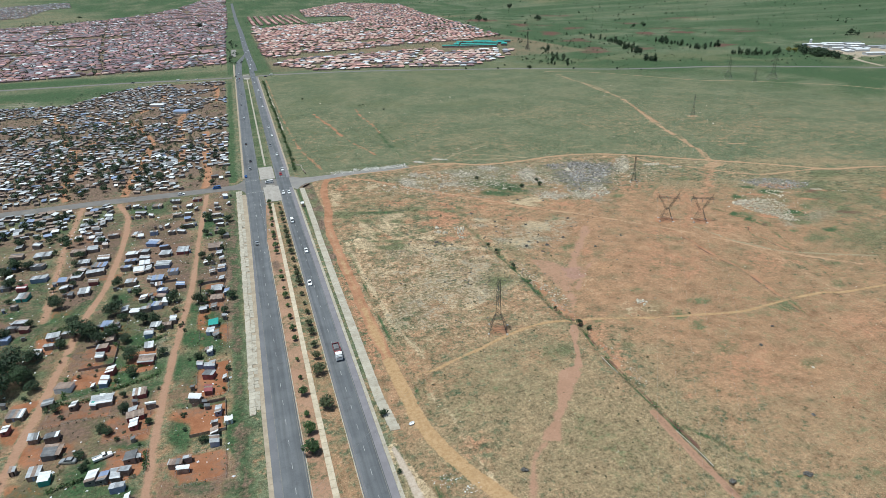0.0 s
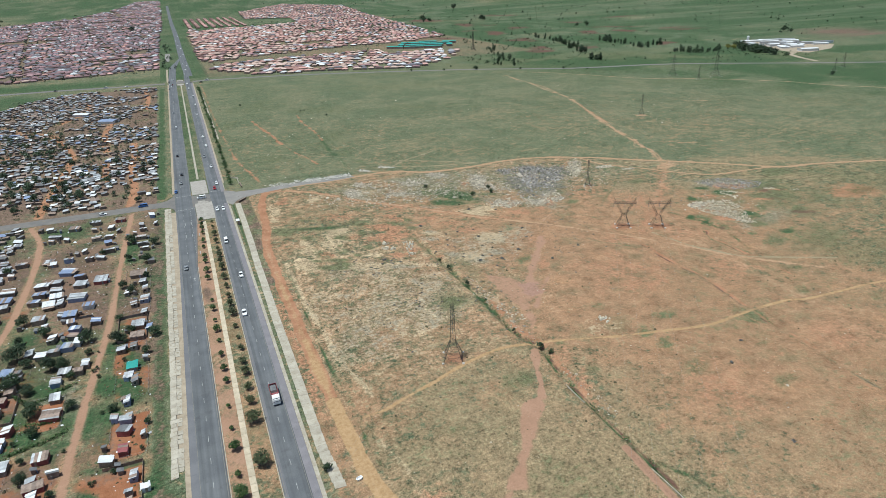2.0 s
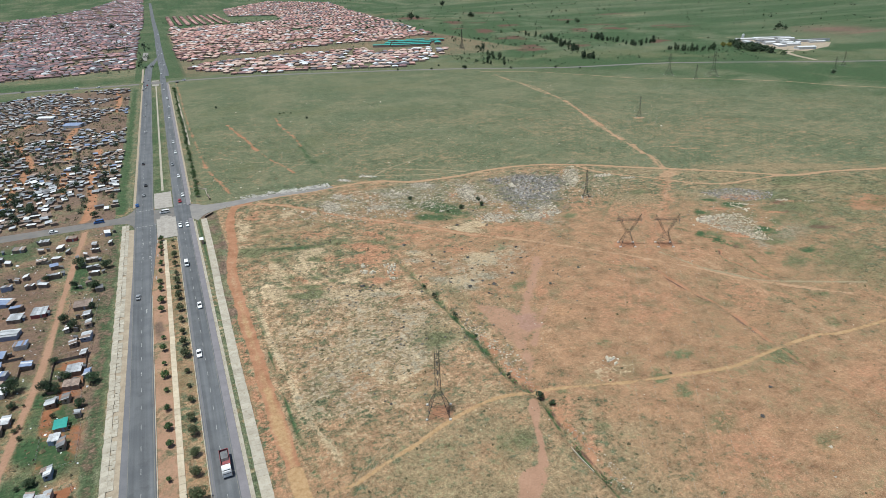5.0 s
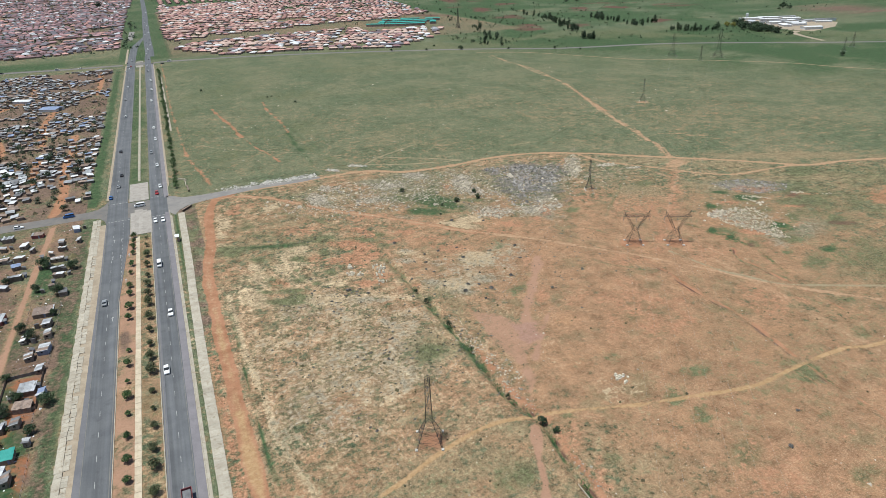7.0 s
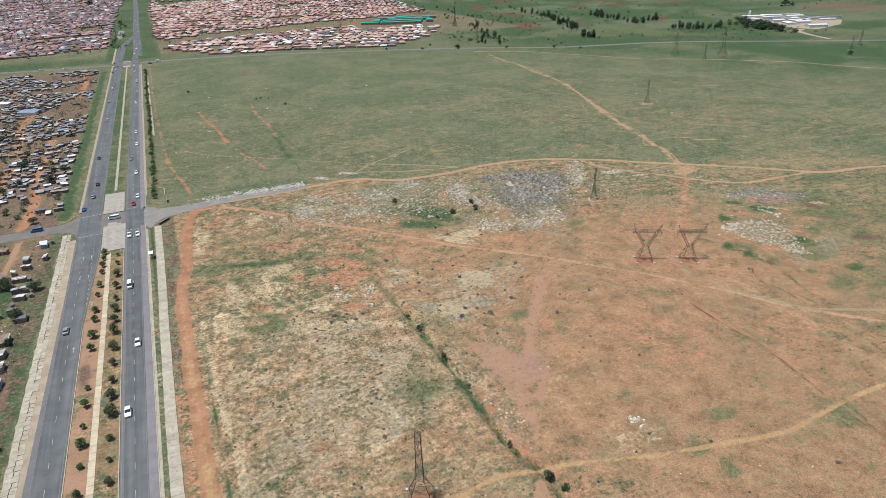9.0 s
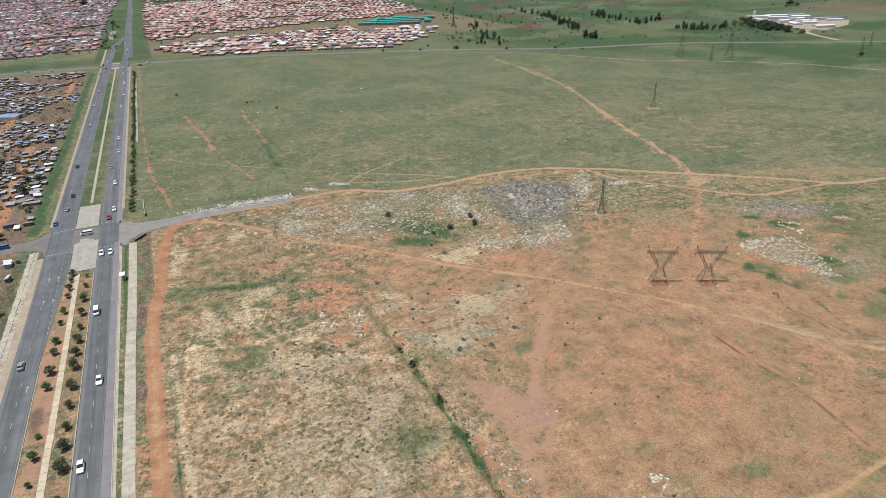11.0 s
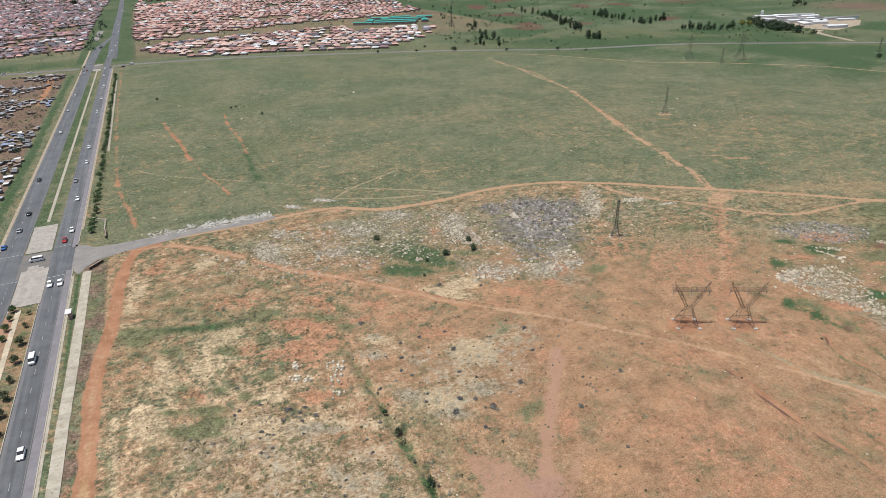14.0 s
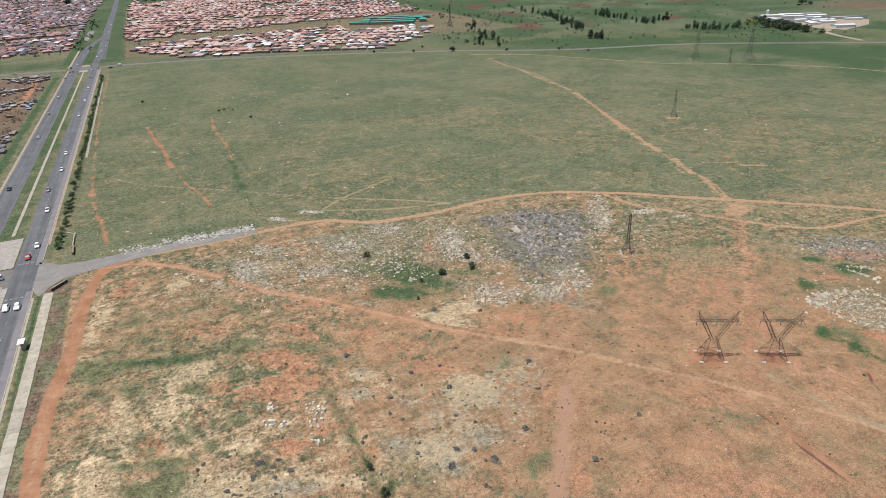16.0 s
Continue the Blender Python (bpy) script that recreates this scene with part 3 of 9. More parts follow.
# worn tracks and footpaths
WEAR = ("lush", "dry", "brush", "rubble", "weed", "murk", "rust")
HAUL = [(41, 104), (36.1, 114.3), (31.1, 127.2), (28, 141), (27.2, 155), (26.6, 176), (26, 196), (25.9, 215), (25.8, 240), (25.6, 256), (25.6, 276), (25.7, 295), (26.1, 306), (27, 318), (28.8, 328), (30.5, 342), (31.6, 360), (33.6, 378), (38.7, 395), (48, 399)]
track("red", HAUL, 4.4, 1.0, 0.6, 0.6, WEAR)
track("ochre", HAUL[7:14], 2.4, 0.55, 1.4, 1.0)
track("sand", HAUL[:6], 4.4, 1.0, 0.6, 0.4, ("red", "dry", "lush"))
track("sand", HAUL[5:8], 4.0, 0.62, 1.4, 1.2)
track("sand", HAUL[6:11], 2.6, 0.55, 1.4, 0.9)
for side in (-0.9, 0.9):
    track("ochre", [(x + side, y) for x, y in HAUL[8:17]], 0.5, 0.7, 0.5, 0.4)
    track("ochre", [(x + 1.9 * side, y) for x, y in HAUL[:9]], 0.5, 0.6, 0.5, 0.4)
track("clay", [(p[0] + 2.6, p[1]) for p in HAUL[4:14]], 1.6, 0.42, 1.2, 1.2)
track("dry", [(31.4, 285), (31.4, 252), (32.4, 232), (33.4, 214), (33.6, 198), (36.8, 184), (38.2, 174)], 1.9, 0.95, 0.9, 0.9)
track("weed", [(30.6, 277), (30.6, 262), (30.4, 248), (30.1, 236), (30, 225), (30, 213), (30.2, 197), (30.7, 185), (31.5, 176), (31.6, 166)], 0.8, 0.85, 0.6, 0.9)
track("weed", [(31.6, 166), (31, 152), (33, 140), (37, 124)], 0.8, 0.6, 0.8, 1.2)
track("ochre", EDGE_TRACK, 3.0, 0.95, 0.8, 0.5, WEAR)
track("ochre", [(248, 368), (252, 350), (260, 338), (269, 328), (280, 313), (294, 299), (304, 295), (315, 294), (337, 292), (349, 288)], 2.6, 0.75, 1.0, 0.6, WEAR)
FORK = [(291, 336), (304, 362), (305, 370), (312, 393), (322, 427), (333, 463), (349, 503), (367, 561), (382, 636), (383, 693), (389, 739)]
track("dry", FORK, 6.0, 0.5, 3, 2)
track("rust", [(277, 317), (254, 292), (233, 273), (215, 257), (198, 241)], 7.0, 0.62, 3.0, 2.0, ("lush",))
track("ochre", FORK, 3.4, 0.72, 2.2, 1.2, WEAR)
track("red", FORK[:5], 4.4, 0.5, 2.2, 1.6)
track("red", [(293, 332), (275, 313), (260, 298), (243, 283), (227, 268), (218, 252), (211, 236)], 5.5, 0.5, 2.5, 2.0, ("lush",))
track("ochre", [(291, 336), (275, 313), (260, 298), (243, 283), (227, 268)], 5.0, 0.5, 2.4, 1.6, ("lush",))
blob("red", 276, 318, 9, 7, 40, 0.5, 0.8)
blob("ochre", 288, 326, 10, 6, 40, 0.6, 0.8)
FOOTPATH = [(33, 165), (40, 165.5), (47, 168.2), (58.6, 172), (70, 176.5), (86, 180), (98, 178), (110, 175), (126, 169.5), (144, 165), (163, 161), (181, 162), (201, 162), (212, 159), (245, 157), (270, 152)]
track("sand", FOOTPATH, 1.3, 0.95, 0.8, 0.4, ("lush", "dry", "brush", "weed", "clay"))
LOBE_NORTH = [(108.5, 233), (115.4, 229.6), (118.5, 222.5), (122.5, 221.5), (127.5, 218.5), (121.5, 208), (114.5, 203), (109.5, 195), (104, 184.5), (99.5, 178.5), (97.8, 179.5), (103.5, 191), (106.2, 199.5), (105.2, 207), (104.6, 216)]
LOBE_SOUTH = [(79, 151), (83.5, 152.2), (87.3, 152.5), (83, 145), (78, 139.8), (73, 134.4), (68, 127.6), (62.5, 120.5), (57.8, 122.5), (64.5, 129.8), (69.5, 136), (73.8, 143), (76, 148)]
area("clay", LOBE_NORTH, 0.6, 1.4, 2.6, WEAR)
area("clay", LOBE_SOUTH, 0.9, 1.0, 1.6, WEAR)
area("mauve", [(116.5, 220.5), (121, 220.5), (126.5, 217.5), (121, 209), (115, 206.5), (114, 212)], 0.66, 1.6, 2.4)
track("clay", [(97, 174), (92.6, 166), (89, 157), (85.8, 151)], 2.4, 0.95, 0.8, 1.2, WEAR)
track("clay", [(92.3, 173), (89.6, 165), (89.8, 159)], 0.5, 0.7, 0.6, 0.7)
track("clay", [(60, 122), (53.2, 117), (48.3, 108), (44, 98)], 2.0, 0.75, 1.2, 1.2, WEAR)
track("clay", [(121.7, 219), (127.7, 229), (133.8, 236), (139.8, 243), (151, 259)], 4.2, 0.85, 1.6, 1.6, WEAR)
track("clay", [(113, 200), (120.5, 209), (128.8, 218), (139.8, 227), (149, 232)], 1.4, 0.75, 1.2, 1.6, WEAR)
# sandy wash past the end of the drain, earth trench beside the ditch, trodden ways
track("dry", [(16.9, 133.8), (18.7, 125.1), (20.6, 118.0), (22.3, 111.4)], 3.6, 1.0, 0.8, 0.6, ("weed", "lush"))
track("pale", [(17.6, 133.5), (18.4, 127), (19.2, 119), (19.8, 108), (20, 96)], 2.0, 0.95, 0.5, 0.5, WEAR)
blob("pale", -250, 840, 26, 34, 0, 0.8, 0.8)
track("weed", [(19.8, 138.9), (20.3, 131.3), (23.1, 121.3), (24.9, 112.5)], 1.6, 0.7, 1.0, 2.0)
track("clay", [(94.6, 122), (94.1, 113), (93.9, 101), (94.2, 91), (94.8, 78)], 2.5, 1.0, 0.5, 0.3, WEAR)
track("till", [(94.6, 122), (94.1, 113), (93.9, 101), (94.2, 91), (94.8, 78)], 2.3, 0.42, 0.6, 0.5)


track("dry", [(34.4, 153.0), (37.5, 140.3), (38.0, 127.3), (39.1, 113.4)], 1.6, 0.7, 1.0, 1.0)
blob("red", 194.8, 252, 5.5, 4.5, -27, 0.8, 0.5)
blob("red", 209.8, 244, 5.5, 4.5, -27, 0.8, 0.5)
blob("red", 69.6, 181.6, 4.5, 4.5, 0, 0.75, 0.5)
blob("ochre", 217, 314, 5, 4, 0, 0.7, 0.5)
blob("ochre", 374, 457, 6, 3, -25, 0.8, 0.5)
track("ochre", [(322, 379), (336, 371)], 1.6, 0.8, 0.8, 0.8)
track("ochre", [(452, 489), (472, 477)], 2.6, 0.7, 1.0, 0.8)
track("ochre", [(335, 367), (348, 359)], 2.0, 0.9, 0.8, 0.8)
track("ochre", [(150, 500), (230, 470), (300, 470)], 1.2, 0.4, 0.8, 0.8)
track("lush", [(20, 560), (90, 500), (110, 430)], 4, 0.7, 2, 2)
track("weed", [(102, 540), (108, 470), (112, 412)], 4, 0.5, 2, 2)
FAR_WAY = [(385, 770), (435, 733), (469, 683), (509, 619), (540, 598), (583, 558), (619, 517), (640, 472), (680, 420)]
P4 = [(36, 396), (40, 395), (50, 393), (61, 385), (72, 373), (80, 362), (91, 347), (99, 340), (107, 332), (117, 320), (127, 309), (133, 301), (143, 291), (157, 278), (168, 266), (177, 255), (188, 243), (197, 230), (206, 218), (215, 203), (226, 190), (240, 176)]
track("red", P4[:13], 3.6, 0.85, 1.4, 1.2, WEAR)
track("ochre", P4[:13], 1.9, 0.9, 1.0, 0.8, WEAR)
track("ochre", P4[12:], 1.9, 0.9, 1.2, 0.8, WEAR)
track("ochre", [(211, 240), (213, 214), (212, 189), (210, 169), (208, 146), (204, 127)], 8.0, 0.46, 4.0, 3.0)
track("ochre", [(222, 253), (220, 243), (219, 230), (220, 218), (223, 208)], 2.0, 0.5, 1.0, 1.0)
OLD_LINE = [(174, 283), (182, 235), (183.5, 214), (181.5, 175), (180.6, 160), (181.7, 146.6), (180.9, 135), (180, 110)]
track("lush", OLD_LINE, 0.5, 0.8, 0.8, 0.7)
track("murk", OLD_LINE, 0.4, 0.7, 0.5, 0.4)
track("weed", [(184.5, 158), (182.4, 150), (181.4, 142)], 1.6, 0.6, 0.8, 0.8)
track("red", [(p[0] - 1.8, p[1]) for p in OLD_LINE[2:]], 1.2, 0.55, 1.0, 0.8)
track("lush", [(226, 228), (222, 222), (221, 218), (222, 213), (223, 208), (226, 196)], 1.3, 0.8, 0.9, 0.8)
track("lush", [(170, 248), (173, 241), (179, 235), (185, 227)], 1.0, 0.8, 0.9, 0.8)
track("lush", [(242, 317), (227, 303), (213, 291), (202, 281)], 1.0, 0.8, 0.9, 0.8)
track("red", [(58, 617), (62, 579), (66, 549), (67, 526), (68.5, 512)], 2.6, 0.9, 1.4, 2.0, ("lush", "weed"))
track("red", [(68, 515), (71, 496), (74, 478), (78, 464), (80, 451), (81, 444)], 1.6, 0.9, 1.0, 1.2, ("lush", "weed"))
MEADOW_WAY = [(383, 739), (378, 700), (382, 662), (373, 608), (369, 567), (359, 530), (348, 502), (339, 474), (331, 449), (320, 420), (317, 399), (306, 372), (302, 353), (292, 335)]
track("trail", MEADOW_WAY[:4], 1.8, 0.8, 1.4, 0.8, ("lush", "weed"))
track("ochre", MEADOW_WAY[2:], 2.2, 0.85, 1.6, 1.4, ("lush", "weed"))
track("red", MEADOW_WAY[5:9], 4.0, 0.7, 2.0, 2.4)
track("trail", [(37, 788), (44, 741), (48, 682), (53, 636), (58, 615)], 1.7, 0.48, 1.0, 0.8)
track("red", [(101, 623), (99, 594), (100, 568), (101, 545), (101, 532), (100, 511)], 1.8, 0.72, 1.3, 2.0, ("lush",))
track("weed", [(100, 508), (98, 478), (98, 457), (98, 440), (98, 428)], 4.0, 0.75, 2.2, 3.0)
track("trail", [(39, 510), (46, 499), (55, 489), (76, 472), (93, 459), (108, 446), (123, 434), (138, 423), (152, 413), (167, 403), (180, 392)], 1.4, 1.0, 1.0, 0.6, ("lush", "weed"))
track("trail", [(127, 413), (138, 422), (148, 427), (160, 433), (168, 437)], 1.4, 1.0, 1.0, 0.6)
track("trail", [(193, 490), (185, 471), (180, 455), (176, 443)], 1.3, 0.48, 1.0, 0.6)
track("trail", [(52, 426), (56, 437), (61, 449)], 1.3, 0.48, 1.0, 0.6)
track("red", [(28, 908), (28, 800), (27, 673), (28, 569)], 1.6, 0.68, 1.2, 1.6, ("weed",))
track("red", [(28, 569), (29, 517), (30, 485), (32, 465), (35, 445), (38, 420)], 2.0, 0.72, 1.4, 1.8, ("lush", "weed"))
track("trail", [(126, 412), (148, 401), (164, 396), (180, 392)], 1.5, 1.0, 1.0, 0.6, ("lush",))
# browner and greener drifts of the meadow
for c in [(155, 457, 16, 24), (140, 501, 14, 14), (180, 478, 22, 20), (243, 523, 40, 16), (214, 413, 30, 12), (317, 538, 40, 14), (285, 448, 40, 22), (274, 379, 30, 14), (275, 542, 34, 12), (184, 430, 26, 14), (350, 420, 60, 24), (410, 360, 60, 20), (35, 537, 6, 12)]:
    blob("stubble", *c, -28, 0.42, 1.0)
for c in [(32, 596, 6, 40), (79, 686, 30, 40), (113, 519, 12, 26), (224, 739, 60, 18), (54, 472, 14, 26), (220, 600, 40, 14), (508, 585, 70, 20), (120, 640, 40, 20)]:
    blob("lush", *c, -20, 0.5, 1.0)
# sunken wheel ruts and a pale path across the eastern field
for rut in ([(187.1, 217.5), (186.6, 204.1), (187.6, 189.5), (185.4, 175.9), (183.3, 163.6), (182.0, 153.2), (181.6, 142.4), (181.2, 133.0)],
            [(182.0, 250.3), (187.1, 238.5), (187.5, 222.5), (186.5, 215.3)],
            [(226.4, 228.3), (221.4, 220.6), (222.0, 210.1), (221.1, 194.1), (221.7, 185.3), (221.5, 172.3)]):
    track("red", [(x + 1.4, y + 1.0) for x, y in rut], 1.3, 0.72, 0.7, 0.9)
    track("till", rut, 0.6, 0.74, 0.55, 0.5)
track("trail", [(202.5, 238.9), (207.3, 218.8), (212.5, 209.7), (218.9, 199.6), (232.5, 191.2), (253.5, 179.9)], 1.3, 0.95, 0.7, 0.5)
for c in [(85.0, 218.0), (131.5, 241.0), (139.9, 158.2), (85.0, 160.4), (79.7, 161.1), (155.6, 205.7), (137.4, 166.5), (181.3, 158.2), (156.7, 125.8), (139.1, 143.0)]:
    blob("lush", *c, 5.0, 3.4, 30, 0.7, 0.9)
# the ditch with its green fringe
DITCH = [(96, 85), (97, 105), (97.3, 118), (96.8, 137), (97.2, 157), (99.6, 174), (96.6, 187), (96.5, 196), (97.4, 212), (97, 229), (96.2, 248), (96.4, 262), (95, 284)]
track("red", [(p[0] + 2.2, p[1]) for p in DITCH[3:9]], 2.4, 0.7, 1.4, 1.8, ("lush",))
track("weed", [(p[0] - 0.4, p[1]) for p in DITCH[:7]], 0.9, 0.95, 0.6, 1.0)
track("till", [(p[0] + 0.5, p[1]) for p in DITCH[1:7]], 0.6, 0.9, 0.5, 0.6)
track("weed", [(p[0] - 0.6, p[1]) for p in DITCH[6:11]], 1.5, 0.85, 0.9, 2.6)
track("lush", [(p[0] - 0.8, p[1]) for p in DITCH[9:]] + [(92, 305)], 3.0, 0.6, 1.6, 2.6)
track("weed", [(99, 114), (103, 106), (107, 97), (112, 89), (118, 85)], 1.2, 0.75, 1.0, 1.2)
track("lush", [(112, 89), (125, 84), (136, 82), (170, 84)], 2.0, 0.6, 1.2, 1.5)
ditch_far, ditch_m = track("soil", DITCH, 1.0, 0.9, 0.6, 0.3)
# green seams and sunken wheel lines on the eastern field
track("weed", [(229, 256), (231, 251), (234, 244), (235, 236), (235, 227), (234, 220), (228, 204)], 1.8, 0.62, 1.4, 1.4)
track("lush", [(186, 276), (191, 264), (188, 250), (180, 235), (184, 230), (188, 226), (190, 210), (187, 192), (186, 177), (184, 150)], 0.9, 0.7, 1.0, 1.0)
track("murk", [(180, 235), (184, 230), (188, 226), (190, 210), (187, 192), (186, 177)], 0.5, 0.62, 0.7, 0.6)
track("lush", [(97, 244), (96.6, 232), (96.4, 222), (95.6, 212), (95.8, 200)], 2.0, 0.8, 1.2, 1.4)
blob("lush", 195, 188, 45, 30, 0, 0.34, 1.3)
blob("lush", 225, 170, 50, 60, 0, 0.34, 1.0)
blob("lush", 175, 150, 40, 40, 0, 0.28, 1.0)
# grass and dark soil in the crowded quarter's gaps, shade painted in too
quarter = (settled > 0) & (PY > 405)
W["weed"] = np.where(quarter, np.clip(2.6 * (fractal(PX, PY, 30, 17) - 0.42), 0, 0.8), W["weed"])
W["murk"] = np.where(quarter, np.clip(0.8 + 1.2 * (NM - 0.5), 0, 1), W["murk"])
# rank grass in yards of the settlement
yards = (settled > 0) & (PY < 400)
W["weed"] = np.where(yards, np.interp(PY, [245, 275], [0.7, 0.72]) * np.clip(3.2 * (fractal(PX, PY, 22, 91) - 0.32), 0, 0.95), W["weed"])
W["murk"] = np.where(yards, np.clip(np.interp(PY, [245, 275], [0.42, 0.55]) + 1.2 * (NM - 0.5), 0, 0.7), W["murk"])
# red-brown trodden soil between the homes
W["swept"] = np.where(yards & (PX < -26), np.maximum(W["swept"], (0.36 + 1.1 * (NM - 0.5))), W["swept"])
W["swept"] = np.where(quarter, np.maximum(W["swept"], 0.16 + 0.9 * (fractal(PX, PY, 24, 53) - 0.5)), W["swept"])
# bare swept yards round the shacks
for x0, x1, y0, y1 in ((-36, -26, 176, 196), (-36, -26, 205, 222), (-37, -27, 158, 173), (-40, -27, 138, 150), (-62, -49, 164, 176), (-79, -61, 177, 189), (-76, -61, 192, 205), (-75, -64, 207, 222), (-60, -48, 146, 158), (-92, -84, 184, 194), (-60, -50, 199, 214), (-94, -86, 222, 236), (-37, -27, 226, 262), (-72, -50, 255, 262)):
    inside_plot = np.clip(np.minimum(np.minimum(PX - x0, x1 - PX), np.minimum(PY - y0, y1 - PY)) + (NS - 0.5) * 3, 0, 1)
    W["swept"] = np.maximum(W["swept"], 0.9 * inside_plot)
    W["weed"] *= 1 - inside_plot
YARD_RED = [(-68, 204, 6.5, 5.3, 176), (-72, 185, 5.0, 2.8, 176), (-54, 168, 7.1, 4.3, 126), (-52, 175, 5.5, 2.8, 106), (-54, 158, 5.2, 2.5, 107), (-80, 166, 6.2, 3.2, 126), (-78, 151, 6.9, 2.2, 155), (-36, 144, 6.9, 4.6, 120), (-37, 168, 6.9, 2.9, 145), (-36, 185, 5.1, 2.8, 148), (-32, 188, 5.7, 3.5, 143), (-35, 214, 7.8, 2.6, 156), (-34, 223, 4.6, 2.7, 105), (-66, 230, 8.7, 4.7, 113), (-79, 219, 6.7, 3.3, 147), (-88, 178, 5.7, 2.3, 115), (-72, 167, 6.0, 3.2, 121), (-60, 183, 4.6, 2.1, 150)]
YARD_GREEN = [(-65, 151, 7.7, 4.2, 120), (-53, 142, 4.7, 2.2, 150), (-70, 193, 10.1, 2.3, 173), (-54, 161, 6.0, 2.3, 155), (-63, 156, 4.5, 2.4, 145), (-40, 160, 6.2, 2.7, 99), (-35, 174, 8.5, 1.7, 169), (-51, 187, 7.2, 1.7, 97), (-59, 198, 4.3, 2.5, 139), (-57, 180, 5.6, 2.2, 103), (-34, 137, 6.0, 2.3, 157), (-43, 196, 9.0, 1.5, 95), (-70, 178, 7.1, 1.5, 177), (-24, 157, 14.6, 2.3, 89), (-26, 134, 4.2, 2.7, 106)]
STREET_GREEN = [(-113, 339, 6.8, 3.3, 119), (-80, 322, 6.3, 3.6, 119), (-105, 285, 8.7, 4.5, 123), (-85, 276, 12.1, 6.9, 133), (-68, 259, 7.7, 4.4, 121), (-111, 262, 11.5, 5.8, 127), (-98, 241, 11.3, 4.1, 59), (-65, 210, 5.8, 3.5, 132), (-57, 222, 6.8, 3.6, 146), (-39, 288, 22.9, 2.1, 92), (-38, 215, 7.8, 4.5, 106), (-37, 199, 4.8, 3.1, 112), (-81, 264, 8.2, 3.2, 60), (-115, 284, 7.3, 3.6, 124), (-39, 241, 5.8, 3.8, 122)]
for c in YARD_RED:
    blob("swept", *c, amount=1.0, rag=0.4)
for c in YARD_GREEN + STREET_GREEN + [(-31, 210, 5, 9, 0), (-30, 228, 4, 7, 0), (-36, 250, 2.5, 12, 0), (-33, 280, 4, 10, 0), (-26, 300, 2.5, 22, 0), (-35, 330, 3, 16, 0), (-50, 318, 6, 4, 0), (-56, 352, 6, 5, 0), (-64, 346, 5, 5, 0)]:
    blob("weed", *c, amount=1.0, rag=0.5)
LAWNS = [(-66.8, 261.1, 3.8, 5.5), (-83.8, 272.9, 5.0, 5.2), (-104.7, 286.4, 3.2, 4.4), (-111.3, 271.5, 4.2, 8.5), (-79.0, 320.4, 1.8, 4.6), (-112.5, 338.6, 2.4, 2.8), (-140.5, 388.3, 3.9, 4.1), (-38.0, 281.8, 1.7, 13.4), (-98.9, 359.6, 2.9, 6.6), (-71.2, 363.0, 2.0, 4.9), (-23.1, 273.9, 1.7, 19.8), (-93.9, 249.3, 3.1, 4.9)]
for c in LAWNS:
    blob("weed", *c, 0, 1.0, 0.35)
for c in [(-66.4, 335.5, 5.7, 5.1), (-29.1, 218.9, 3.7, 5.2), (-90.8, 255.7, 4.2, 4.6), (-92.5, 237.5, 2.9, 3.6), (-67.0, 232.0, 2.9, 3.5), (-32.3, 254.7, 2.2, 3.2), (-32.6, 283.9, 2.1, 6.6), (-76.5, 368.3, 4.4, 4.9), (-77.3, 285.2, 4.7, 3.8)]:
    blob("swept", *c, 0, 1.0, 0.4)
blob("brush", -53, 215, 10, 6, -61, 0.8, 0.6)
blob("brush", -70, 165, 5, 4, -61, 0.8, 0.6)
# streets of the settlement
track("clay", [(-47.6, 100), (-47, 138), (-46.6, 166), (-45, 199), (-42.6, 231), (-40.3, 266), (-39.2, 321), (-37, 392)], 2.5, 0.95, 0.7, 0.4, WEAR + ("swept",))
track("clay", [(-85, 120), (-84.3, 162), (-82.7, 184), (-81.7, 209), (-80.2, 245), (-76.6, 274), (-75.8, 320), (-78.5, 364), (-87, 394)], 3.0, 0.95, 0.8, 0.5, WEAR + ("swept",))
track("clay", [(-95, 250), (-96.6, 266), (-101.3, 309), (-103.3, 331), (-107, 396)], 4.0, 0.7, 1.0, 1.0, WEAR + ("swept",))
track("weed", [(-80, 190), (-64, 196), (-48, 190)], 3.0, 0.8, 0.8, 0.8)
track("weed", [(-80, 220), (-72, 213), (-60, 211)], 2.6, 0.7, 0.8, 0.8)
LANES = [[(-39, 410), (-38, 417), (-37, 447), (-40, 491), (-39, 540), (-41, 581)], [(-86, 412), (-86, 446), (-84, 490), (-83, 528), (-84, 563), (-97, 609), (-109, 649), (-132, 673)], [(-56, 470), (-58, 520)], [(-124, 645), (-146, 692), (-160, 713)], [(-166, 661), (-181, 686), (-198, 747)], [(-34, 741), (-33, 824), (-38, 881)], [(-160, 601), (-138, 539), (-145, 499)], [(-128, 484), (-134, 561), (-127, 584)], [(-120, 415), (-128, 450), (-128, 484)], [(-110, 700), (-90, 760), (-96, 840)], [(-60, 560), (-66, 640), (-60, 700)]]
for lane in LANES:
    track("red", lane, 5.0, 0.95, 1.2, 1.0, WEAR)
track("ochre", [(-17, 136), (-24, 141), (-26, 147), (-25.5, 152)], 0.8, 0.8, 0.5, 0.3)
track("weed", [(-22.5, 120), (-22.5, 240), (-22.5, 380)], 5.0, 0.85, 1.5, 2.0)
track("murk", [(-22.5, 120), (-22.5, 240), (-22.5, 380)], 4.0, 0.6, 1.5, 2.4)
track("weed", [(-21, 415), (-20, 600), (-18, 880)], 6.0, 0.7, 1.5, 2.0)
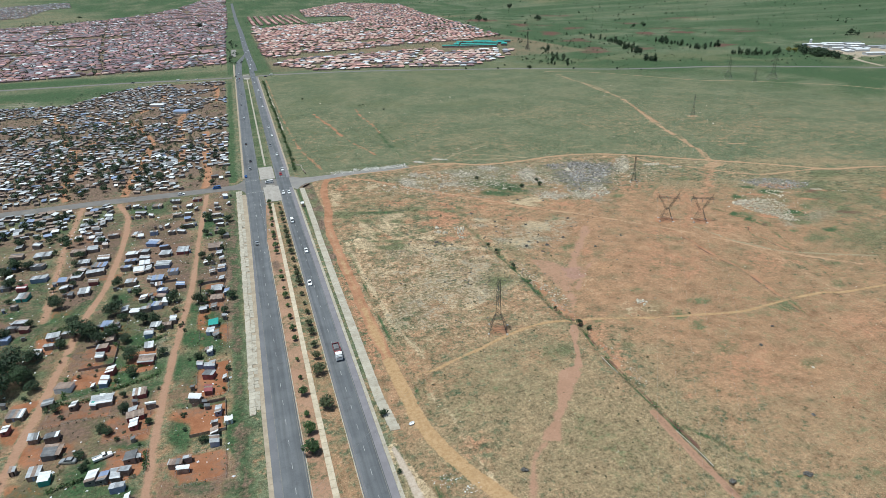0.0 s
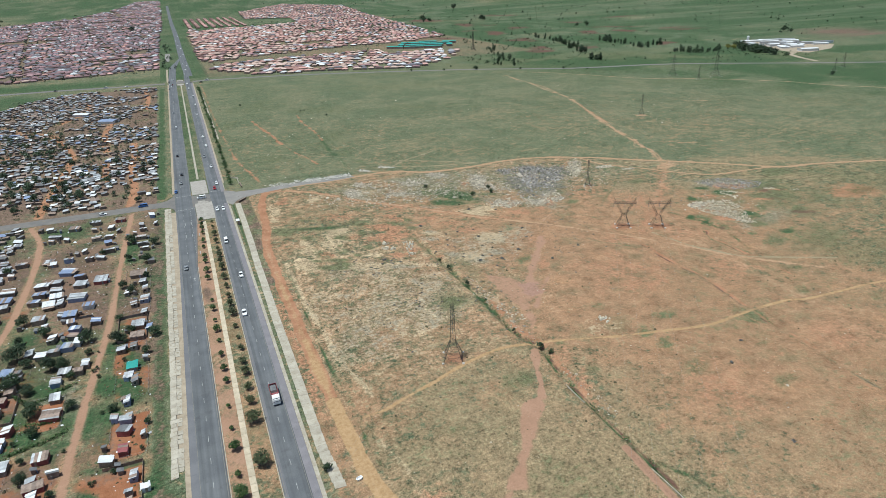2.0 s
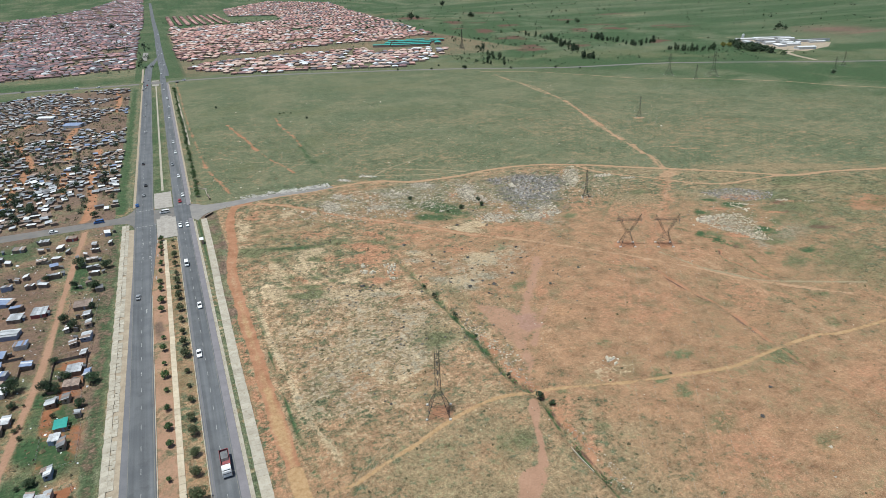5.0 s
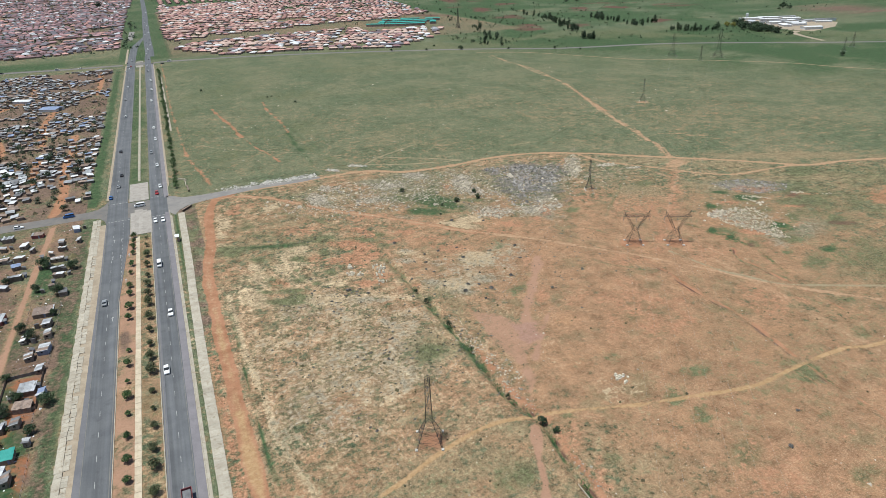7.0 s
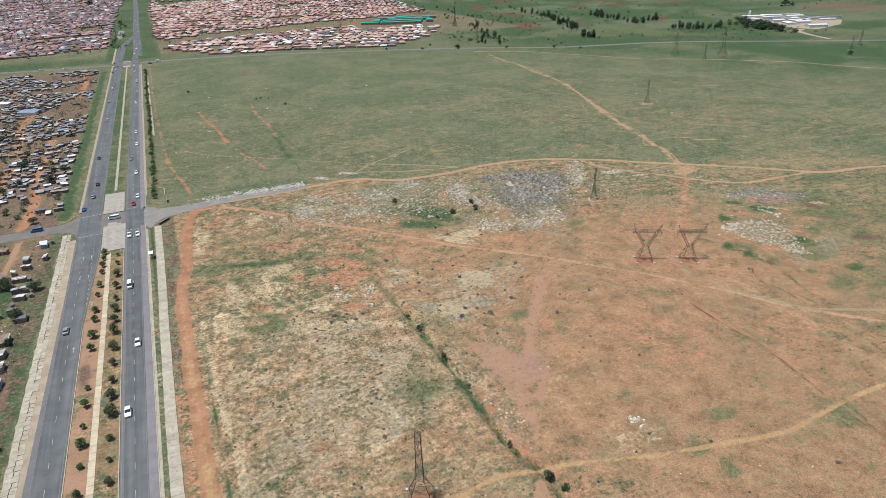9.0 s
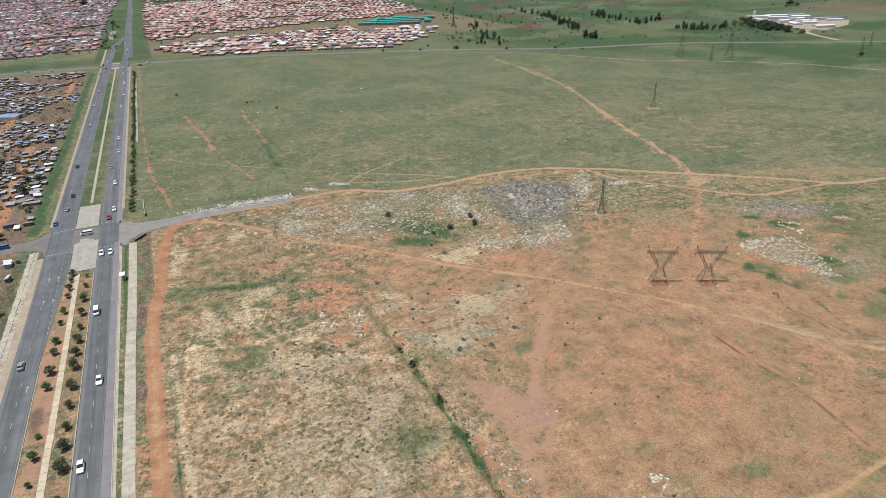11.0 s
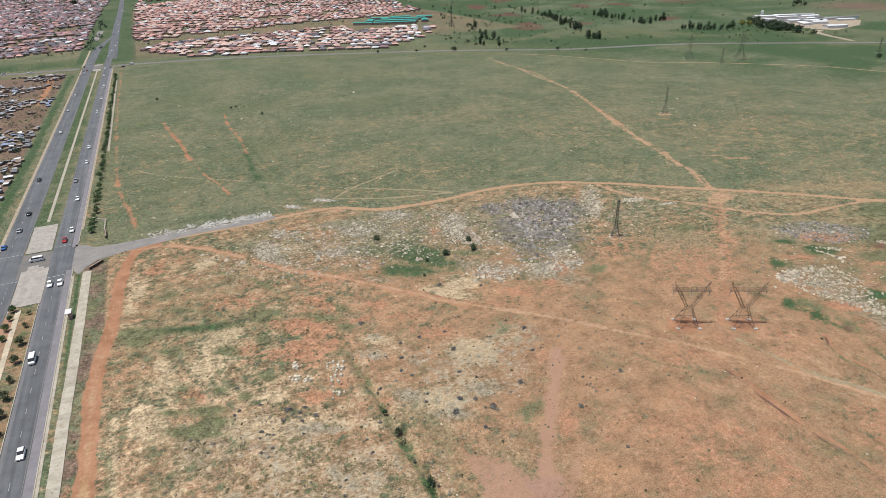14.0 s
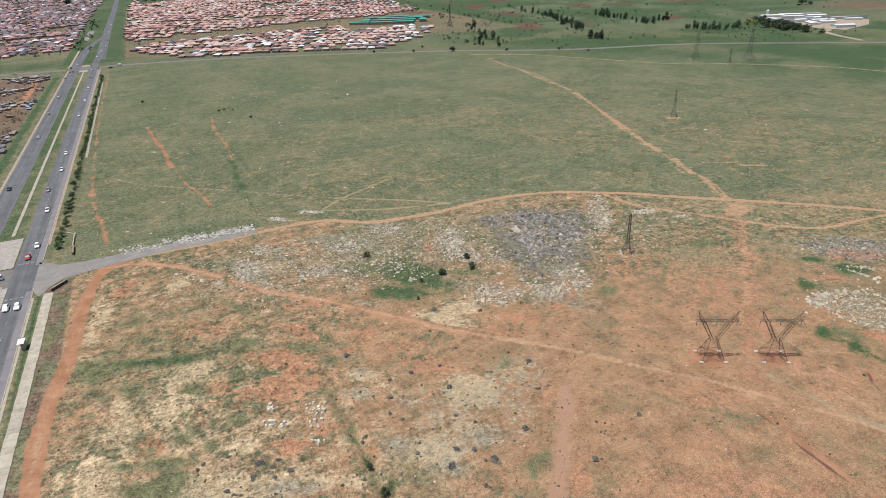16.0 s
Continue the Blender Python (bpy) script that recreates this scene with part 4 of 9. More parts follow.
track("red", [(-45, 640), (-40, 760), (-36, 860)], 4.0, 0.7, 1.0, 1.0)

PZ = 0.05 * (NS - 0.5) * np.clip((np.abs(PX) - 22) / 6, 0, 1)
far = np.hypot(PX, PY)
PZ = PZ + 75.0 * np.clip((far - 2300) / 2500, 0, 1) ** 1.5  # the land rises to low hills
PZ[ditch_m] -= 0.9 * np.clip(1.6 - ditch_far, 0, 1.2) / 1.2
PZ[W["rubble"] > 0.3] += 0.25
PZ[(np.abs(PX) < 22) & (PY < 1000)] = 0.0

n_x, n_y = len(GX), len(GY)
idx = np.arange(n_x * n_y).reshape(n_y, n_x)
quads = np.stack([idx[:-1, :-1], idx[:-1, 1:], idx[1:, 1:], idx[1:, :-1]], -1).reshape(-1, 4)
ground_mesh = bpy.data.meshes.new("ground")
ground_mesh.vertices.add(len(PX))
ground_mesh.vertices.foreach_set("co", np.stack([PX, PY, PZ], 1).astype(np.float32).ravel())
ground_mesh.loops.add(quads.size)
ground_mesh.loops.foreach_set("vertex_index", quads.astype(np.int32).ravel())
ground_mesh.polygons.add(len(quads))
ground_mesh.polygons.foreach_set("loop_start", (np.arange(len(quads)) * 4).astype(np.int32))
ground_mesh.polygons.foreach_set("use_smooth", np.ones(len(quads), bool))
ground_mesh.update(calc_edges=True)
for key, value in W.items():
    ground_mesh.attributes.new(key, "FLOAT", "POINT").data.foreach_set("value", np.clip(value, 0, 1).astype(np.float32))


def ground_material():
    m, nt, bsdf = nodes_of("field_ground")
    wide, mid, fine, grit = noise_at(nt, 0.02, 3), noise_at(nt, 0.13, 5, 0.7), noise_at(nt, 0.7, 5, 0.75), noise_at(nt, 3.0, 3, 0.75)
    jitter = calc(nt, "ADD", calc(nt, "MULTIPLY", calc(nt, "SUBTRACT", mid, 0.5), 1.3), calc(nt, "MULTIPLY", calc(nt, "SUBTRACT", fine, 0.5), 1.7))

    ragged = noise_at(nt, 0.34, 4, 0.68)
    jitter = calc(nt, "ADD", jitter, calc(nt, "MULTIPLY", calc(nt, "SUBTRACT", ragged, 0.5), 1.5))
    trodden = []

    def weight(key, spread=1.0):
        lo, hi = (0.3, 0.7) if spread < 0.5 else (0.24, 0.82)
        a = nt.nodes.new("ShaderNodeAttribute")
        a.attribute_name = key
        shown = stepped(nt, a.outputs["Fac"], 0.02, 0.16)
        w = calc(nt, "MULTIPLY", shown, stepped(nt, calc(nt, "ADD", a.outputs["Fac"], calc(nt, "MULTIPLY", jitter, spread)), lo, hi))
        if spread < 0.5:
            trodden.append(w)
        return w

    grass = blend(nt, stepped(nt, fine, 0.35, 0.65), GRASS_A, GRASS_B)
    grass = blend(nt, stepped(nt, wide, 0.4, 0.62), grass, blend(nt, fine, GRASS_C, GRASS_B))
    streak = noise_at(nt, 0.09, 5, 0.72)
    grass = blend(nt, calc(nt, "MULTIPLY", stepped(nt, streak, 0.53, 0.66), 0.36), grass, (0.225, 0.19, 0.112))
    grass = blend(nt, calc(nt, "MULTIPLY", stepped(nt, streak, 0.46, 0.36), 0.5), grass, (0.05, 0.074, 0.034))
    earth = blend(nt, stepped(nt, calc(nt, "ADD", calc(nt, "MULTIPLY", mid, 0.65), calc(nt, "MULTIPLY", fine, 0.35)), 0.3, 0.7), EARTH_A, EARTH_B)
    earth = blend(nt, calc(nt, "MULTIPLY", stepped(nt, grit, 0.5, 0.75), 0.5), earth, STRAW_A)
    # thin olive regrowth and pale crust in drifts over the bare earth
    drift = calc(nt, "ADD", calc(nt, "MULTIPLY", noise_at(nt, 0.055, 5, 0.75), 0.7), calc(nt, "MULTIPLY", fine, 0.3))
    earth = blend(nt, calc(nt, "MULTIPLY", stepped(nt, drift, 0.5, 0.61), 0.6), earth, (0.165, 0.143, 0.075))
    earth = blend(nt, calc(nt, "MULTIPLY", stepped(nt, drift, 0.48, 0.38), 0.5), earth, (0.4, 0.225, 0.12))
    # broken patchwork of pale crust, olive stubble and pink clods where the ground was worked
    work = nt.nodes.new("ShaderNodeAttribute")
    work.attribute_name = "mottle"
    patch = calc(nt, "ADD", calc(nt, "MULTIPLY", noise_at(nt, 0.19, 4, 0.62), 0.65), calc(nt, "MULTIPLY", noise_at(nt, 0.8, 4, 0.7), 0.35))
    hue = noise_at(nt, 0.27, 4, 0.62)
    earth = blend(nt, calc(nt, "MULTIPLY", stepped(nt, patch, 0.49, 0.6), calc(nt, "MULTIPLY", work.outputs["Fac"], 0.6)), earth, (0.48, 0.345, 0.215))
    earth = blend(nt, calc(nt, "MULTIPLY", stepped(nt, patch, 0.47, 0.37), calc(nt, "MULTIPLY", work.outputs["Fac"], 0.62)), earth, (0.13, 0.105, 0.058))
    earth = blend(nt, calc(nt, "MULTIPLY", stepped(nt, hue, 0.55, 0.66), calc(nt, "MULTIPLY", work.outputs["Fac"], 0.55)), earth, (0.36, 0.19, 0.115))
    straw = blend(nt, stepped(nt, fine, 0.35, 0.7), STRAW_A, STRAW_B)
    col = blend(nt, weight("soil", 1.0), grass, earth)
    col = blend(nt, weight("far_haze", 0.9), col, blend(nt, stepped(nt, mid, 0.35, 0.65), HAZE_A, HAZE_B))
    col = blend(nt, calc(nt, "MULTIPLY", weight("stubble", 0.6), 0.85), col, blend(nt, stepped(nt, fine, 0.3, 0.7), (0.215, 0.158, 0.088), (0.29, 0.215, 0.125)))
    col = blend(nt, weight("dry", 1.0), col, straw)
    col = blend(nt, weight("brush", 1.1), col, blend(nt, stepped(nt, fine, 0.35, 0.65), BRUSH_A, BRUSH_B))
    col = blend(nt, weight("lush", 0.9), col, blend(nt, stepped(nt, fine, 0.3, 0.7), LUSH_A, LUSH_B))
    col = blend(nt, weight("rust", 0.95), col, blend(nt, stepped(nt, fine, 0.3, 0.7), RED_A, RED_B))
    col = blend(nt, weight("red", 0.45), col, blend(nt, stepped(nt, mid, 0.35, 0.65), RED_A, RED_B))
    col = blend(nt, weight("ochre", 0.4), col, blend(nt, stepped(nt, fine, 0.35, 0.65), OCHRE_A, OCHRE_B))
    col = blend(nt, weight("swept", 0.25), col, blend(nt, stepped(nt, mid, 0.35, 0.65), SWEPT_A, SWEPT_B))
    col = blend(nt, weight("sand", 0.2), col, blend(nt, stepped(nt, fine, 0.35, 0.65), SAND_A, SAND_B))
    col = blend(nt, weight("pale", 0.2), col, blend(nt, stepped(nt, fine, 0.35, 0.65), PALE_A, PALE_B))
    col = blend(nt, weight("clay", 0.25), col, blend(nt, mid, CLAY_A, CLAY_B))
    col = blend(nt, weight("mauve", 0.4), col, blend(nt, stepped(nt, fine, 0.3, 0.7), MAUVE_A, MAUVE_B))
    rank_grass = weight("weed", 0.65)
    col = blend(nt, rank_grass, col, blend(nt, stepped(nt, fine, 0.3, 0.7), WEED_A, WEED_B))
    col = blend(nt, weight("trail", 0.15), col, blend(nt, stepped(nt, fine, 0.35, 0.65), TRAIL_A, TRAIL_B))
    col = blend(nt, weight("till", 0.3), col, blend(nt, stepped(nt, fine, 0.35, 0.65), TILL_A, TILL_B))
    col = blend(nt, weight("murk", 0.6), col, blend(nt, stepped(nt, fine, 0.35, 0.65), MURK_A, MURK_B))
    col = blend(nt, weight("rubble", 0.6), col, blend(nt, stepped(nt, grit, 0.35, 0.65), (0.085, 0.08, 0.077), (0.175, 0.163, 0.157)))
    # tufts, bare specks and pebbles, fewer on bare earth
    bare = nt.nodes.new("ShaderNodeAttribute")
    bare.attribute_name = "soil"
    grown = calc(nt, "SUBTRACT", 1.0, calc(nt, "MULTIPLY", stepped(nt, bare.outputs["Fac"], 0.5, 0.85), 0.65))
    worn = trodden[0]
    for w in trodden[1:]:
        worn = calc(nt, "MAXIMUM", worn, w)
    rough_left = calc(nt, "SUBTRACT", 1.0, calc(nt, "MULTIPLY", worn, 0.7))
    grown = calc(nt, "MULTIPLY", grown, rough_left)
    open_soil = calc(nt, "SUBTRACT", 1.0, calc(nt, "MULTIPLY", rank_grass, 0.85))
    col = blend(nt, calc(nt, "MULTIPLY", stepped(nt, grit, 0.42, 0.75), calc(nt, "MULTIPLY", calc(nt, "MULTIPLY", rough_left, open_soil), 0.27)), col, (0.42, 0.35, 0.26))
    col = blend(nt, calc(nt, "MULTIPLY", stepped(nt, noise_at(nt, 1.3, 3, 0.6), 0.54, 0.66), calc(nt, "MULTIPLY", grown, 0.62)), col, (0.085, 0.07, 0.04))
    col = blend(nt, calc(nt, "MULTIPLY", stepped(nt, noise_at(nt, 2.3, 2, 0.5), 0.66, 0.74), calc(nt, "MULTIPLY", grown, 0.6)), col, (0.06, 0.055, 0.03))
    col = blend(nt, calc(nt, "MULTIPLY", stepped(nt, noise_at(nt, 3.1, 2, 0.5), 0.68, 0.75), calc(nt, "MULTIPLY", open_soil, 0.4)), col, (0.55, 0.5, 0.43))
    # grain: every surface here is broken up by stalks, clods and their gaps
    grain = calc(nt, "ADD", calc(nt, "MULTIPLY", calc(nt, "SUBTRACT", grit, 0.5), 1.4), calc(nt, "MULTIPLY", calc(nt, "SUBTRACT", fine, 0.5), 0.6))
    grain = calc(nt, "ADD", grain, calc(nt, "MULTIPLY", calc(nt, "SUBTRACT", mid, 0.5), 0.7))
    grain = calc(nt, "ADD", grain, calc(nt, "MULTIPLY", calc(nt, "SUBTRACT", noise_at(nt, 0.33, 4, 0.62), 0.5), calc(nt, "MULTIPLY", calc(nt, "ADD", calc(nt, "MULTIPLY", grown, 0.9), 0.2), calc(nt, "ADD", 1.0, calc(nt, "MULTIPLY", work.outputs["Fac"], 1.1)))))
    grain = calc(nt, "ADD", grain, calc(nt, "MULTIPLY", calc(nt, "SUBTRACT", noise_at(nt, 1.1, 3, 0.7), 0.5), calc(nt, "ADD", calc(nt, "MULTIPLY", grown, 1.8), 0.4)))
    hsv = nt.nodes.new("ShaderNodeHueSaturation")
    nt.links.new(col, hsv.inputs["Color"])
    nt.links.new(calc(nt, "ADD", calc(nt, "MULTIPLY", grain, rough_left), 1.0), hsv.inputs["Value"])
    col = hsv.outputs["Color"]
    nt.links.new(col, bsdf.inputs["Base Color"])
    bsdf.inputs["Roughness"].default_value = 0.95
    bsdf.inputs["Specular IOR Level"].default_value = 0.15
    bumped(nt, bsdf, calc(nt, "ADD", fine, calc(nt, "MULTIPLY", grit, 0.4)), 0.6, 0.25)
    return m


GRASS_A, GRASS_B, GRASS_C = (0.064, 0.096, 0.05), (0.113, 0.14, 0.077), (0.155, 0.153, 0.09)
EARTH_A, EARTH_B = (0.235, 0.13, 0.071), (0.337, 0.196, 0.112)
STRAW_A, STRAW_B = (0.34, 0.25, 0.15), (0.5, 0.395, 0.255)
RED_A, RED_B = (0.285, 0.138, 0.076), (0.38, 0.2, 0.118)
OCHRE_A, OCHRE_B = (0.34, 0.205, 0.118), (0.425, 0.28, 0.175)
CLAY_A, CLAY_B = (0.3, 0.172, 0.11), (0.385, 0.235, 0.16)
# far grass tone, lightened and cooled to carry painted haze
HAZE_A, HAZE_B = (0.115, 0.15, 0.105), (0.19, 0.215, 0.155)
TRAIL_A, TRAIL_B = (0.25, 0.205, 0.125), (0.32, 0.26, 0.165)
MAUVE_A, MAUVE_B = (0.285, 0.163, 0.118), (0.345, 0.212, 0.16)
PALE_A, PALE_B = (0.4, 0.32, 0.25), (0.48, 0.4, 0.325)
SAND_A, SAND_B = (0.345, 0.217, 0.107), (0.43, 0.285, 0.155)
SWEPT_A, SWEPT_B = (0.25, 0.102, 0.05), (0.33, 0.148, 0.078)
TILL_A, TILL_B = (0.095, 0.052, 0.04), (0.145, 0.078, 0.058)
MURK_A, MURK_B = (0.11, 0.075, 0.058), (0.19, 0.125, 0.092)
BRUSH_A, BRUSH_B = (0.135, 0.122, 0.085), (0.33, 0.285, 0.205)
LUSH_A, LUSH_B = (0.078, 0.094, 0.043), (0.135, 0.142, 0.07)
# bluish lean of this green partly stands in for distance haze
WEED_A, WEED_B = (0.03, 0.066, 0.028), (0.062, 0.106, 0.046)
ground_mesh.materials.append(ground_material())
ground = tagged(new("ground", ground_mesh), "dry grass field with orange earth tracks and stony patches", "ground", kind="structure")


# ---- mesh helpers ----
class Geo:
    """Collects faces for one mesh."""

    def __init__(self):
        self.v, self.f, self.m = [], [], []

    def add(self, verts, faces, m=0):
        k = len(self.v)
        self.v += [tuple(p) for p in verts]
        self.f += [tuple(i + k for i in q) for q in faces]
        self.m += [m] * len(faces)
        return self

    def hexa(self, low, high, m=0):
        """A block from four low and four high corners, both counter-clockwise from above."""
        return self.add([*low, *high], [(3, 2, 1, 0), (4, 5, 6, 7), (0, 1, 5, 4), (1, 2, 6, 5), (2, 3, 7, 6), (3, 0, 4, 7)], m)

    def box(self, c, s, rz=0.0, m=0, taper=1.0):
        ca, sa = math.cos(rz), math.sin(rz)
        hx, hy, hz = s[0] / 2, s[1] / 2, s[2] / 2

        def corner(x, y, z):
            return (c[0] + x * ca - y * sa, c[1] + x * sa + y * ca, c[2] + z)

        ring = [(-hx, -hy), (hx, -hy), (hx, hy), (-hx, hy)]
        return self.hexa([corner(x, y, -hz) for x, y in ring], [corner(x * taper, y * taper, hz) for x, y in ring], m)

    def beam(self, p, q, w, m=0, sides=4, w2=None):
        p, q = Vector(p), Vector(q)
        d = (q - p).normalized()
        a = d.orthogonal().normalized()
        b = d.cross(a)
        rings = []
        for o, r in ((p, w / 2), (q, (w2 if w2 is not None else w) / 2)):
            rings.append([o + (a * math.cos(2 * math.pi * (k + 0.5) / sides) + b * math.sin(2 * math.pi * (k + 0.5) / sides)) * r * (1.3 if sides == 4 else 1) for k in range(sides)])
        n = sides
        faces = [(k, (k + 1) % n, n + (k + 1) % n, n + k) for k in range(n)] + [tuple(range(n - 1, -1, -1)), tuple(range(n, 2 * n))]
        return self.add(rings[0] + rings[1], faces, m)

    def slab(self, w, l, h, bevel=0.04, m=0):
        """A flat piece with chamfered top edges, from z 0 to h, centred."""
        ring = [(-1, -1), (1, -1), (1, 1), (-1, 1)]
        v = [(x * w / 2, y * l / 2, 0) for x, y in ring] + [(x * w / 2, y * l / 2, h - bevel) for x, y in ring] + [(x * (w / 2 - bevel), y * (l / 2 - bevel), h) for x, y in ring]
        f = [(8, 9, 10, 11)] + [(a + k, a + (k + 1) % 4, a + 4 + (k + 1) % 4, a + 4 + k) for a in (0, 4) for k in range(4)]
        return self.add(v, f, m)

    def mesh(self, name, *mats):
        me = bpy.data.meshes.new(name)
        me.from_pydata(self.v, [], self.f)
        if any(self.m):
            me.polygons.foreach_set("material_index", np.array(self.m, np.int32))
        for q in mats:
            me.materials.append(q)
        me.update()
        return me


def part(name, geo, material, parent, label=""):
    ob = new(name, geo.mesh(name, material) if isinstance(geo, Geo) else geo)
    ob.parent = parent
    return tagged(ob, label)


def thing(name, label, category, group="", at=None):
    ob = new(name)
    ob.empty_display_size = 0.2
    if at is not None:
        ob.matrix_basis = at
    return tagged(ob, label, category, group)


def rise(x, y):
    """Height of the far land."""
    return 75.0 * max(0.0, min(1.0, (math.hypot(x, y) - 2300) / 2500)) ** 1.5


def drift(y):
    """The road leans a little to the right north of the crossing."""
    return 0.0075 * max(0.0, y - 400.0)


def ribbon(geo, x0, x1, y0, y1, z, step=20.0, m=0, thick=0.0):
    """A strip along the road between two offsets; x0 and x1 may be functions of y."""
    ys = list(np.arange(y0, y1, step)) + [y1]
    a = [(x0(y) if callable(x0) else x0) + drift(y) for y in ys]
    b = [(x1(y) if callable(x1) else x1) + drift(y) for y in ys]
    k = len(geo.v)
    for y, p, q in zip(ys, a, b):
        geo.v += [(p, y, z), (q, y, z)]
        if thick:
            geo.v += [(p, y, z - thick), (q, y, z - thick)]
    n = 4 if thick else 2
    for i in range(len(ys) - 1):
        o, t = k + i * n, k + (i + 1) * n
        geo.f.append((o, o + 1, t + 1, t))
        geo.m.append(m)
        if thick:
            geo.f += [(o + 2, o, t, t + 2), (o + 1, o + 3, t + 3, t + 1)]
            geo.m += [m, m]
    return geo


# ---- roads ----
Z = 0.07
road = tagged(new("road"), "worn grey dual carriageway with crossing side roads", "road", kind="structure")


def left_inner(y):
    """Inner edge of the left carriageway: it widens to a turning lane before the crossing."""
    if y < 388:
        return -6.3 + 3.2 * min(1, max(0, (y - 300) / 65))
    return -4.2


g = Geo()
ribbon(g, lambda y: -13.7 - 1.7 * min(1, max(0, (330 - y) / 170)), left_inner, -450, 387.99, Z, 7.5)
ribbon(g, lambda y: -13.6, lambda y: -4.2, 388.0, 960, Z, 20)
part("left_carriageway", g, ASPHALT, road)
g = Geo()
ribbon(g, 6.3, 12.9, -450, 388, Z, 20)
ribbon(g, 6.3, 14.6, 388, 411, Z, 20)
ribbon(g, 6.3, 13.2, 411, 985, Z, 20)
part("right_carriageway", g, ASPHALT, road)
g = Geo()
ribbon(g, 12.9, 15.0, -450, 388, Z, 20)
ribbon(g, 13.2, 15.4, 411, 920, Z, 20)
part("shoulder", g, HARD_SHOULDER, road, "worn shoulder of gravelly asphalt")
g = Geo()
ribbon(g, -16.7, -13.3, -450, 384, Z - 0.014, 20)
ribbon(g, -15.0, -13.6, 420, 915, Z - 0.01, 20)
ribbon(g, 15.72, 16.5, 430, 915, Z - 0.02, 20)
ribbon(g, -16.0, -13.6, 935, 1080, Z - 0.01, 20)
part("gravel_shoulder", g, GRAVEL, road, "sandy gravel edge of the carriageway")
# link through the median and the side road to the settlement, with rounded corners
g = Geo()
ribbon(g, -4.2, 6.3, 387.9, 411, Z - 0.006, 6)
for a, b in zip(range(-600, -20, 20), range(-580, 0, 20)):
    b = min(b, -22)
    ya, yb = [401.5 - 0.02 * min(0, x + 60) - 0.0001 * x * x * (x < -100) for x in (a, b)]
    g.add([(a, ya - 5, Z), (b, yb - 5, Z), (b, yb + 5, Z), (a, ya + 5, Z)], [(0, 1, 2, 3)])
g.add([(-22, 396.5, Z), (-17, 394.5, Z), (-14.6, 390, Z), (-13.6, 384, Z), (-13.6, 420, Z), (-15.2, 413, Z), (-18, 408.5, Z), (-22, 406.5, Z)], [(0, 1, 2, 3, 4, 5, 6, 7)])
part("side_road", g, SIDE_TAR, road)
g = Geo()
g.add([(14.6, 388, Z), (17.5, 382, Z), (20, 388, Z), (24, 392.5, Z), (32, 395.5, Z), (32, 405.5, Z), (22, 406.5, Z), (18, 411, Z), (14.6, 413, Z)], [(0, 1, 2, 3, 4, 5, 6, 7, 8)])
line = bend([(32, 400.5), (45, 402), (62, 403.5), (82, 402), (96, 402.5)], 4)
for i in range(len(line) - 1):
    w0, w1 = 5.0 - 0.28 * i * 0.8, 5.0 - 0.28 * (i + 1) * 0.8
    a, b = line[i], line[i + 1]
    g.add([(a[0], a[1] - w0, Z), (b[0], b[1] - w1, Z), (b[0], b[1] + w1, Z), (a[0], a[1] + w0, Z)], [(0, 1, 2, 3)])
part("broken_side_road", g, SHOULDER, road, "pale broken tar of the short dead-end arm")
# second crossing, far up the road
g = Geo()
for pts, w in (([(-600, 985), (-300, 956), (-143, 943), (-84, 932), (-14, 924)], 5.5), ([(17, 918), (40, 926), (171, 896), (369, 811), (490, 738), (629, 690), (829, 560), (1300, 300)], 4.8)):
    l2 = bend(pts, 4)
    for a, b in zip(l2, l2[1:]):
        g.add([(a[0], a[1] - w, Z), (b[0], b[1] - w, Z), (b[0], b[1] + w, Z), (a[0], a[1] + w, Z)], [(0, 1, 2, 3)])
ribbon(g, -4.2, 6.3, 915, 936, Z, 10)
part("far_cross_road", g, SIDE_TAR, road)
g = Geo()
l2 = bend([(17, 985), (17.5, 1050), (17, 1190), (18, 1500), (20, 1820), (20, 2440), (24, 3480)], 10)
for a, b in zip(l2, l2[1:]):
    za, zb = [Z + rise(*p) + (0.5 if p[1] > 2200 else 0) for p in (a, b)]
    g.add([(a[0] - 5.5, a[1], za), (a[0] + 5.5, a[1], za), (b[0] + 5.5, b[1], zb), (b[0] - 5.5, b[1], zb)], [(0, 1, 2, 3)])
g.add([(-9.4, 960, Z), (0.0, 960, Z), (3, 1090, Z), (11.5, 1200, Z), (11.5, 1235, Z), (-6, 1100, Z)], [(0, 1, 2, 3, 4, 5)])
part("north_road", g, ASPHALT, road)
part("old_lay_by", Geo().add([(-11.5, 1196, Z), (-4.5, 1196, Z), (-1, 1330, Z), (-10, 1330, Z)], [(0, 1, 2, 3)]), SHOULDER, road, "pale worn tar of a closed lane")
g = Geo()
ribbon(g, lambda y: -13.66 - 1.7 * min(1, max(0, (330 - y) / 170)), lambda y: -13.3, -100, 380, Z + 0.006, 7.5)
ribbon(g, 6.34, 7.3, -100, 380, Z + 0.006, 20)
part("worn_edge", g, WORN_LANE, road, "paler worn edges of the carriageways")
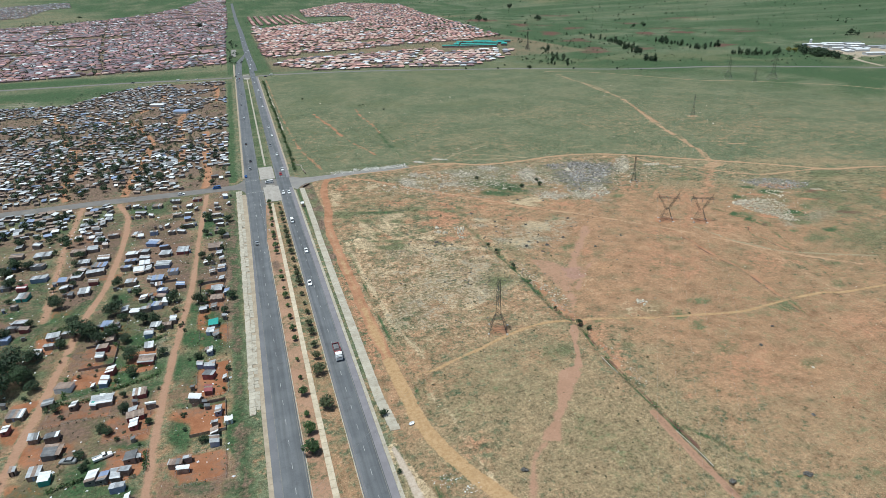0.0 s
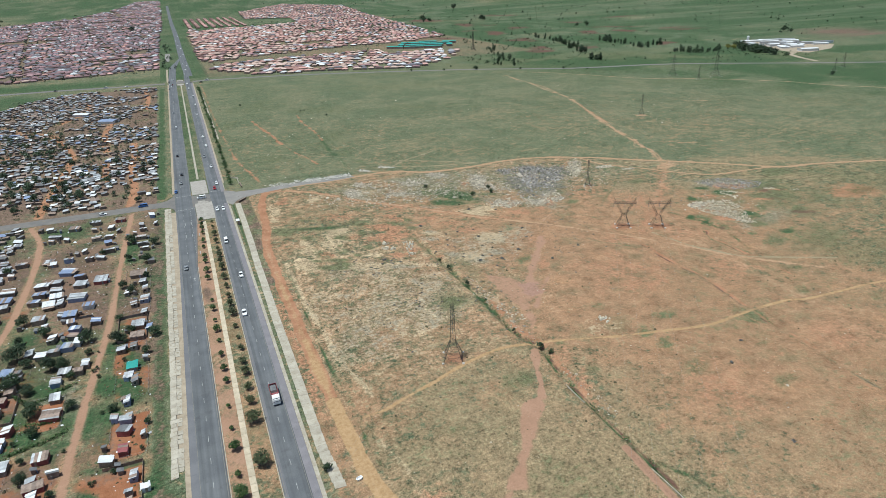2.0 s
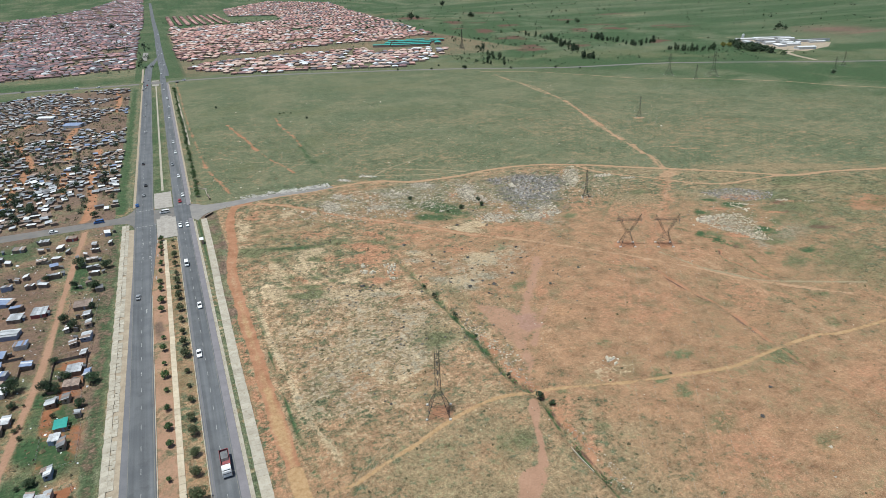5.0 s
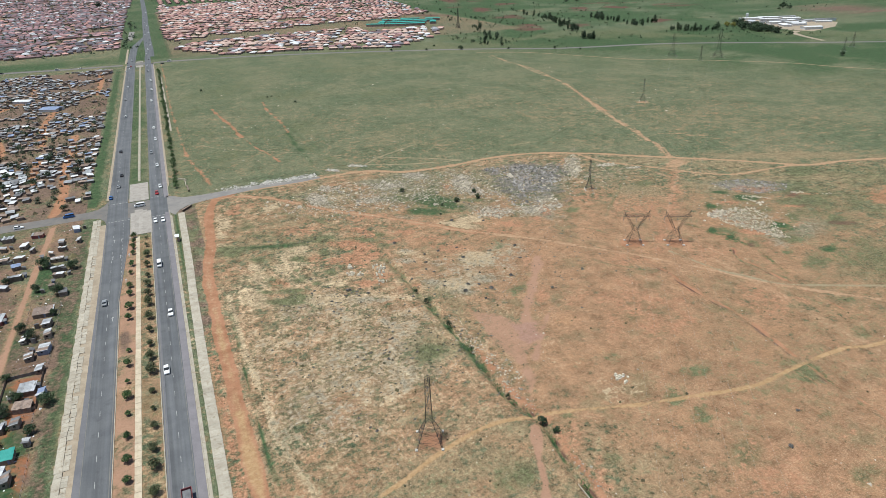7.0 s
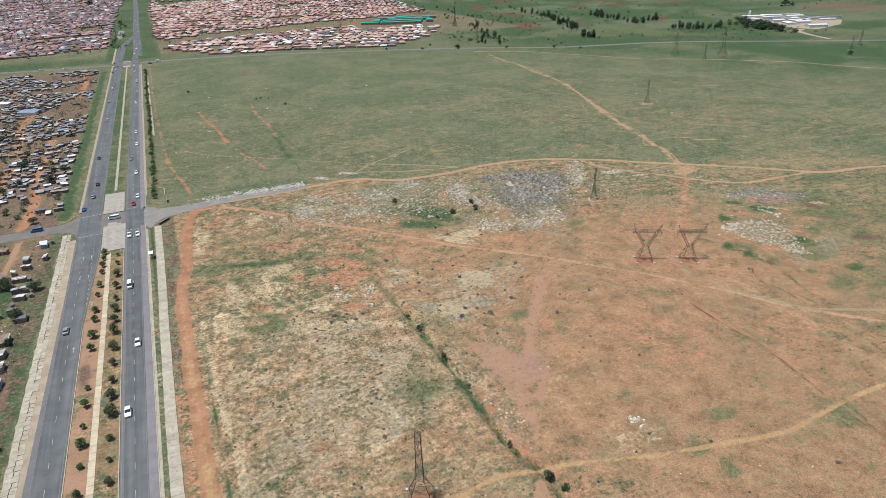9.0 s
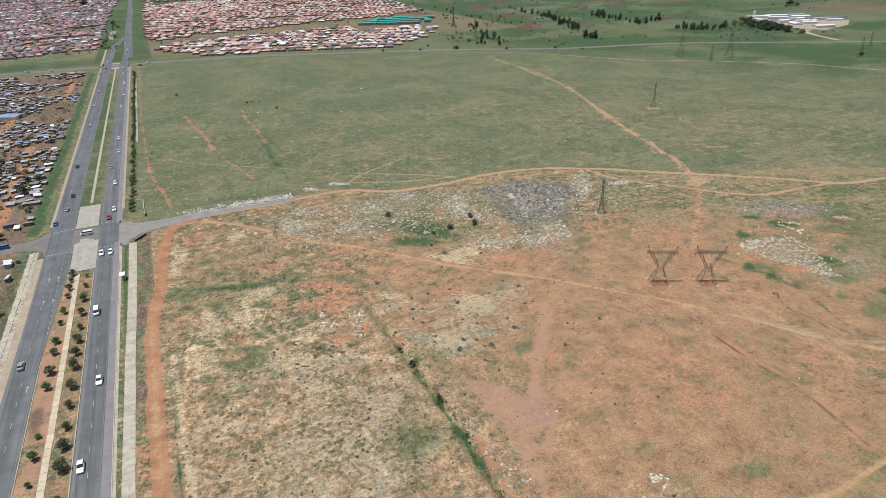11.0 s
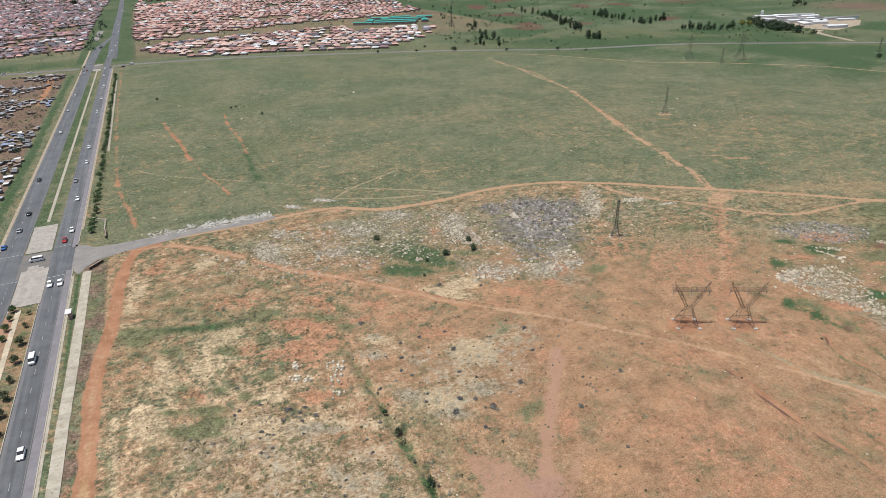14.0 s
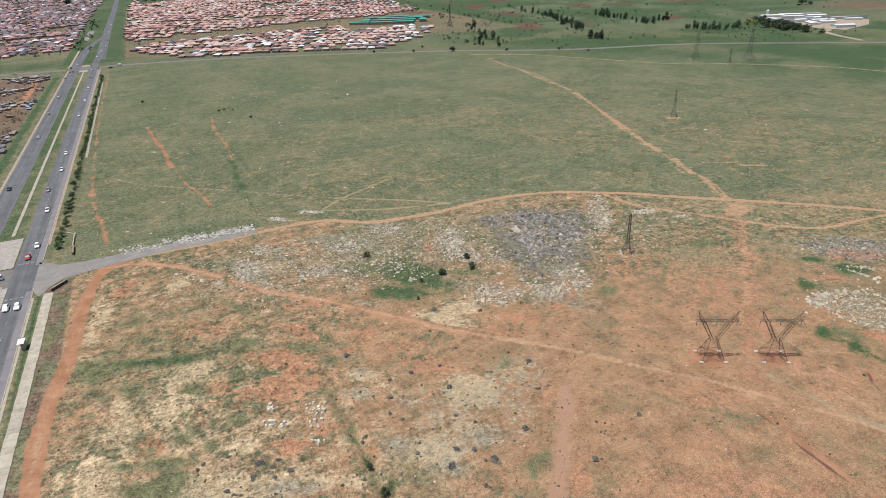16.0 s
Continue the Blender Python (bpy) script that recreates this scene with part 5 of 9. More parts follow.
# markings
ZM = Z + 0.015
dash = Geo().add([(-0.065, -1.2, 0), (0.065, -1.2, 0), (0.065, 1.2, 0), (-0.065, 1.2, 0)], [(0, 1, 2, 3)]).mesh("lane_dash", PAINT)
for x in (-10.0, 9.8):
    for y in np.arange(98, 380, 9.6):
        part("lane_dash", dash, None, road).location = (x, y, ZM)
    for y in np.arange(424, 900, 9.6):
        part("lane_dash", dash, None, road).location = (x + drift(y), y, ZM)
g = Geo()
for x in (-13.2, 6.75, 12.6):
    ribbon(g, x - 0.06, x + 0.06, -100, 386, ZM, 20)
    ribbon(g, x - 0.06, x + 0.06, 414, 900, ZM, 20)
ribbon(g, lambda y: left_inner(y) - 0.5, lambda y: left_inner(y) - 0.35, -100, 386, ZM, 7.5)
ribbon(g, -4.75, -4.6, 414, 900, ZM, 20)
part("edge_line", g, YELLOW, road, "faded yellow edge lines")
block = Geo().add([(-0.5, -0.25, 0), (0.5, -0.25, 0), (0.5, 0.25, 0), (-0.5, 0.25, 0)], [(0, 1, 2, 3)]).mesh("crossing_mark", PAINT)
for y, x0, x1 in ((386.2, -13, -2), (412.6, -13, -4.6), (384.6, 7, 12.4), (414.4, 7, 12.6)):
    for x in np.arange(x0 + 0.5, x1, 1.5):
        part("crossing_mark", block, None, road).location = (x, y, ZM)
arrow = Geo().add([(-0.12, -1.8, 0), (0.12, -1.8, 0), (0.12, 0.6, 0), (-0.12, 0.6, 0), (-0.45, 0.6, 0), (0.45, 0.6, 0), (0, 1.9, 0)], [(0, 1, 2, 3), (4, 5, 6)]).mesh("lane_arrow", PAINT)
for x, y in ((-4.2, 317), (-8.2, 287), (-3.0, 361), (-6.4, 361), (-9.5, 361), (-3.2, 342), (-6.6, 342), (-9.6, 342)):
    part("lane_arrow", arrow, None, road).location = (x, y, ZM)
turn_dash = Geo().add([(-0.08, -0.8, 0), (0.08, -0.8, 0), (0.08, 0.8, 0), (-0.08, 0.8, 0)], [(0, 1, 2, 3)]).mesh("turn_lane_dash", PAINT)
for y in np.arange(318, 384, 4.0):
    part("turn_lane_dash", turn_dash, None, road).location = (-6.0, y, ZM)

# ---- concrete: drain slabs beside the road, median path, traffic islands ----
rng = random.Random(7)
pave_left = tagged(new("pavement_left"), "broken pale concrete slabs along the settlement side of the road", "pavement", kind="structure")
slabs = [Geo().slab(w, l, 0.14, 0.05).mesh("concrete_slab", CONCRETE) for w, l in ((1.97, 1.98), (1.5, 1.97), (1.62, 1.9), (1.2, 1.7))]
for i, y in enumerate(np.arange(163, 393, 2.0)):
    lean = 0.5 * max(0.0, min(1.0, (215 - y) / 40))
    for x, k in ((-18.55, 0), (-16.85, 1)):
        if k and rng.random() < 0.1:
            continue
        pick = k if rng.random() > 0.22 else k + 2
        ob = part("concrete_slab", slabs[pick], None, pave_left)
        ob.matrix_basis = pose(x - lean + rng.uniform(-0.1, 0.1), y, 0.02 + rng.uniform(0, 0.06), rng.uniform(-1.5, 1.5), (5 if k else -5) + rng.uniform(-2, 2), rng.uniform(-3, 3))
g = Geo()
ribbon(g, lambda y: -19.6 - 0.4 * math.sin(y * 0.9) * math.sin(y * 0.23), lambda y: -16.2, 166, 392, 0.03, 3)
part("sandy_bed", g, GRAVEL, pave_left)
pave_right = tagged(new("pavement_right"), "pale concrete drain slabs between grass verge and field", "pavement", kind="structure")
long_slab = Geo().slab(3.0, 2.48, 0.16, 0.03).mesh("concrete_slab", CONCRETE)
for y in np.arange(142, 383, 2.5):
    part("concrete_slab", long_slab, None, pave_right).matrix_basis = pose(np.interp(y, [142, 157, 243, 290, 316, 349, 383], [20.0, 18.8, 18.9, 19.3, 19.8, 20.2, 20.4]) + rng.uniform(-0.06, 0.06), y, 0.03 + rng.uniform(0, 0.04), rng.uniform(-1, 1), 2 + rng.uniform(-1, 1), rng.uniform(-1, 1))
north_drain = tagged(new("pavement_drain"), "narrow pale concrete drain behind the verge trees", "pavement", kind="structure")
g = Geo()
for y in np.arange(560, 830, 5.0):
    g.box((23.6 + 0.004 * (y - 560), y + 2.45, 0.08), (1.3, 4.9, 0.16))
tagged(part("drain_slab", g, CONCRETE, north_drain), kind="stuff")
median_path = tagged(new("median_path"), "sandy concrete footpath down the planted median", "path", kind="structure")
path_slab = Geo().slab(1.7, 2.93, 0.12, 0.04).mesh("path_slab", PATHWAY)
for y in np.arange(96, 363, 3.0):
    part("path_slab", path_slab, None, median_path).matrix_basis = pose(-0.4 + 0.7 * min(1, max(0, (y - 165) / 135)) + rng.uniform(-0.03, 0.03), y, 0.02 + rng.uniform(0, 0.03), 0, 0, rng.uniform(-0.6, 0.6))
g = Geo()
for y in np.arange(447, 905, 6.0):
    g.box((1.0 + drift(y), y + 2.95, 0.06), (1.35, 5.9, 0.12))
tagged(part("path_slab", g, CONCRETE, median_path), kind="stuff")
island_s = tagged(new("traffic_island_1"), "paved traffic island of pale concrete blocks", "traffic island", kind="structure")
island_n = tagged(new("traffic_island_2"), "paved traffic island of pale concrete blocks", "traffic island", kind="structure")
paver = Geo().slab(1.89, 1.89, 0.2, 0.012).mesh("paving_panel", PAVER)
for isl, x0, x1, y0, y1 in ((island_s, -2.9, 6.0, 364, 398), (island_n, -3.6, 6.2, 412, 443)):
    for x in np.arange(x0 + 0.95, x1, 1.9):
        for y in np.arange(y0 + 0.95, y1, 1.9):
            if isl is island_s and y > 389 and math.hypot((x - 1.6) / 4.6, (y - 389) / 9.0) > 1.02:
                continue
            part("paving_panel", paver, None, isl).matrix_basis = pose(x, y, rng.uniform(0, 0.012))
for n, y0, y1 in ((3, 899, 912), (4, 938, 948)):
    isl = tagged(new("traffic_island_%d" % n), "small paved island at the far crossing", "traffic island", kind="structure")
    for y in np.arange(y0, y1, 2.0):
        for x in (-2.4, -0.4, 1.6, 3.6):
            part("paving_panel", paver, None, isl).matrix_basis = pose(x + drift(y), y, 0.0)
kerbs = tagged(new("kerb"), "low concrete kerbs edging carriageways and islands", "kerb", kind="structure")
g = Geo()
for x0, x1, y0, y1 in ((15.05, 15.3, 60, 382), (15.45, 15.7, 414, 900), (-6.2, -5.98, 60, 300), (6.0, 6.22, 60, 367)):
    for y in np.arange(y0, y1, 10.0):
        c = (x0 + x1) / 2 + drift(y)
        g.box((c, y + 4.98, 0.08), (x1 - x0, 9.96, 0.2))
part("kerb_line", g, CONCRETE, kerbs)
g = Geo()
ribbon(g, 15.32, 16.1, 60, 382, 0.055, 10)
part("kerb_apron", g, CONCRETE, kerbs)

# ---- culvert walls and bus shelter by the crossing ----
def culvert(at, length):
    c = thing("culvert_headwall", "dark brown brick culvert headwall beside the drain mouth", "culvert wall", "culverts by the crossing", at)
    part("wall", Geo().box((0, 0, 0.55), (length, 0.45, 1.1)), TIMBER, c)
    part("coping", Geo().box((0, 0, 1.16), (length + 0.2, 0.6, 0.12)), RUST, c)
    return c


culvert(pose(23.5, 387, 0, 0, 0, 50), 7)
culvert(pose(26.0, 418, 0, 0, 0, 92), 8)
g = thing("drain_wall", "low pale concrete drain wall running up the verge", "drain wall", "", pose(25.4, 432, 0))
part("wall", Geo().box((0, -3, 0.4), (0.4, 12, 0.8), 0.0), CONCRETE, g)
part("wing", Geo().box((-2.6, 6.4, 0.4), (0.4, 10, 0.8), 0.75), CONCRETE, g)
sh = thing("bus_shelter", "small concrete bus shelter with a pale flat roof", "bus shelter", "", pose(16.9, 348, 0.03))
part("roof", Geo().box((0, 0, 2.45), (1.9, 3.4, 0.14)), PALE, sh)
part("back_wall", Geo().box((0.75, 0, 1.19), (0.12, 3.1, 2.38)), PLASTER, sh)
for y in (-1.49, 1.49):
    part("side_wall", Geo().box((0.28, y, 1.19), (0.8, 0.12, 2.38)), PLASTER, sh)
part("bench", Geo().box((0.4, 0, 0.45), (0.5, 2.8, 0.1)), CONCRETE, sh)


far_way = tagged(new("far_track"), "thin worn earth track across the northern grass", "track", kind="structure")
g = Geo()
way = bend(FAR_WAY, 8)
for i in range(len(way) - 1):
    a, b = way[i], way[i + 1]
    d = (b - a) / np.hypot(*(b - a))
    n0, n1 = [np.array([-d[1], d[0]]) * (0.9 + 0.35 * math.sin(1.7 * (i + k))) for k in (0, 1)]
    g.add([(*(a - n0), 0.06), (*(b - n1), 0.06), (*(b + n1), 0.06), (*(a + n0), 0.06)], [(0, 1, 2, 3)])
part("surface", g, TRACK_EARTH, far_way)


# ---- trees and bushes ----
def crown_geo(seed, clumps, leaf, count):
    """Leaves scattered through ellipsoid clumps (centre, radii), thickest near their surface."""
    r = np.random.RandomState(seed)
    g = Geo()
    total = sum(c[3] * c[4] * c[5] for c in clumps)
    for cx, cy, cz, rx, ry, rz in clumps:
        for _ in range(max(8, int(count * rx * ry * rz / total))):
            d = r.normal(size=3)
            d /= np.linalg.norm(d) + 1e-9
            k = r.uniform(0.35, 1.0) ** 0.5 * r.uniform(0.85, 1.12)
            p = Vector((cx + d[0] * rx * k, cy + d[1] * ry * k, cz + d[2] * rz * k))
            n = Vector((d[0] + r.normal() * 0.5, d[1] + r.normal() * 0.5, abs(d[2]) + 0.4 + r.normal() * 0.3)).normalized()
            a = n.orthogonal().normalized()
            b = n.cross(a)
            t = r.uniform(0, 6.28)
            a, b = a * math.cos(t) + b * math.sin(t), b * math.cos(t) - a * math.sin(t)
            s = leaf * r.uniform(0.6, 1.4)
            g.add([p - a * s, p - b * s * 0.6 + n * s * 0.1, p + a * s, p + b * s * 0.6 + n * s * 0.1], [(0, 1, 2, 3)])
    return g


def tree(seed, height, spread, trunk_h, leaf, count, mat, label, category="tree", group="", n_clumps=7, name="tree"):
    """A tapered trunk with limbs under an uneven crown of leaves; base at the origin."""
    r = random.Random(seed)
    t = thing(name, label, category, group)
    g = Geo()
    w = max(0.08, height * 0.05)
    top = (r.uniform(-0.05, 0.05) * height, r.uniform(-0.05, 0.05) * height, trunk_h)
    g.beam((0, 0, -0.1), top, w * 1.4, sides=6, w2=w * 0.9)
    clumps = []
    for k in range(n_clumps):
        a = 2 * math.pi * k / max(1, n_clumps - 1) + r.uniform(-0.4, 0.4)
        d = spread * r.uniform(0.3, 0.62) if k else 0
        z = trunk_h + (height - trunk_h) * r.uniform(0.3, 0.62) if k else trunk_h + (height - trunk_h) * 0.66
        rad = spread * r.uniform(0.36, 0.55)
        clumps.append((d * math.cos(a), d * math.sin(a), z, rad, rad * r.uniform(0.8, 1.2), min(rad, (height - trunk_h) * 0.42) * r.uniform(0.8, 1.1)))
        g.beam(top, (clumps[-1][0] * 0.8, clumps[-1][1] * 0.8, z), w * 0.7, sides=4, w2=w * 0.2)
    part("trunk", g, BARK, t)
    part("crown", crown_geo(seed, clumps, leaf, count), mat, t)
    return t


def column_tree(seed, height, spread, leaf, count, mat, label, group):
    """A tall tree whose leaves hang from near the ground to the tip."""
    r = random.Random(seed)
    t = thing("gum_tree", label, "tree", group)
    g = Geo().beam((0, 0, -0.1), (0, 0, height * 0.8), height * 0.05, sides=6, w2=0.1)
    clumps = []
    for k in range(9):
        f = 0.16 + 0.78 * k / 8
        rad = spread * (0.55 + 0.5 * math.sin(math.pi * min(1, f * 1.05))) * r.uniform(0.75, 1.2)
        a = r.uniform(0, 6.28)
        d = spread * r.uniform(0, 0.45)
        clumps.append((d * math.cos(a), d * math.sin(a), height * f, rad, rad, height * 0.12))
        g.beam((0, 0, height * f * 0.8), (d * math.cos(a), d * math.sin(a), height * f), 0.12, sides=4, w2=0.04)
    part("trunk", g, BARK, t)
    part("crown", crown_geo(seed, clumps, leaf, count), mat, t)
    return t


def scatter(templates, spots, seed, lo=0.85, hi=1.15):
    """Copies of the templates at the spots (x, y, size); the first use takes the template itself."""
    r = random.Random(seed)
    used = set()
    for spot in spots:
        x, y, *size = spot
        k = r.randrange(len(templates))
        s = (size[0] if size else 1.0) * r.uniform(lo, hi)
        m = Matrix.Translation((x, y, 0)) @ Matrix.Rotation(r.uniform(0, 6.28), 4, "Z") @ Matrix.Diagonal((s, s, s * r.uniform(0.9, 1.1), 1))
        if k in used:
            copy = copy_thing(templates[k], m)
        else:
            copy = templates[k]
            used.add(k)
        copy.matrix_basis = m
    for k, t in enumerate(templates):
        if k not in used:
            for o in [*t.children_recursive, t]:
                bpy.data.objects.remove(o)


MED = "small round green street tree in the planted median"
median_green = [tree(100 + i, 2.3, 1.15, 0.4, 0.115, 900, LEAF, MED, group="median trees", n_clumps=6, name="street_tree") for i in range(4)]
median_dull = [tree(110 + i, 2.4, 1.3, 0.4, 0.115, 900, LEAF_DULL, "olive half-bare street tree in the planted median", group="median trees", n_clumps=6, name="street_tree") for i in range(3)]
left_row = [(-4.1, 139.5, 1.75), (-3.8, 148, 1.35), (-3.7, 156, 0.75), (-3.3, 167, 1.1), (-3.4, 176, 0.65), (-2.6, 201, 1.1), (-2.7, 208.5, 1.1), (-2.7, 218, 0.95), (-2.7, 228, 0.8), (-2.7, 236, 1.15), (-2.8, 244, 0.6), (-2.7, 253.5, 0.9), (-2.7, 262, 0.6), (-2.8, 284, 0.9), (-2.7, 292, 1.15), (-2.6, 303, 0.9), (-2.5, 310, 1.0), (-2.3, 322, 0.7), (-1.9, 330, 0.9), (-1.6, 342, 0.75), (-1.5, 348, 0.9), (-1.3, 355, 0.7), (-1.2, 361, 1.0), (-3.2, 187, 0.7)]
right_row = [(2.6, 157.4, 1.9), (2.9, 176.5, 1.6), (3.4, 194, 1.3), (3.8, 203, 1.4), (3.7, 210, 1.25), (4.0, 219, 0.9), (3.9, 227.5, 0.75), (3.8, 236, 0.95), (3.9, 246, 1.2), (3.9, 254.5, 1.1), (3.9, 262.7, 0.8), (3.9, 272, 0.8), (3.9, 281, 0.95), (3.9, 291.6, 1.1), (3.9, 299.5, 0.95), (4.0, 307.5, 0.95), (4.0, 316, 0.7), (4.0, 326, 0.9), (4.0, 337, 1.1), (4.0, 348, 0.6), (4.0, 357, 0.5), (3.4, 186, 1.35)]
left_row = [(x, y, (1.4 if y < 170 else 1.08 if y < 240 else 1.35) * s) for x, y, s in left_row]
right_row = [(x, y, (1.25 if y < 180 else 1.02 if y < 240 else 1.4) * s) for x, y, s in right_row]
scatter(median_green, left_row, 1, 0.92, 1.08)
scatter(median_dull, right_row, 2, 0.92, 1.08)
verge_tree = [tree(120 + i, 2.6, 1.5, 0.4, 0.22, 260, LEAF, "dense green hedge tree on the grassy road verge", group="verge trees", n_clumps=5, name="verge_tree") for i in range(3)]
r3 = random.Random(3)
scatter(verge_tree, [(20.5 + drift(y) + r3.uniform(-0.6, 0.6), y, r3.choice([0.8, 1.1, 1.35])) for y in np.arange(424, 860, 6.2)], 4)
bush = [tree(130 + i, 2.4, 1.5, 0.25, 0.2, 420, LEAF_FAR, "dark green thorn bush standing alone in the field", "bush", "field bushes", 6, "bush") for i in range(3)]
scatter(bush, [(160.4, 330.6, 1.15), (162.1, 338.4, 0.9), (128.9, 357.7, 0.95), (148.6, 331.4, 1.05), (134.3, 319.3, 0.5), (99.6, 174.6, 1.15), (101, 170, 0.7), (97, 229, 0.8), (97.5, 213, 0.5), (96.5, 188, 0.5), (96.2, 247.4, 0.6), (95.8, 255.7, 0.6), (57, 704.5, 1.1), (126, 606.5, 0.8), (108, 640, 0.7), (112, 642, 0.6), (118, 638, 0.5), (140, 330, 0.7), (18.5, 148.5, 0.9), (16.8, 124, 0.5), (378.7, 801.6, 2.6), (300, 842, 1.6), (340, 822, 1.6), (430, 770, 1.4), (480, 742, 1.3), (361, 846, 1.3), (423, 852, 1.4), (449, 870, 1.8), (456, 850, 1.4), (465, 851, 1.8), (508, 797, 1.2), (500, 716, 1.0), (700, 520, 2.4)], 5)
shade_tree = [tree(140 + i, 5.2, 3.2, 1.2, 0.2, 1700, LEAF_FAR, "broad dark green shade tree among the shacks", group="settlement trees", n_clumps=8, name="shade_tree") for i in range(4)]
SHADE_SOUTH = [(-95, 214, 2.0), (-101, 207, 1.9), (-92, 205, 1.5), (-97, 199, 1.6), (-105, 215, 1.7), (-75, 230, 1.3), (-71, 225, 1.0), (-57, 234, 1.2), (-53, 233, 1.0), (-58, 208, 1.0), (-37, 244, 0.9), (-35, 244, 0.7), (-24, 244, 0.8), (-71, 273, 1.0), (-102, 331, 0.9), (-95, 266, 0.9), (-83, 242, 1.0), (-37, 292, 0.6), (-24.5, 339, 0.8), (-62, 170, 0.55), (-57, 178, 0.7), (-33, 155, 0.6), (-49, 169, 0.5), (-122, 366, 0.9), (-114, 309, 0.9), (-92, 260, 1.0), (-67, 227, 1.1), (-48, 208, 0.6), (-57, 198, 0.6), (-37, 262, 0.5)]
SHADE_MID = [(-62, 261, 0.7), (-60, 168, 0.5), (-28, 300, 0.5), (-104.8, 336.0, 1.1), (-78.8, 232.8, 1.4), (-68.8, 245.4, 1.3), (-35.1, 344.7, 1.0), (-122.1, 302.3, 1.1), (-119.6, 309.3, 1.1), (-46.9, 248.7, 0.9), (-116.6, 288.8, 1.0), (-125.3, 340.8, 0.9), (-32.2, 249.1, 0.8), (-136.9, 355.4, 1.0), (-118.3, 345.4, 0.8), (-93.4, 314.1, 0.8), (-35.8, 322.6, 0.8)]
scatter(shade_tree, SHADE_SOUTH + SHADE_MID + [(x, y, k) for x, y, k in ((-66, 160, 0.5), (-64, 154, 0.45), (-77, 185, 0.6), (-87, 200, 0.8), (-84, 226, 0.7), (-62, 222, 0.7), (-65, 240, 0.6), (-36, 201, 0.5), (-27, 232, 0.6), (-50, 226, 0.5), (-90, 170, 0.7), (-96, 176, 0.8), (-88, 152, 0.6), (-70, 142, 0.5), (-26, 190, 0.4), (-58, 186, 0.5), (-46, 240, 0.55), (-33, 285, 0.7), (-28, 317, 0.8), (-70, 258, 0.7), (-90, 290, 0.7), (-86, 330, 0.7), (-48, 336, 0.6), (-106, 240, 1.0), (-112, 228, 0.9))], 6)
scatter([tree(150 + i, 4.6, 2.6, 1.0, 0.2, 900, LEAF_FAR, "dark green tree between close-packed shacks", group="settlement trees", n_clumps=6, name="yard_tree") for i in range(3)],
        [(-26 - 125 * r3.random(), 414 + 2.2 * k + r3.uniform(-4, 4), r3.uniform(0.7, 1.3)) for k in range(40)] + [(-90 - 60 * r3.random(), 262 + 130 * r3.random(), r3.uniform(0.5, 1.0)) for k in range(34)] + [(-84 - 30 * r3.random(), 150 + 100 * r3.random(), r3.uniform(0.5, 1.0)) for k in range(12)] + [(-27 - 62 * r3.random(), 140 + 115 * r3.random(), r3.uniform(0.2, 0.42)) for k in range(46)], 8)
gum = [column_tree(160 + i, 12 - i, 2.6 + 0.3 * i, 0.75, 300, LEAF_FAR, "tall dark gum tree in a far windbreak", "far windbreak") for i in range(3)]
gum_spots = []
for a, b, n in (((667, 1131), (673, 1086), 5), ((668, 1060), (661, 1027), 12), ((655, 1000), (617, 919), 18), ((612, 900), (601, 872), 8), ((566, 802), (576, 783), 12), ((444, 874), (466, 857), 3), ((425, 830), (437, 800), 3), ((735, 1010), (727, 928), 20), ((722, 900), (718, 863), 9), ((755, 890), (764, 880), 5), ((715, 795), (740, 766), 9), ((740, 766), (775, 770), 9), ((500, 1000), (470, 900), 5)):
    for k in range(n):
        f = (k + r3.random()) / n
        gum_spots.append((a[0] + (b[0] - a[0]) * f + r3.uniform(-8, 8), a[1] + (b[1] - a[1]) * f + r3.uniform(-6, 6), r3.uniform(0.42, 0.95)))
scatter(gum, gum_spots, 9)
grove = [tree(170 + i, 9, 5.5, 0.8, 0.85, 300, LEAF_FAR, "dense dark tree of the grove beside the sheds", group="grove", n_clumps=8) for i in range(3)]
scatter(grove, [(x + r3.uniform(-7, 7), y + r3.uniform(-7, 7), r3.uniform(0.6, 1.1)) for x, y in ((820, 765), (840, 790), (830, 773), (797, 737), (801, 725), (797, 707), (811, 708), (805, 687), (832, 746), (815, 745), (806, 720), (822, 722)) for _ in range(4)] + [(799, 664, 0.7), (906, 735, 0.6), (715, 793, 0.6), (726, 775, 0.6), (737, 766, 0.7)] + [(1100, 924, 1.2), (822, 1677, 2.0), (674, 1753, 2.2), (690, 1745, 1.4), (1024, 2325, 2.4), (894, 1318, 1.0), (915, 1310, 1.2), (1096, 905, 0.9), (-560, 2900, 2.2), (-90, 2050, 1.6), (-330, 3100, 2.2)], 10)

scatter([tree(176, 9, 6, 0.8, 0.85, 300, LEAF_GOLD, "yellow-green flowering tree at the edge of the grove", group="grove", n_clumps=8)], [(806, 778, 0.95), (812, 772, 0.8)], 13)


# ---- shacks of the settlement ----
def wall_run(g, p, q, z0, z1, t=0.08):
    """An upright sheet wall from p to q whose top slopes from z0 to z1."""
    d = Vector((q[0] - p[0], q[1] - p[1], 0)).normalized()
    n = Vector((-d.y, d.x, 0)) * t / 2
    a, b = Vector((*p, 0)), Vector((*q, 0))
    g.hexa([a - n, b - n, b + n, a + n], [a - n + Vector((0, 0, z0)), b - n + Vector((0, 0, z1)), b + n + Vector((0, 0, z1)), a + n + Vector((0, 0, z0))])


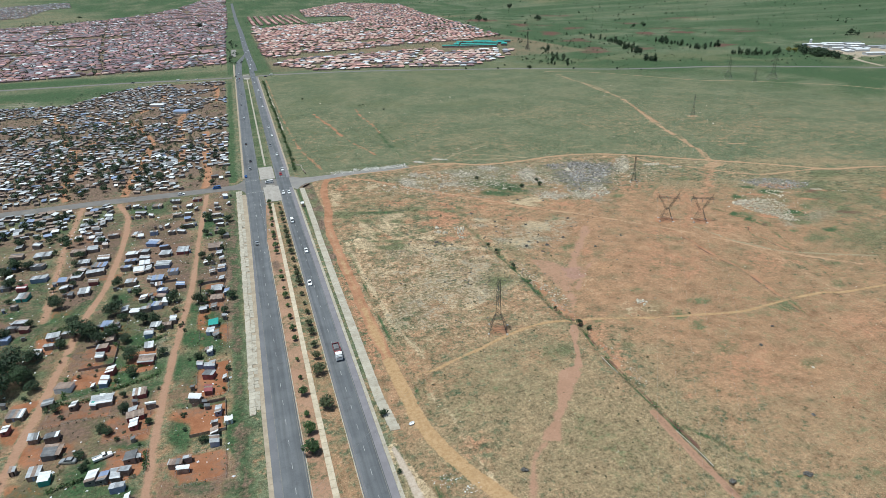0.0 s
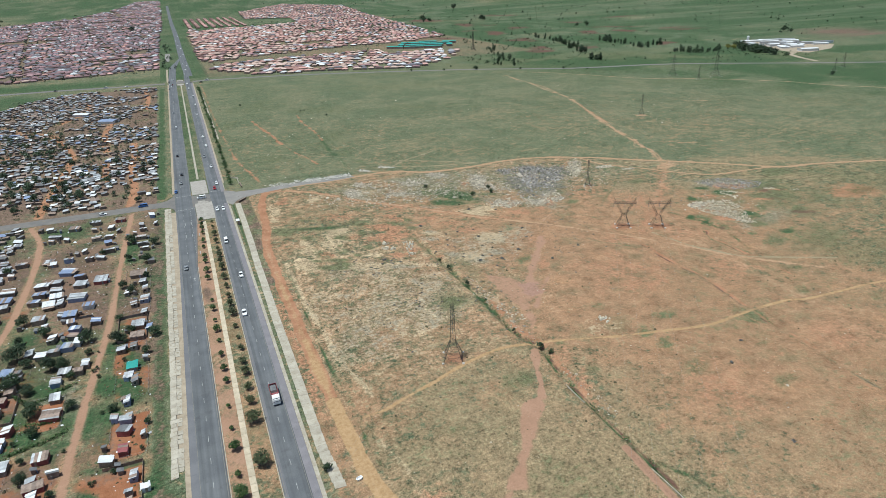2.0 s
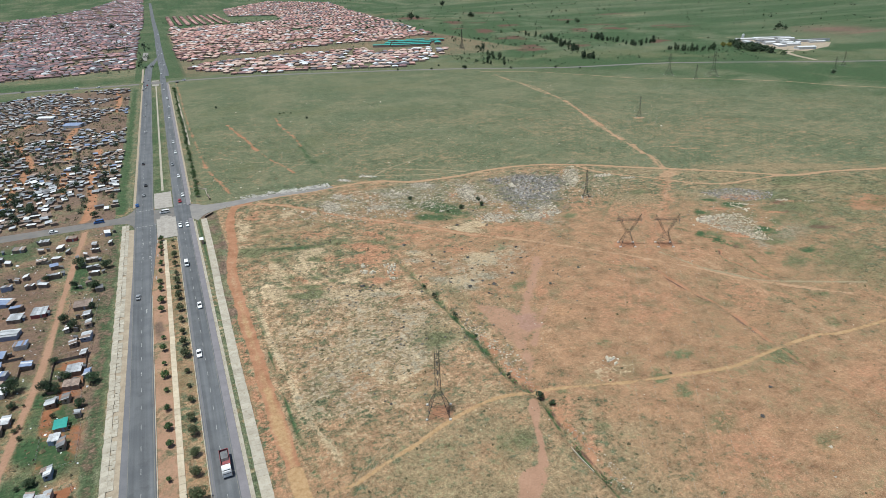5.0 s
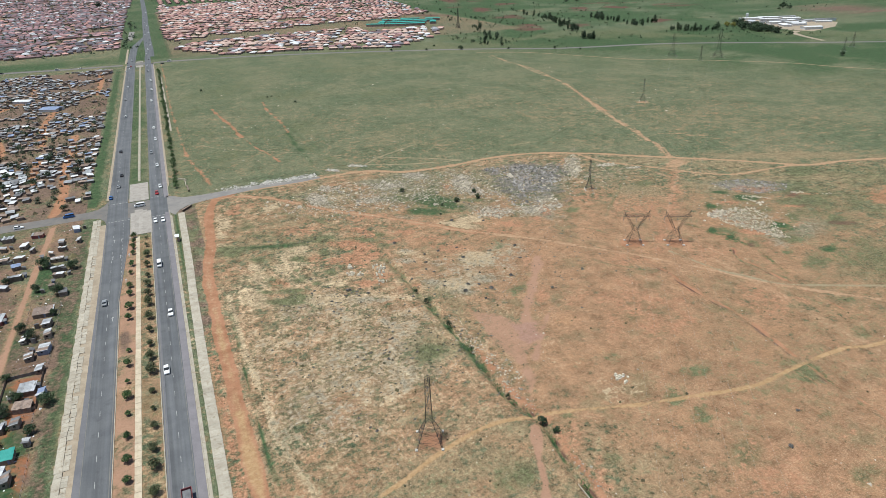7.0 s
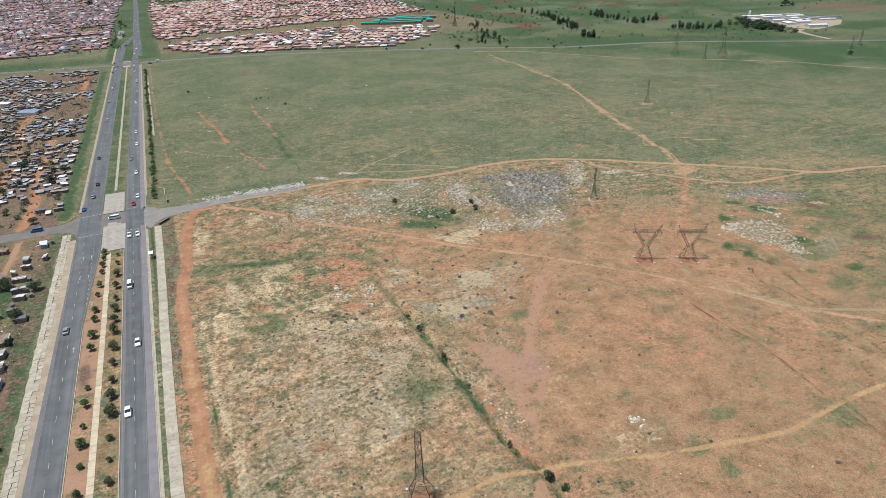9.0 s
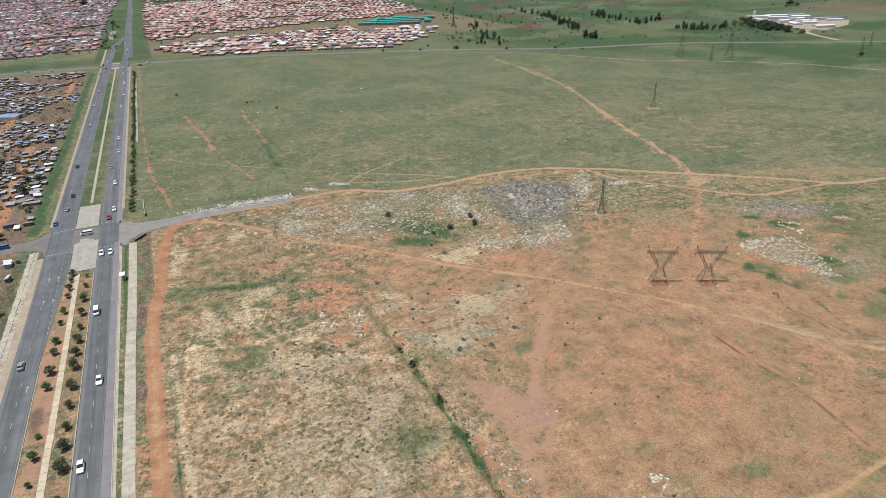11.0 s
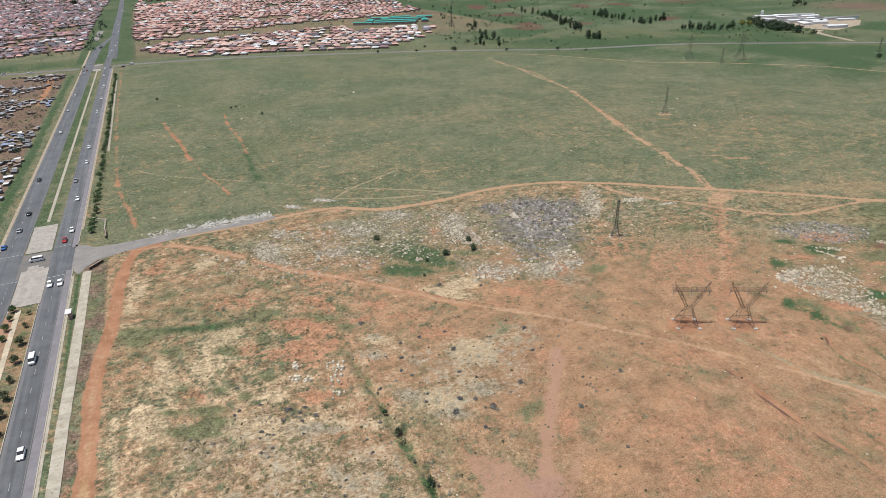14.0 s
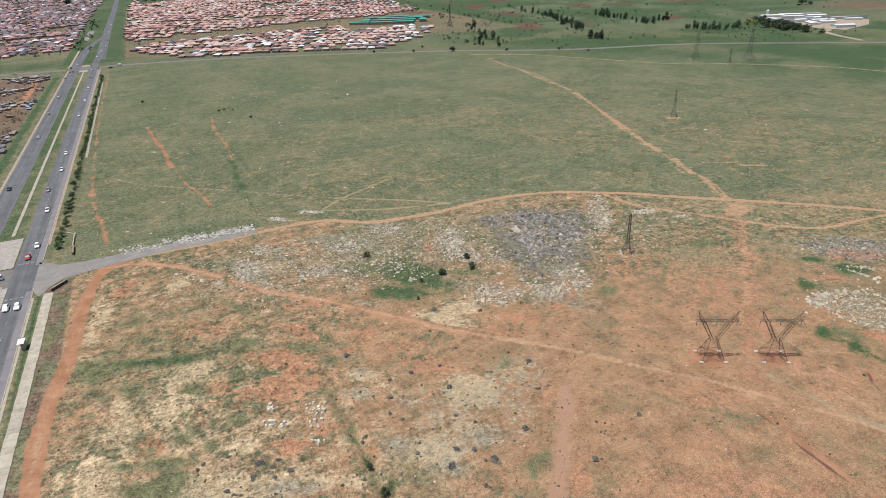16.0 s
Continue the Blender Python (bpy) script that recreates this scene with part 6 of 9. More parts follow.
def sheet_roof(s, r, w, l, z0, z1, mat, over=0.25):
    """Overlapping ribbed roofing sheets that slope along y, each a part of the shack."""
    x, k = -w / 2 - over, (z1 - z0) / l
    while x < w / 2 + over - 0.2:
        pw = min(r.uniform(0.9, 1.7), w / 2 + over - x)
        ya, yb = -l / 2 - over + r.uniform(-0.2, 0.2), l / 2 + over + r.uniform(-0.2, 0.2)
        lift, n = r.uniform(0.03, 0.09), 6
        v = []
        for low in (0, 0.03):
            for y in (ya, yb):
                v += [(x + (pw + 0.03) * i / n, y, z0 + k * (y + l / 2) + lift + (0.035 if i % 2 else 0) - low) for i in range(n + 1)]
        m = n + 1
        f = [(i, i + 1, m + i + 1, m + i) for i in range(n)] + [(2 * m + i + 1, 2 * m + i, 3 * m + i, 3 * m + i + 1) for i in range(n)]
        f += [(i + 1, i, 2 * m + i, 2 * m + i + 1) for i in range(n)] + [(m + i, m + i + 1, 3 * m + i + 1, 3 * m + i) for i in range(n)]
        f += [(0, m, 3 * m, 2 * m), (n + m, n, 2 * m + n, 3 * m + n)]
        other = r.choice([RUST, ZINC, ZINC, GREY, RUST, PALE])
        part("roof_sheet", Geo().add(v, f), other if r.random() < 0.28 else mat, s)
        x += pw


def shack(seed, w, l, roof, wall, label, extra=""):
    r = random.Random(seed)
    s = thing("shack", label, "shack", "settlement shacks") if w > 2 else thing("outhouse", label, "outhouse", "settlement outhouses")
    z0, z1 = r.uniform(1.95, 2.15), r.uniform(2.3, 2.7)
    g = Geo()
    d = r.uniform(-w / 4, w / 4)
    if w > 2:
        wall_run(g, (-w / 2, -l / 2), (d - 0.42, -l / 2), z0, z0)
        wall_run(g, (d + 0.42, -l / 2), (w / 2, -l / 2), z0, z0)
    else:
        d = 0
    wall_run(g, (w / 2, l / 2), (-w / 2, l / 2), z1, z1)
    wall_run(g, (-w / 2 + 0.04, l / 2 - 0.04), (-w / 2 + 0.04, -l / 2 + 0.04), z1, z0)
    wall_run(g, (w / 2 - 0.04, -l / 2 + 0.04), (w / 2 - 0.04, l / 2 - 0.04), z0, z1)
    part("wall", g, wall, s)
    sheet_roof(s, r, w, l, z0, z1, roof)
    part("door", Geo().box((d, -l / 2, 0.95), (0.8, 0.06, 1.9)), r.choice([TIMBER, BLUE, RUST, GREY]), s)
    if w > 2:
        part("window", Geo().box((w / 2 + 0.01, r.uniform(-l / 5, l / 5), 1.3), (0.06, 0.8, 0.6)), GLASS, s)
    if extra == "veranda":
        part("veranda_roof", Geo().hexa([(-w / 2, -l / 2 - 2.0, z0 - 0.28), (w / 2, -l / 2 - 2.0, z0 - 0.28), (w / 2, -l / 2 - 0.3, z0 - 0.06), (-w / 2, -l / 2 - 0.3, z0 - 0.06)], [(-w / 2, -l / 2 - 2.0, z0 - 0.24), (w / 2, -l / 2 - 2.0, z0 - 0.24), (w / 2, -l / 2 - 0.3, z0 - 0.02), (-w / 2, -l / 2 - 0.3, z0 - 0.02)]), RUST, s)
        for x in (-w / 2 + 0.1, w / 2 - 0.1):
            part("post", Geo().beam((x, -l / 2 - 1.9, 0), (x, -l / 2 - 1.9, z0 - 0.27), 0.09), TIMBER, s)
    if extra == "weights":
        k = (z1 - z0) / l
        for _ in range(4):
            x, y = r.uniform(-w / 2.5, w / 2.5), r.uniform(-l / 2.5, l / 2.5)
            part("roof_stone", Geo().box((x, y, z0 + k * (y + l / 2) + 0.2), (0.32, 0.28, 0.22), r.uniform(0, 3), taper=0.7), SLATE, s)
    return s


KINDS = []
for i, (w, l, roof, wall, label, extra) in enumerate([
        (4.2, 4.0, ZINC, WALLS, "small shack of mixed sheets with a silver zinc roof", ""),
        (5.6, 3.4, ZINC, WALLS, "long zinc-roofed shack with stones on its roof", "weights"),
        (3.2, 3.0, ZINC, GREY, "tiny grey shack with a shiny zinc roof", ""),
        (5.4, 4.0, ZINC, WALLS, "large zinc-roofed shack with a rusty veranda", "veranda"),
        (3.6, 3.4, PALE, WALLS, "shack with a bright white sheet roof", ""),
        (4.6, 3.6, PALE, RUST, "rusty-walled shack under a white sheet roof", ""),
        (5.2, 4.2, RUST, WALLS, "shack with a patched rusty sheet roof", "weights"),
        (3.4, 3.0, RUST, GREY, "small shack with a brown rusty roof", ""),
        (4.6, 4.4, GREY, WALLS, "shack with a dull dark grey roof", ""),
        (3.0, 3.2, GREY, RUST, "small shack of dark grey sheets", "weights"),
        (4.4, 3.4, BLUE, WALLS, "shack with a faded blue sheet roof", ""),
        (1.5, 1.5, GREY, WALLS, "narrow outhouse of grey sheets in a yard", "")]):
    KINDS.append(shack(200 + i, w, l, roof, wall, label, extra))
MIX = [0, 0, 0, 1, 1, 2, 2, 3, 4, 4, 5, 5, 6, 6, 7, 7, 8, 9, 10, 0, 1, 3]
first_use = set()
taken = []


def put_shack(x, y, r, kind=None, turn=None):
    """A copy of one kind of shack, roughly squared to the street."""
    k = r.choice(MIX) if kind is None else kind
    a = (turn if turn is not None else r.choice([0, 90, 180, 270]) + r.gauss(0, 7))
    s = r.uniform(0.66, 0.88)
    m = pose(x, y, 0, 0, 0, a) @ Matrix.Diagonal((s, s * r.uniform(0.92, 1.08), r.uniform(0.55, 0.72), 1))
    if k in first_use:
        copy_thing(KINDS[k], m).matrix_basis = m
    else:
        KINDS[k].matrix_basis = m
        first_use.add(k)
    taken.append((x, y))


rs = random.Random(11)
HOMES_A = [(-80, 189, 4.0, 4.2, "GW"), (-72, 185, 2.5, 3.6, "PW"), (-77, 197, 6.5, 5.3, "RP"), (-65, 196, 3.1, 6.5, "PB"), (-64, 202, 3.5, 4.8, "PM"), (-88, 186, 6.4, 4.8, "RW"), (-89, 179, 2.4, 3.9, "PM"), (-80, 172, 3.4, 3.1, "ZW"), (-75, 171, 4.7, 4.2, "GW"), (-74, 164, 4.3, 6.4, "GG"), (-82, 159, 1.9, 2.3, "PW"), (-76, 156, 4.0, 4.6, "ZR"), (-73, 153, 3.3, 4.8, "PT"), (-61, 149, 3.4, 5.5, "PG"), (-58, 148, 3.1, 4.3, "BG"), (-55, 148, 3.0, 5.1, "ZW"), (-53, 149, 3.7, 3.1, "ZW"), (-54, 143, 4.6, 2.9, "ZB"), (-52, 154, 4.1, 4.5, "GW"), (-50, 153, 1.6, 1.8, "ZW"), (-51, 138, 1.4, 2.7, "PW"), (-54, 176, 3.1, 2.5, "ZM"), (-53, 173, 6.3, 3.2, "RM"), (-53, 169, 2.8, 4.7, "PM")]
HOMES_B = [(-64, 185, 8.3, 6.0, "ZW"), (-66, 183, 1.8, 2.6, "TW"), (-53, 185, 5.2, 4.8, "RM"), (-49, 177, 3.6, 1.7, "GW"), (-40, 147, 4.7, 3.0, "RW"), (-37, 148, 2.6, 2.1, "TG"), (-38, 144, 4.0, 1.7, "PR"), (-29, 167, 2.4, 4.2, "ZB"), (-30, 161, 2.3, 2.3, "ZW"), (-30, 157, 2.7, 3.4, "RW"), (-30, 153, 3.2, 4.1, "ZB"), (-26, 161, 2.8, 1.4, "PP"), (-36, 176, 4.4, 3.4, "PR"), (-32, 179, 3.0, 4.7, "MM"), (-32, 188, 4.6, 4.4, "GM"), (-32, 193, 4.3, 2.7, "ZB"), (-27, 184, 1.5, 2.5, "ZW"), (-37, 182, 1.5, 1.8, "GW"), (-64, 187, 1.4, 1.6, "PW"), (-68, 194, 1.5, 2.2, "PW")]
HOMES_C = [(-91, 223, 3.7, 5.6, "PW"), (-88, 227, 3.8, 2.5, "RW"), (-88, 234, 5.7, 4.0, "ZW"), (-83, 234, 5.3, 3.5, "ZR"), (-105, 238, 4.0, 5.3, "BB"), (-103, 250, 6.8, 3.9, "ZR"), (-105, 246, 4.5, 3.7, "GW"), (-100, 244, 4.1, 3.3, "RM"), (-108, 275, 5.5, 6.7, "GT"), (-109, 266, 2.9, 3.2, "GW"), (-111, 285, 4.6, 5.5, "MM"), (-118, 288, 4.7, 4.9, "GW"), (-106, 293, 8.4, 6.3, "ZB"), (-123, 325, 7.0, 6.1, "RW"), (-111, 322, 9.8, 6.7, "ZW"), (-117, 337, 4.2, 5.7, "PW"), (-125, 338, 4.1, 7.5, "ZW"), (-110, 308, 7.2, 5.5, "GG"), (-121, 309, 5.5, 5.5, "BW"), (-119, 298, 3.1, 4.6, "PW")]
HOMES_D = [(-95, 286, 5.3, 4.8, "BW"), (-90, 289, 5.3, 6.8, "ZW"), (-93, 278, 4.1, 4.6, "PW"), (-84, 271, 5.5, 6.7, "ZW"), (-89, 270, 2.1, 4.4, "GW"), (-82, 280, 4.7, 4.1, "RM"), (-95, 320, 9.2, 6.6, "RW"), (-89, 322, 5.8, 7.5, "ZW"), (-87, 331, 7.8, 4.7, "ZW"), (-84, 325, 2.9, 4.6, "PR"), (-90, 305, 6.6, 5.5, "ZW"), (-82, 307, 6.7, 7.0, "PW"), (-82, 298, 7.7, 5.3, "BW"), (-83, 291, 9.7, 5.7, "ZW"), (-89, 296, 3.8, 5.9, "RW"), (-69, 307, 7.3, 6.2, "PW"), (-64, 308, 5.7, 6.4, "ZW"), (-61, 319, 6.5, 7.5, "BB"), (-54, 302, 6.2, 6.2, "ZW"), (-55, 311, 5.8, 4.3, "BW")]
HOMES_E = [(-63, 300, 5.6, 4.8, "ZW"), (-69, 298, 6.0, 5.4, "BW"), (-62, 293, 6.6, 5.8, "PW"), (-54, 289, 8.2, 7.0, "ZB"), (-70, 291, 5.5, 5.0, "BW"), (-64, 286, 5.9, 5.6, "PW"), (-60, 286, 3.1, 6.8, "ZW"), (-49, 279, 5.3, 5.3, "BZ"), (-55, 273, 6.2, 5.7, "BW"), (-58, 274, 3.1, 4.6, "ZW"), (-54, 266, 3.5, 3.3, "BW"), (-66, 274, 5.6, 6.9, "ZW"), (-63, 266, 3.0, 4.3, "PR"), (-52, 260, 4.9, 4.7, "BB"), (-59, 255, 3.5, 5.6, "PW"), (-45, 263, 4.1, 4.4, "BW"), (-53, 247, 5.2, 5.9, "BB"), (-50, 249, 2.8, 5.4, "PP"), (-52, 254, 3.9, 3.6, "RW"), (-57, 245, 4.6, 3.9, "ZW")]
HOMES_F = [(-65, 247, 3.1, 5.8, "ZW"), (-61, 244, 4.2, 4.7, "PW"), (-70, 236, 4.9, 4.9, "BM"), (-67, 235, 3.6, 4.0, "GW"), (-68, 230, 3.5, 4.7, "ZW"), (-67, 224, 3.4, 4.9, "RR"), (-69, 219, 4.6, 5.1, "RM"), (-69, 213, 3.3, 4.8, "ZW"), (-52, 229, 4.8, 4.2, "ZW"), (-48, 228, 4.0, 4.2, "RW"), (-46, 232, 2.7, 5.8, "ZW"), (-54, 224, 3.9, 5.3, "ZB"), (-53, 214, 3.7, 4.6, "ZW"), (-53, 205, 6.8, 6.5, "RM"), (-46, 303, 6.9, 7.5, "ZM"), (-31, 302, 8.6, 6.3, "RW"), (-29, 293, 3.4, 4.6, "ZW"), (-28, 285, 2.7, 5.1, "ZW"), (-28, 275, 4.2, 6.0, "ZB"), (-32, 272, 3.2, 4.7, "RW")]
HOMES_G = [(-30, 253, 5.9, 6.3, "ZR"), (-28, 263, 2.5, 4.4, "ZW"), (-26, 249, 2.5, 4.6, "BB"), (-30, 244, 6.2, 4.3, "RW"), (-31, 237, 2.8, 4.1, "GW"), (-35, 236, 3.8, 3.7, "ZW"), (-31, 223, 4.4, 5.1, "TW"), (-32, 217, 3.5, 3.6, "ZB"), (-30, 214, 2.6, 5.2, "GW"), (-32, 203, 2.4, 4.7, "ZB"), (-35, 195, 2.3, 3.3, "ZB"), (-31, 194, 2.3, 3.3, "ZG"), (-35, 284, 2.2, 4.4, "PW"), (-33, 204, 1.6, 2.1, "RW"), (-27, 227, 1.8, 2.6, "ZW")]
HOMES_H = [(-54, 384, 5.6, 6.5, "ZW"), (-42, 383, 6.2, 4.2, "RM"), (-54, 372, 2.7, 3.9, "ZW"), (-64, 379, 6.8, 4.9, "RW"), (-76, 383, 4.1, 4.9, "PW"), (-72, 370, 7.4, 3.8, "ZW"), (-66, 363, 2.6, 4.5, "PW"), (-46, 372, 3.5, 5.6, "PW"), (-52, 358, 5.7, 3.6, "RW"), (-46, 358, 4.5, 5.1, "PR"), (-46, 349, 4.3, 3.4, "BW"), (-31, 369, 2.7, 5.6, "ZW"), (-26, 383, 3.4, 6.5, "PB"), (-30, 361, 4.0, 3.1, "PW"), (-31, 350, 6.5, 3.6, "RW"), (-30, 340, 6.3, 3.4, "ZW"), (-29, 333, 5.0, 3.2, "PR"), (-26, 316, 3.5, 5.3, "GW"), (-30, 323, 3.6, 3.1, "RW")]
HOMES_I = [(-56, 342, 2.5, 4.0, "PW"), (-59, 340, 1.9, 3.4, "ZW"), (-62, 334, 4.8, 4.5, "ZB"), (-53, 331, 4.1, 4.4, "PW"), (-48, 330, 4.8, 3.1, "ZW"), (-45, 338, 6.2, 4.0, "ZW"), (-80.5, 384, 2.7, 4.1, "GW"), (-73, 364, 3.1, 3.7, "RW"), (-42, 365, 2.1, 3.9, "ZW"), (-34, 345, 2.0, 3.5, "GW"), (-24, 368, 2.0, 4.0, "ZW"), (-34, 357, 1.8, 3.0, "PW")]
SHEETS = {"Z": (ZINC, "silver zinc"), "P": (PALE, "white sheet"), "R": (RUST, "patched rusty"), "G": (GREY, "dark grey"), "B": (BLUE, "faded blue"), "T": (TEAL, "teal painted"), "M": (MAROON, "maroon painted")}
CLADS = {"W": (WALLS, "mixed sheet"), "P": (PALE, "white"), "R": (RUST, "rusty"), "G": (GREY, "grey"), "B": (BLUE, "blue"), "T": (TEAL, "teal"), "M": (MAROON, "maroon"), "Z": (ZINC, "zinc")}
for n, (x, y, w, l, look_of) in enumerate(HOMES_A + HOMES_B + HOMES_C + HOMES_D + HOMES_E + HOMES_F + HOMES_G + HOMES_H + HOMES_I):
    (roof, roof_word), (wall, wall_word) = SHEETS[look_of[0]], CLADS[look_of[1]]
    deep = l > w * 1.25 or n % 3 == 0
    size = (l, w) if deep else (w, l)
    word = "tiny" if w * l < 6 else "small" if w * l < 14 else "large"
    extra = "weights" if look_of[0] == "R" and n % 2 else "veranda" if w * l > 24 and n % 4 == 1 else ""
    home = shack(600 + n, *size, roof, wall, "%s shack with %s walls and a %s roof" % (word, wall_word, roof_word), extra)
    home.matrix_basis = pose(x, y, 0, 0, 0, rs.choice([0, 180]) + (90 if deep else 0) + rs.gauss(-4, 5)) @ Matrix.Diagonal((0.74, 0.74, 0.8, 1))
    taken.append((x, y))
for home_x, home_y in [p for p in taken if p[1] > 225 and p[0] > -110][::2]:
    put_shack(home_x + rs.choice([-1, 1]) * rs.uniform(2.4, 3.6), home_y + rs.uniform(-2.5, 2.5), rs, 11)
for _ in range(30):
    x, y = rs.uniform(-100, -27), rs.uniform(135, 390)
    if min(abs(x - np.interp(y, [138, 199, 266, 392], [-47.5, -45, -40.3, -37])), abs(x - np.interp(y, [150, 209, 274, 364], [-84.5, -81.7, -76.6, -78.5]))) > 5:
        put_shack(x, y, rs, 11)


def street_a(y):
    return np.interp(y, [138, 199, 266, 392], [-47.5, -45, -40.3, -37])


def street_b(y):
    return np.interp(y, [150, 209, 245, 274, 320, 364, 394], [-84.5, -81.7, -80.2, -76.6, -75.8, -78.5, -87])


def street_c(y):
    return np.interp(y, [250, 309, 331, 396], [-95, -101.3, -103.3, -107])


spare = []
for _ in range(5000):
    if len(taken) + len(spare) >= 520:
        break
    x, y = rs.uniform(-160, -25.5), rs.uniform(120, 393)
    dense = 1.0 if y > 258 else 0.15
    if rs.random() > dense or abs(x - street_a(y)) < 4.6 or abs(x - street_b(y)) < 5 or (y > 250 and abs(x - street_c(y)) < 4.2):
        continue
    if y < 311 - 0.41 * (x + 26):
        continue
    if x > -88 and (y > 338 or x > -66):
        continue
    if any((x - a) ** 2 + (y - b) ** 2 < 13.5 for a, b in taken + spare):
        continue
    if x < -112 or y > 372 or len(taken) >= 300:
        spare.append((x, y))
        continue
    put_shack(x, y, rs)


def hedge(points, seed, label="rank green hedge along a yard", thick=26):
    """A low uneven hedge of leaves along a line."""
    r = np.random.RandomState(seed)
    g = Geo()
    for a, b in zip(points, points[1:]):
        n = int(math.hypot(b[0] - a[0], b[1] - a[1]) * thick)
        for _ in range(n):
            k = r.uniform()
            c = Vector((a[0] + (b[0] - a[0]) * k + r.normal() * 0.35, a[1] + (b[1] - a[1]) * k + r.normal() * 0.35, abs(r.normal(0.5, 0.35))))
            u = Vector(r.normal(size=3)).normalized() * 0.22
            v = u.orthogonal().normalized() * 0.18
            g.add([c - u, c - v, c + u, c + v], [(0, 1, 2, 3)])
    h = thing("hedge", label, "hedge", "yard hedges")
    part("leaves", g, LEAF, h)


for i, row in enumerate((((-80, 190), (-74, 187.5), (-68, 187.6), (-62, 189.5)), ((-62, 191), (-52, 194), (-48, 196.5)), ((-60, 214), (-53, 219), (-48, 222)), ((-66, 222), (-60, 214)), ((-76, 191), (-78, 197), (-77.6, 203)), ((-48, 148), (-48.6, 156)), ((-72, 148), (-62, 150.5)), ((-90, 238), (-84, 243)), ((-60, 204), (-55, 202.6), (-50, 203)))):
    hedge(row, 900 + i)


def yard_fence(x0, x1, y0, y1, solid, seed):
    """Uneven posts with rails round a yard, open on the street side."""
    r = random.Random(seed)
    f = thing("yard_fence", "patched sheet fence round a swept yard" if solid else "rough post and wire fence round a yard", "fence", "yard fences", pose(x0, y0, 0))
    w, l = x1 - x0, y1 - y0
    runs = [((0, 0), (w, 0)), ((w, 0), (w, l)), ((w, l), (0, l))]
    if r.random() < 0.5:
        runs.append(((0, l), (0, l * 0.3)))
    for a, b in runs:
        n = max(2, int(math.hypot(b[0] - a[0], b[1] - a[1]) / 2.2))
        for k in range(n):
            p = (a[0] + (b[0] - a[0]) * k / n, a[1] + (b[1] - a[1]) * k / n)
            part("post", Geo().beam((*p, 0), (p[0] + r.uniform(-0.06, 0.06), p[1] + r.uniform(-0.06, 0.06), r.uniform(0.9, 1.3)), 0.07), TIMBER, f)
        if solid:
            g = Geo()
            wall_run(g, a, b, r.uniform(0.9, 1.2), r.uniform(0.9, 1.2), 0.04)
            part("sheet_panel", g, r.choice([RUST, GREY, RUST]), f)
        else:
            for z in (0.5, 1.0):
                part("rail", Geo().beam((*a, z), (*b, z), 0.025), WIRE, f)


for i, (x0, x1, y0, y1) in enumerate(((-36, -26, 176, 196), (-36, -26, 205, 222), (-37, -27, 158, 173), (-40, -27, 138, 150), (-62, -49, 164, 176), (-79, -61, 177, 189), (-76, -61, 192, 205), (-75, -64, 207, 222), (-60, -48, 146, 158), (-60, -50, 199, 214), (-94, -86, 222, 236), (-37, -27, 226, 240), (-37, -27, 243, 262), (-36, -26, 266, 282), (-36, -26, 286, 308), (-60, -48, 216, 229), (-72, -63, 224, 239), (-58, -47, 256, 270))):
    yard_fence(x0, x1, y0, y1, i % 5 == 2, 400 + i)

# the crowded quarter north of the side road
g_wall, g_roof = Geo(), [Geo() for _ in range(5)]
spots, cells = [], {}


def crowd_free(x, y, gap):
    i, j = int(x // 6), int(y // 6)
    for a in (-1, 0, 1):
        for b in (-1, 0, 1):
            for p, q in cells.get((i + a, j + b), ()):
                if (p - x) ** 2 + (q - y) ** 2 < gap * gap:
                    return False
    cells.setdefault((i, j), []).append((x, y))
    return True


NORTH_LANES = [bend(p, 4) for p in LANES]
for _ in range(24000):
    y = rs.uniform(412, 900)
    x = rs.uniform(-300, -24)
    if y > np.interp(x, [-330, -185, -165, -120, -24], [800, 785, 850, 900, 895]) or x < -150 - 0.32 * (y - 410) - 20:
        continue
    if min(np.min(np.hypot(l[:, 0] - x, l[:, 1] - y)) for l in NORTH_LANES) < 4.6 or not crowd_free(x, y, 3.5 + 2.2 * rs.random() ** 2):
        continue
    if fractal(np.array([x]), np.array([y]), 34, 61, 3)[0] > 0.63 or min(math.hypot(x + 93, y - 738), math.hypot(x + 66, y - 688)) < 11.5:
        continue
    spots.append((x, y))
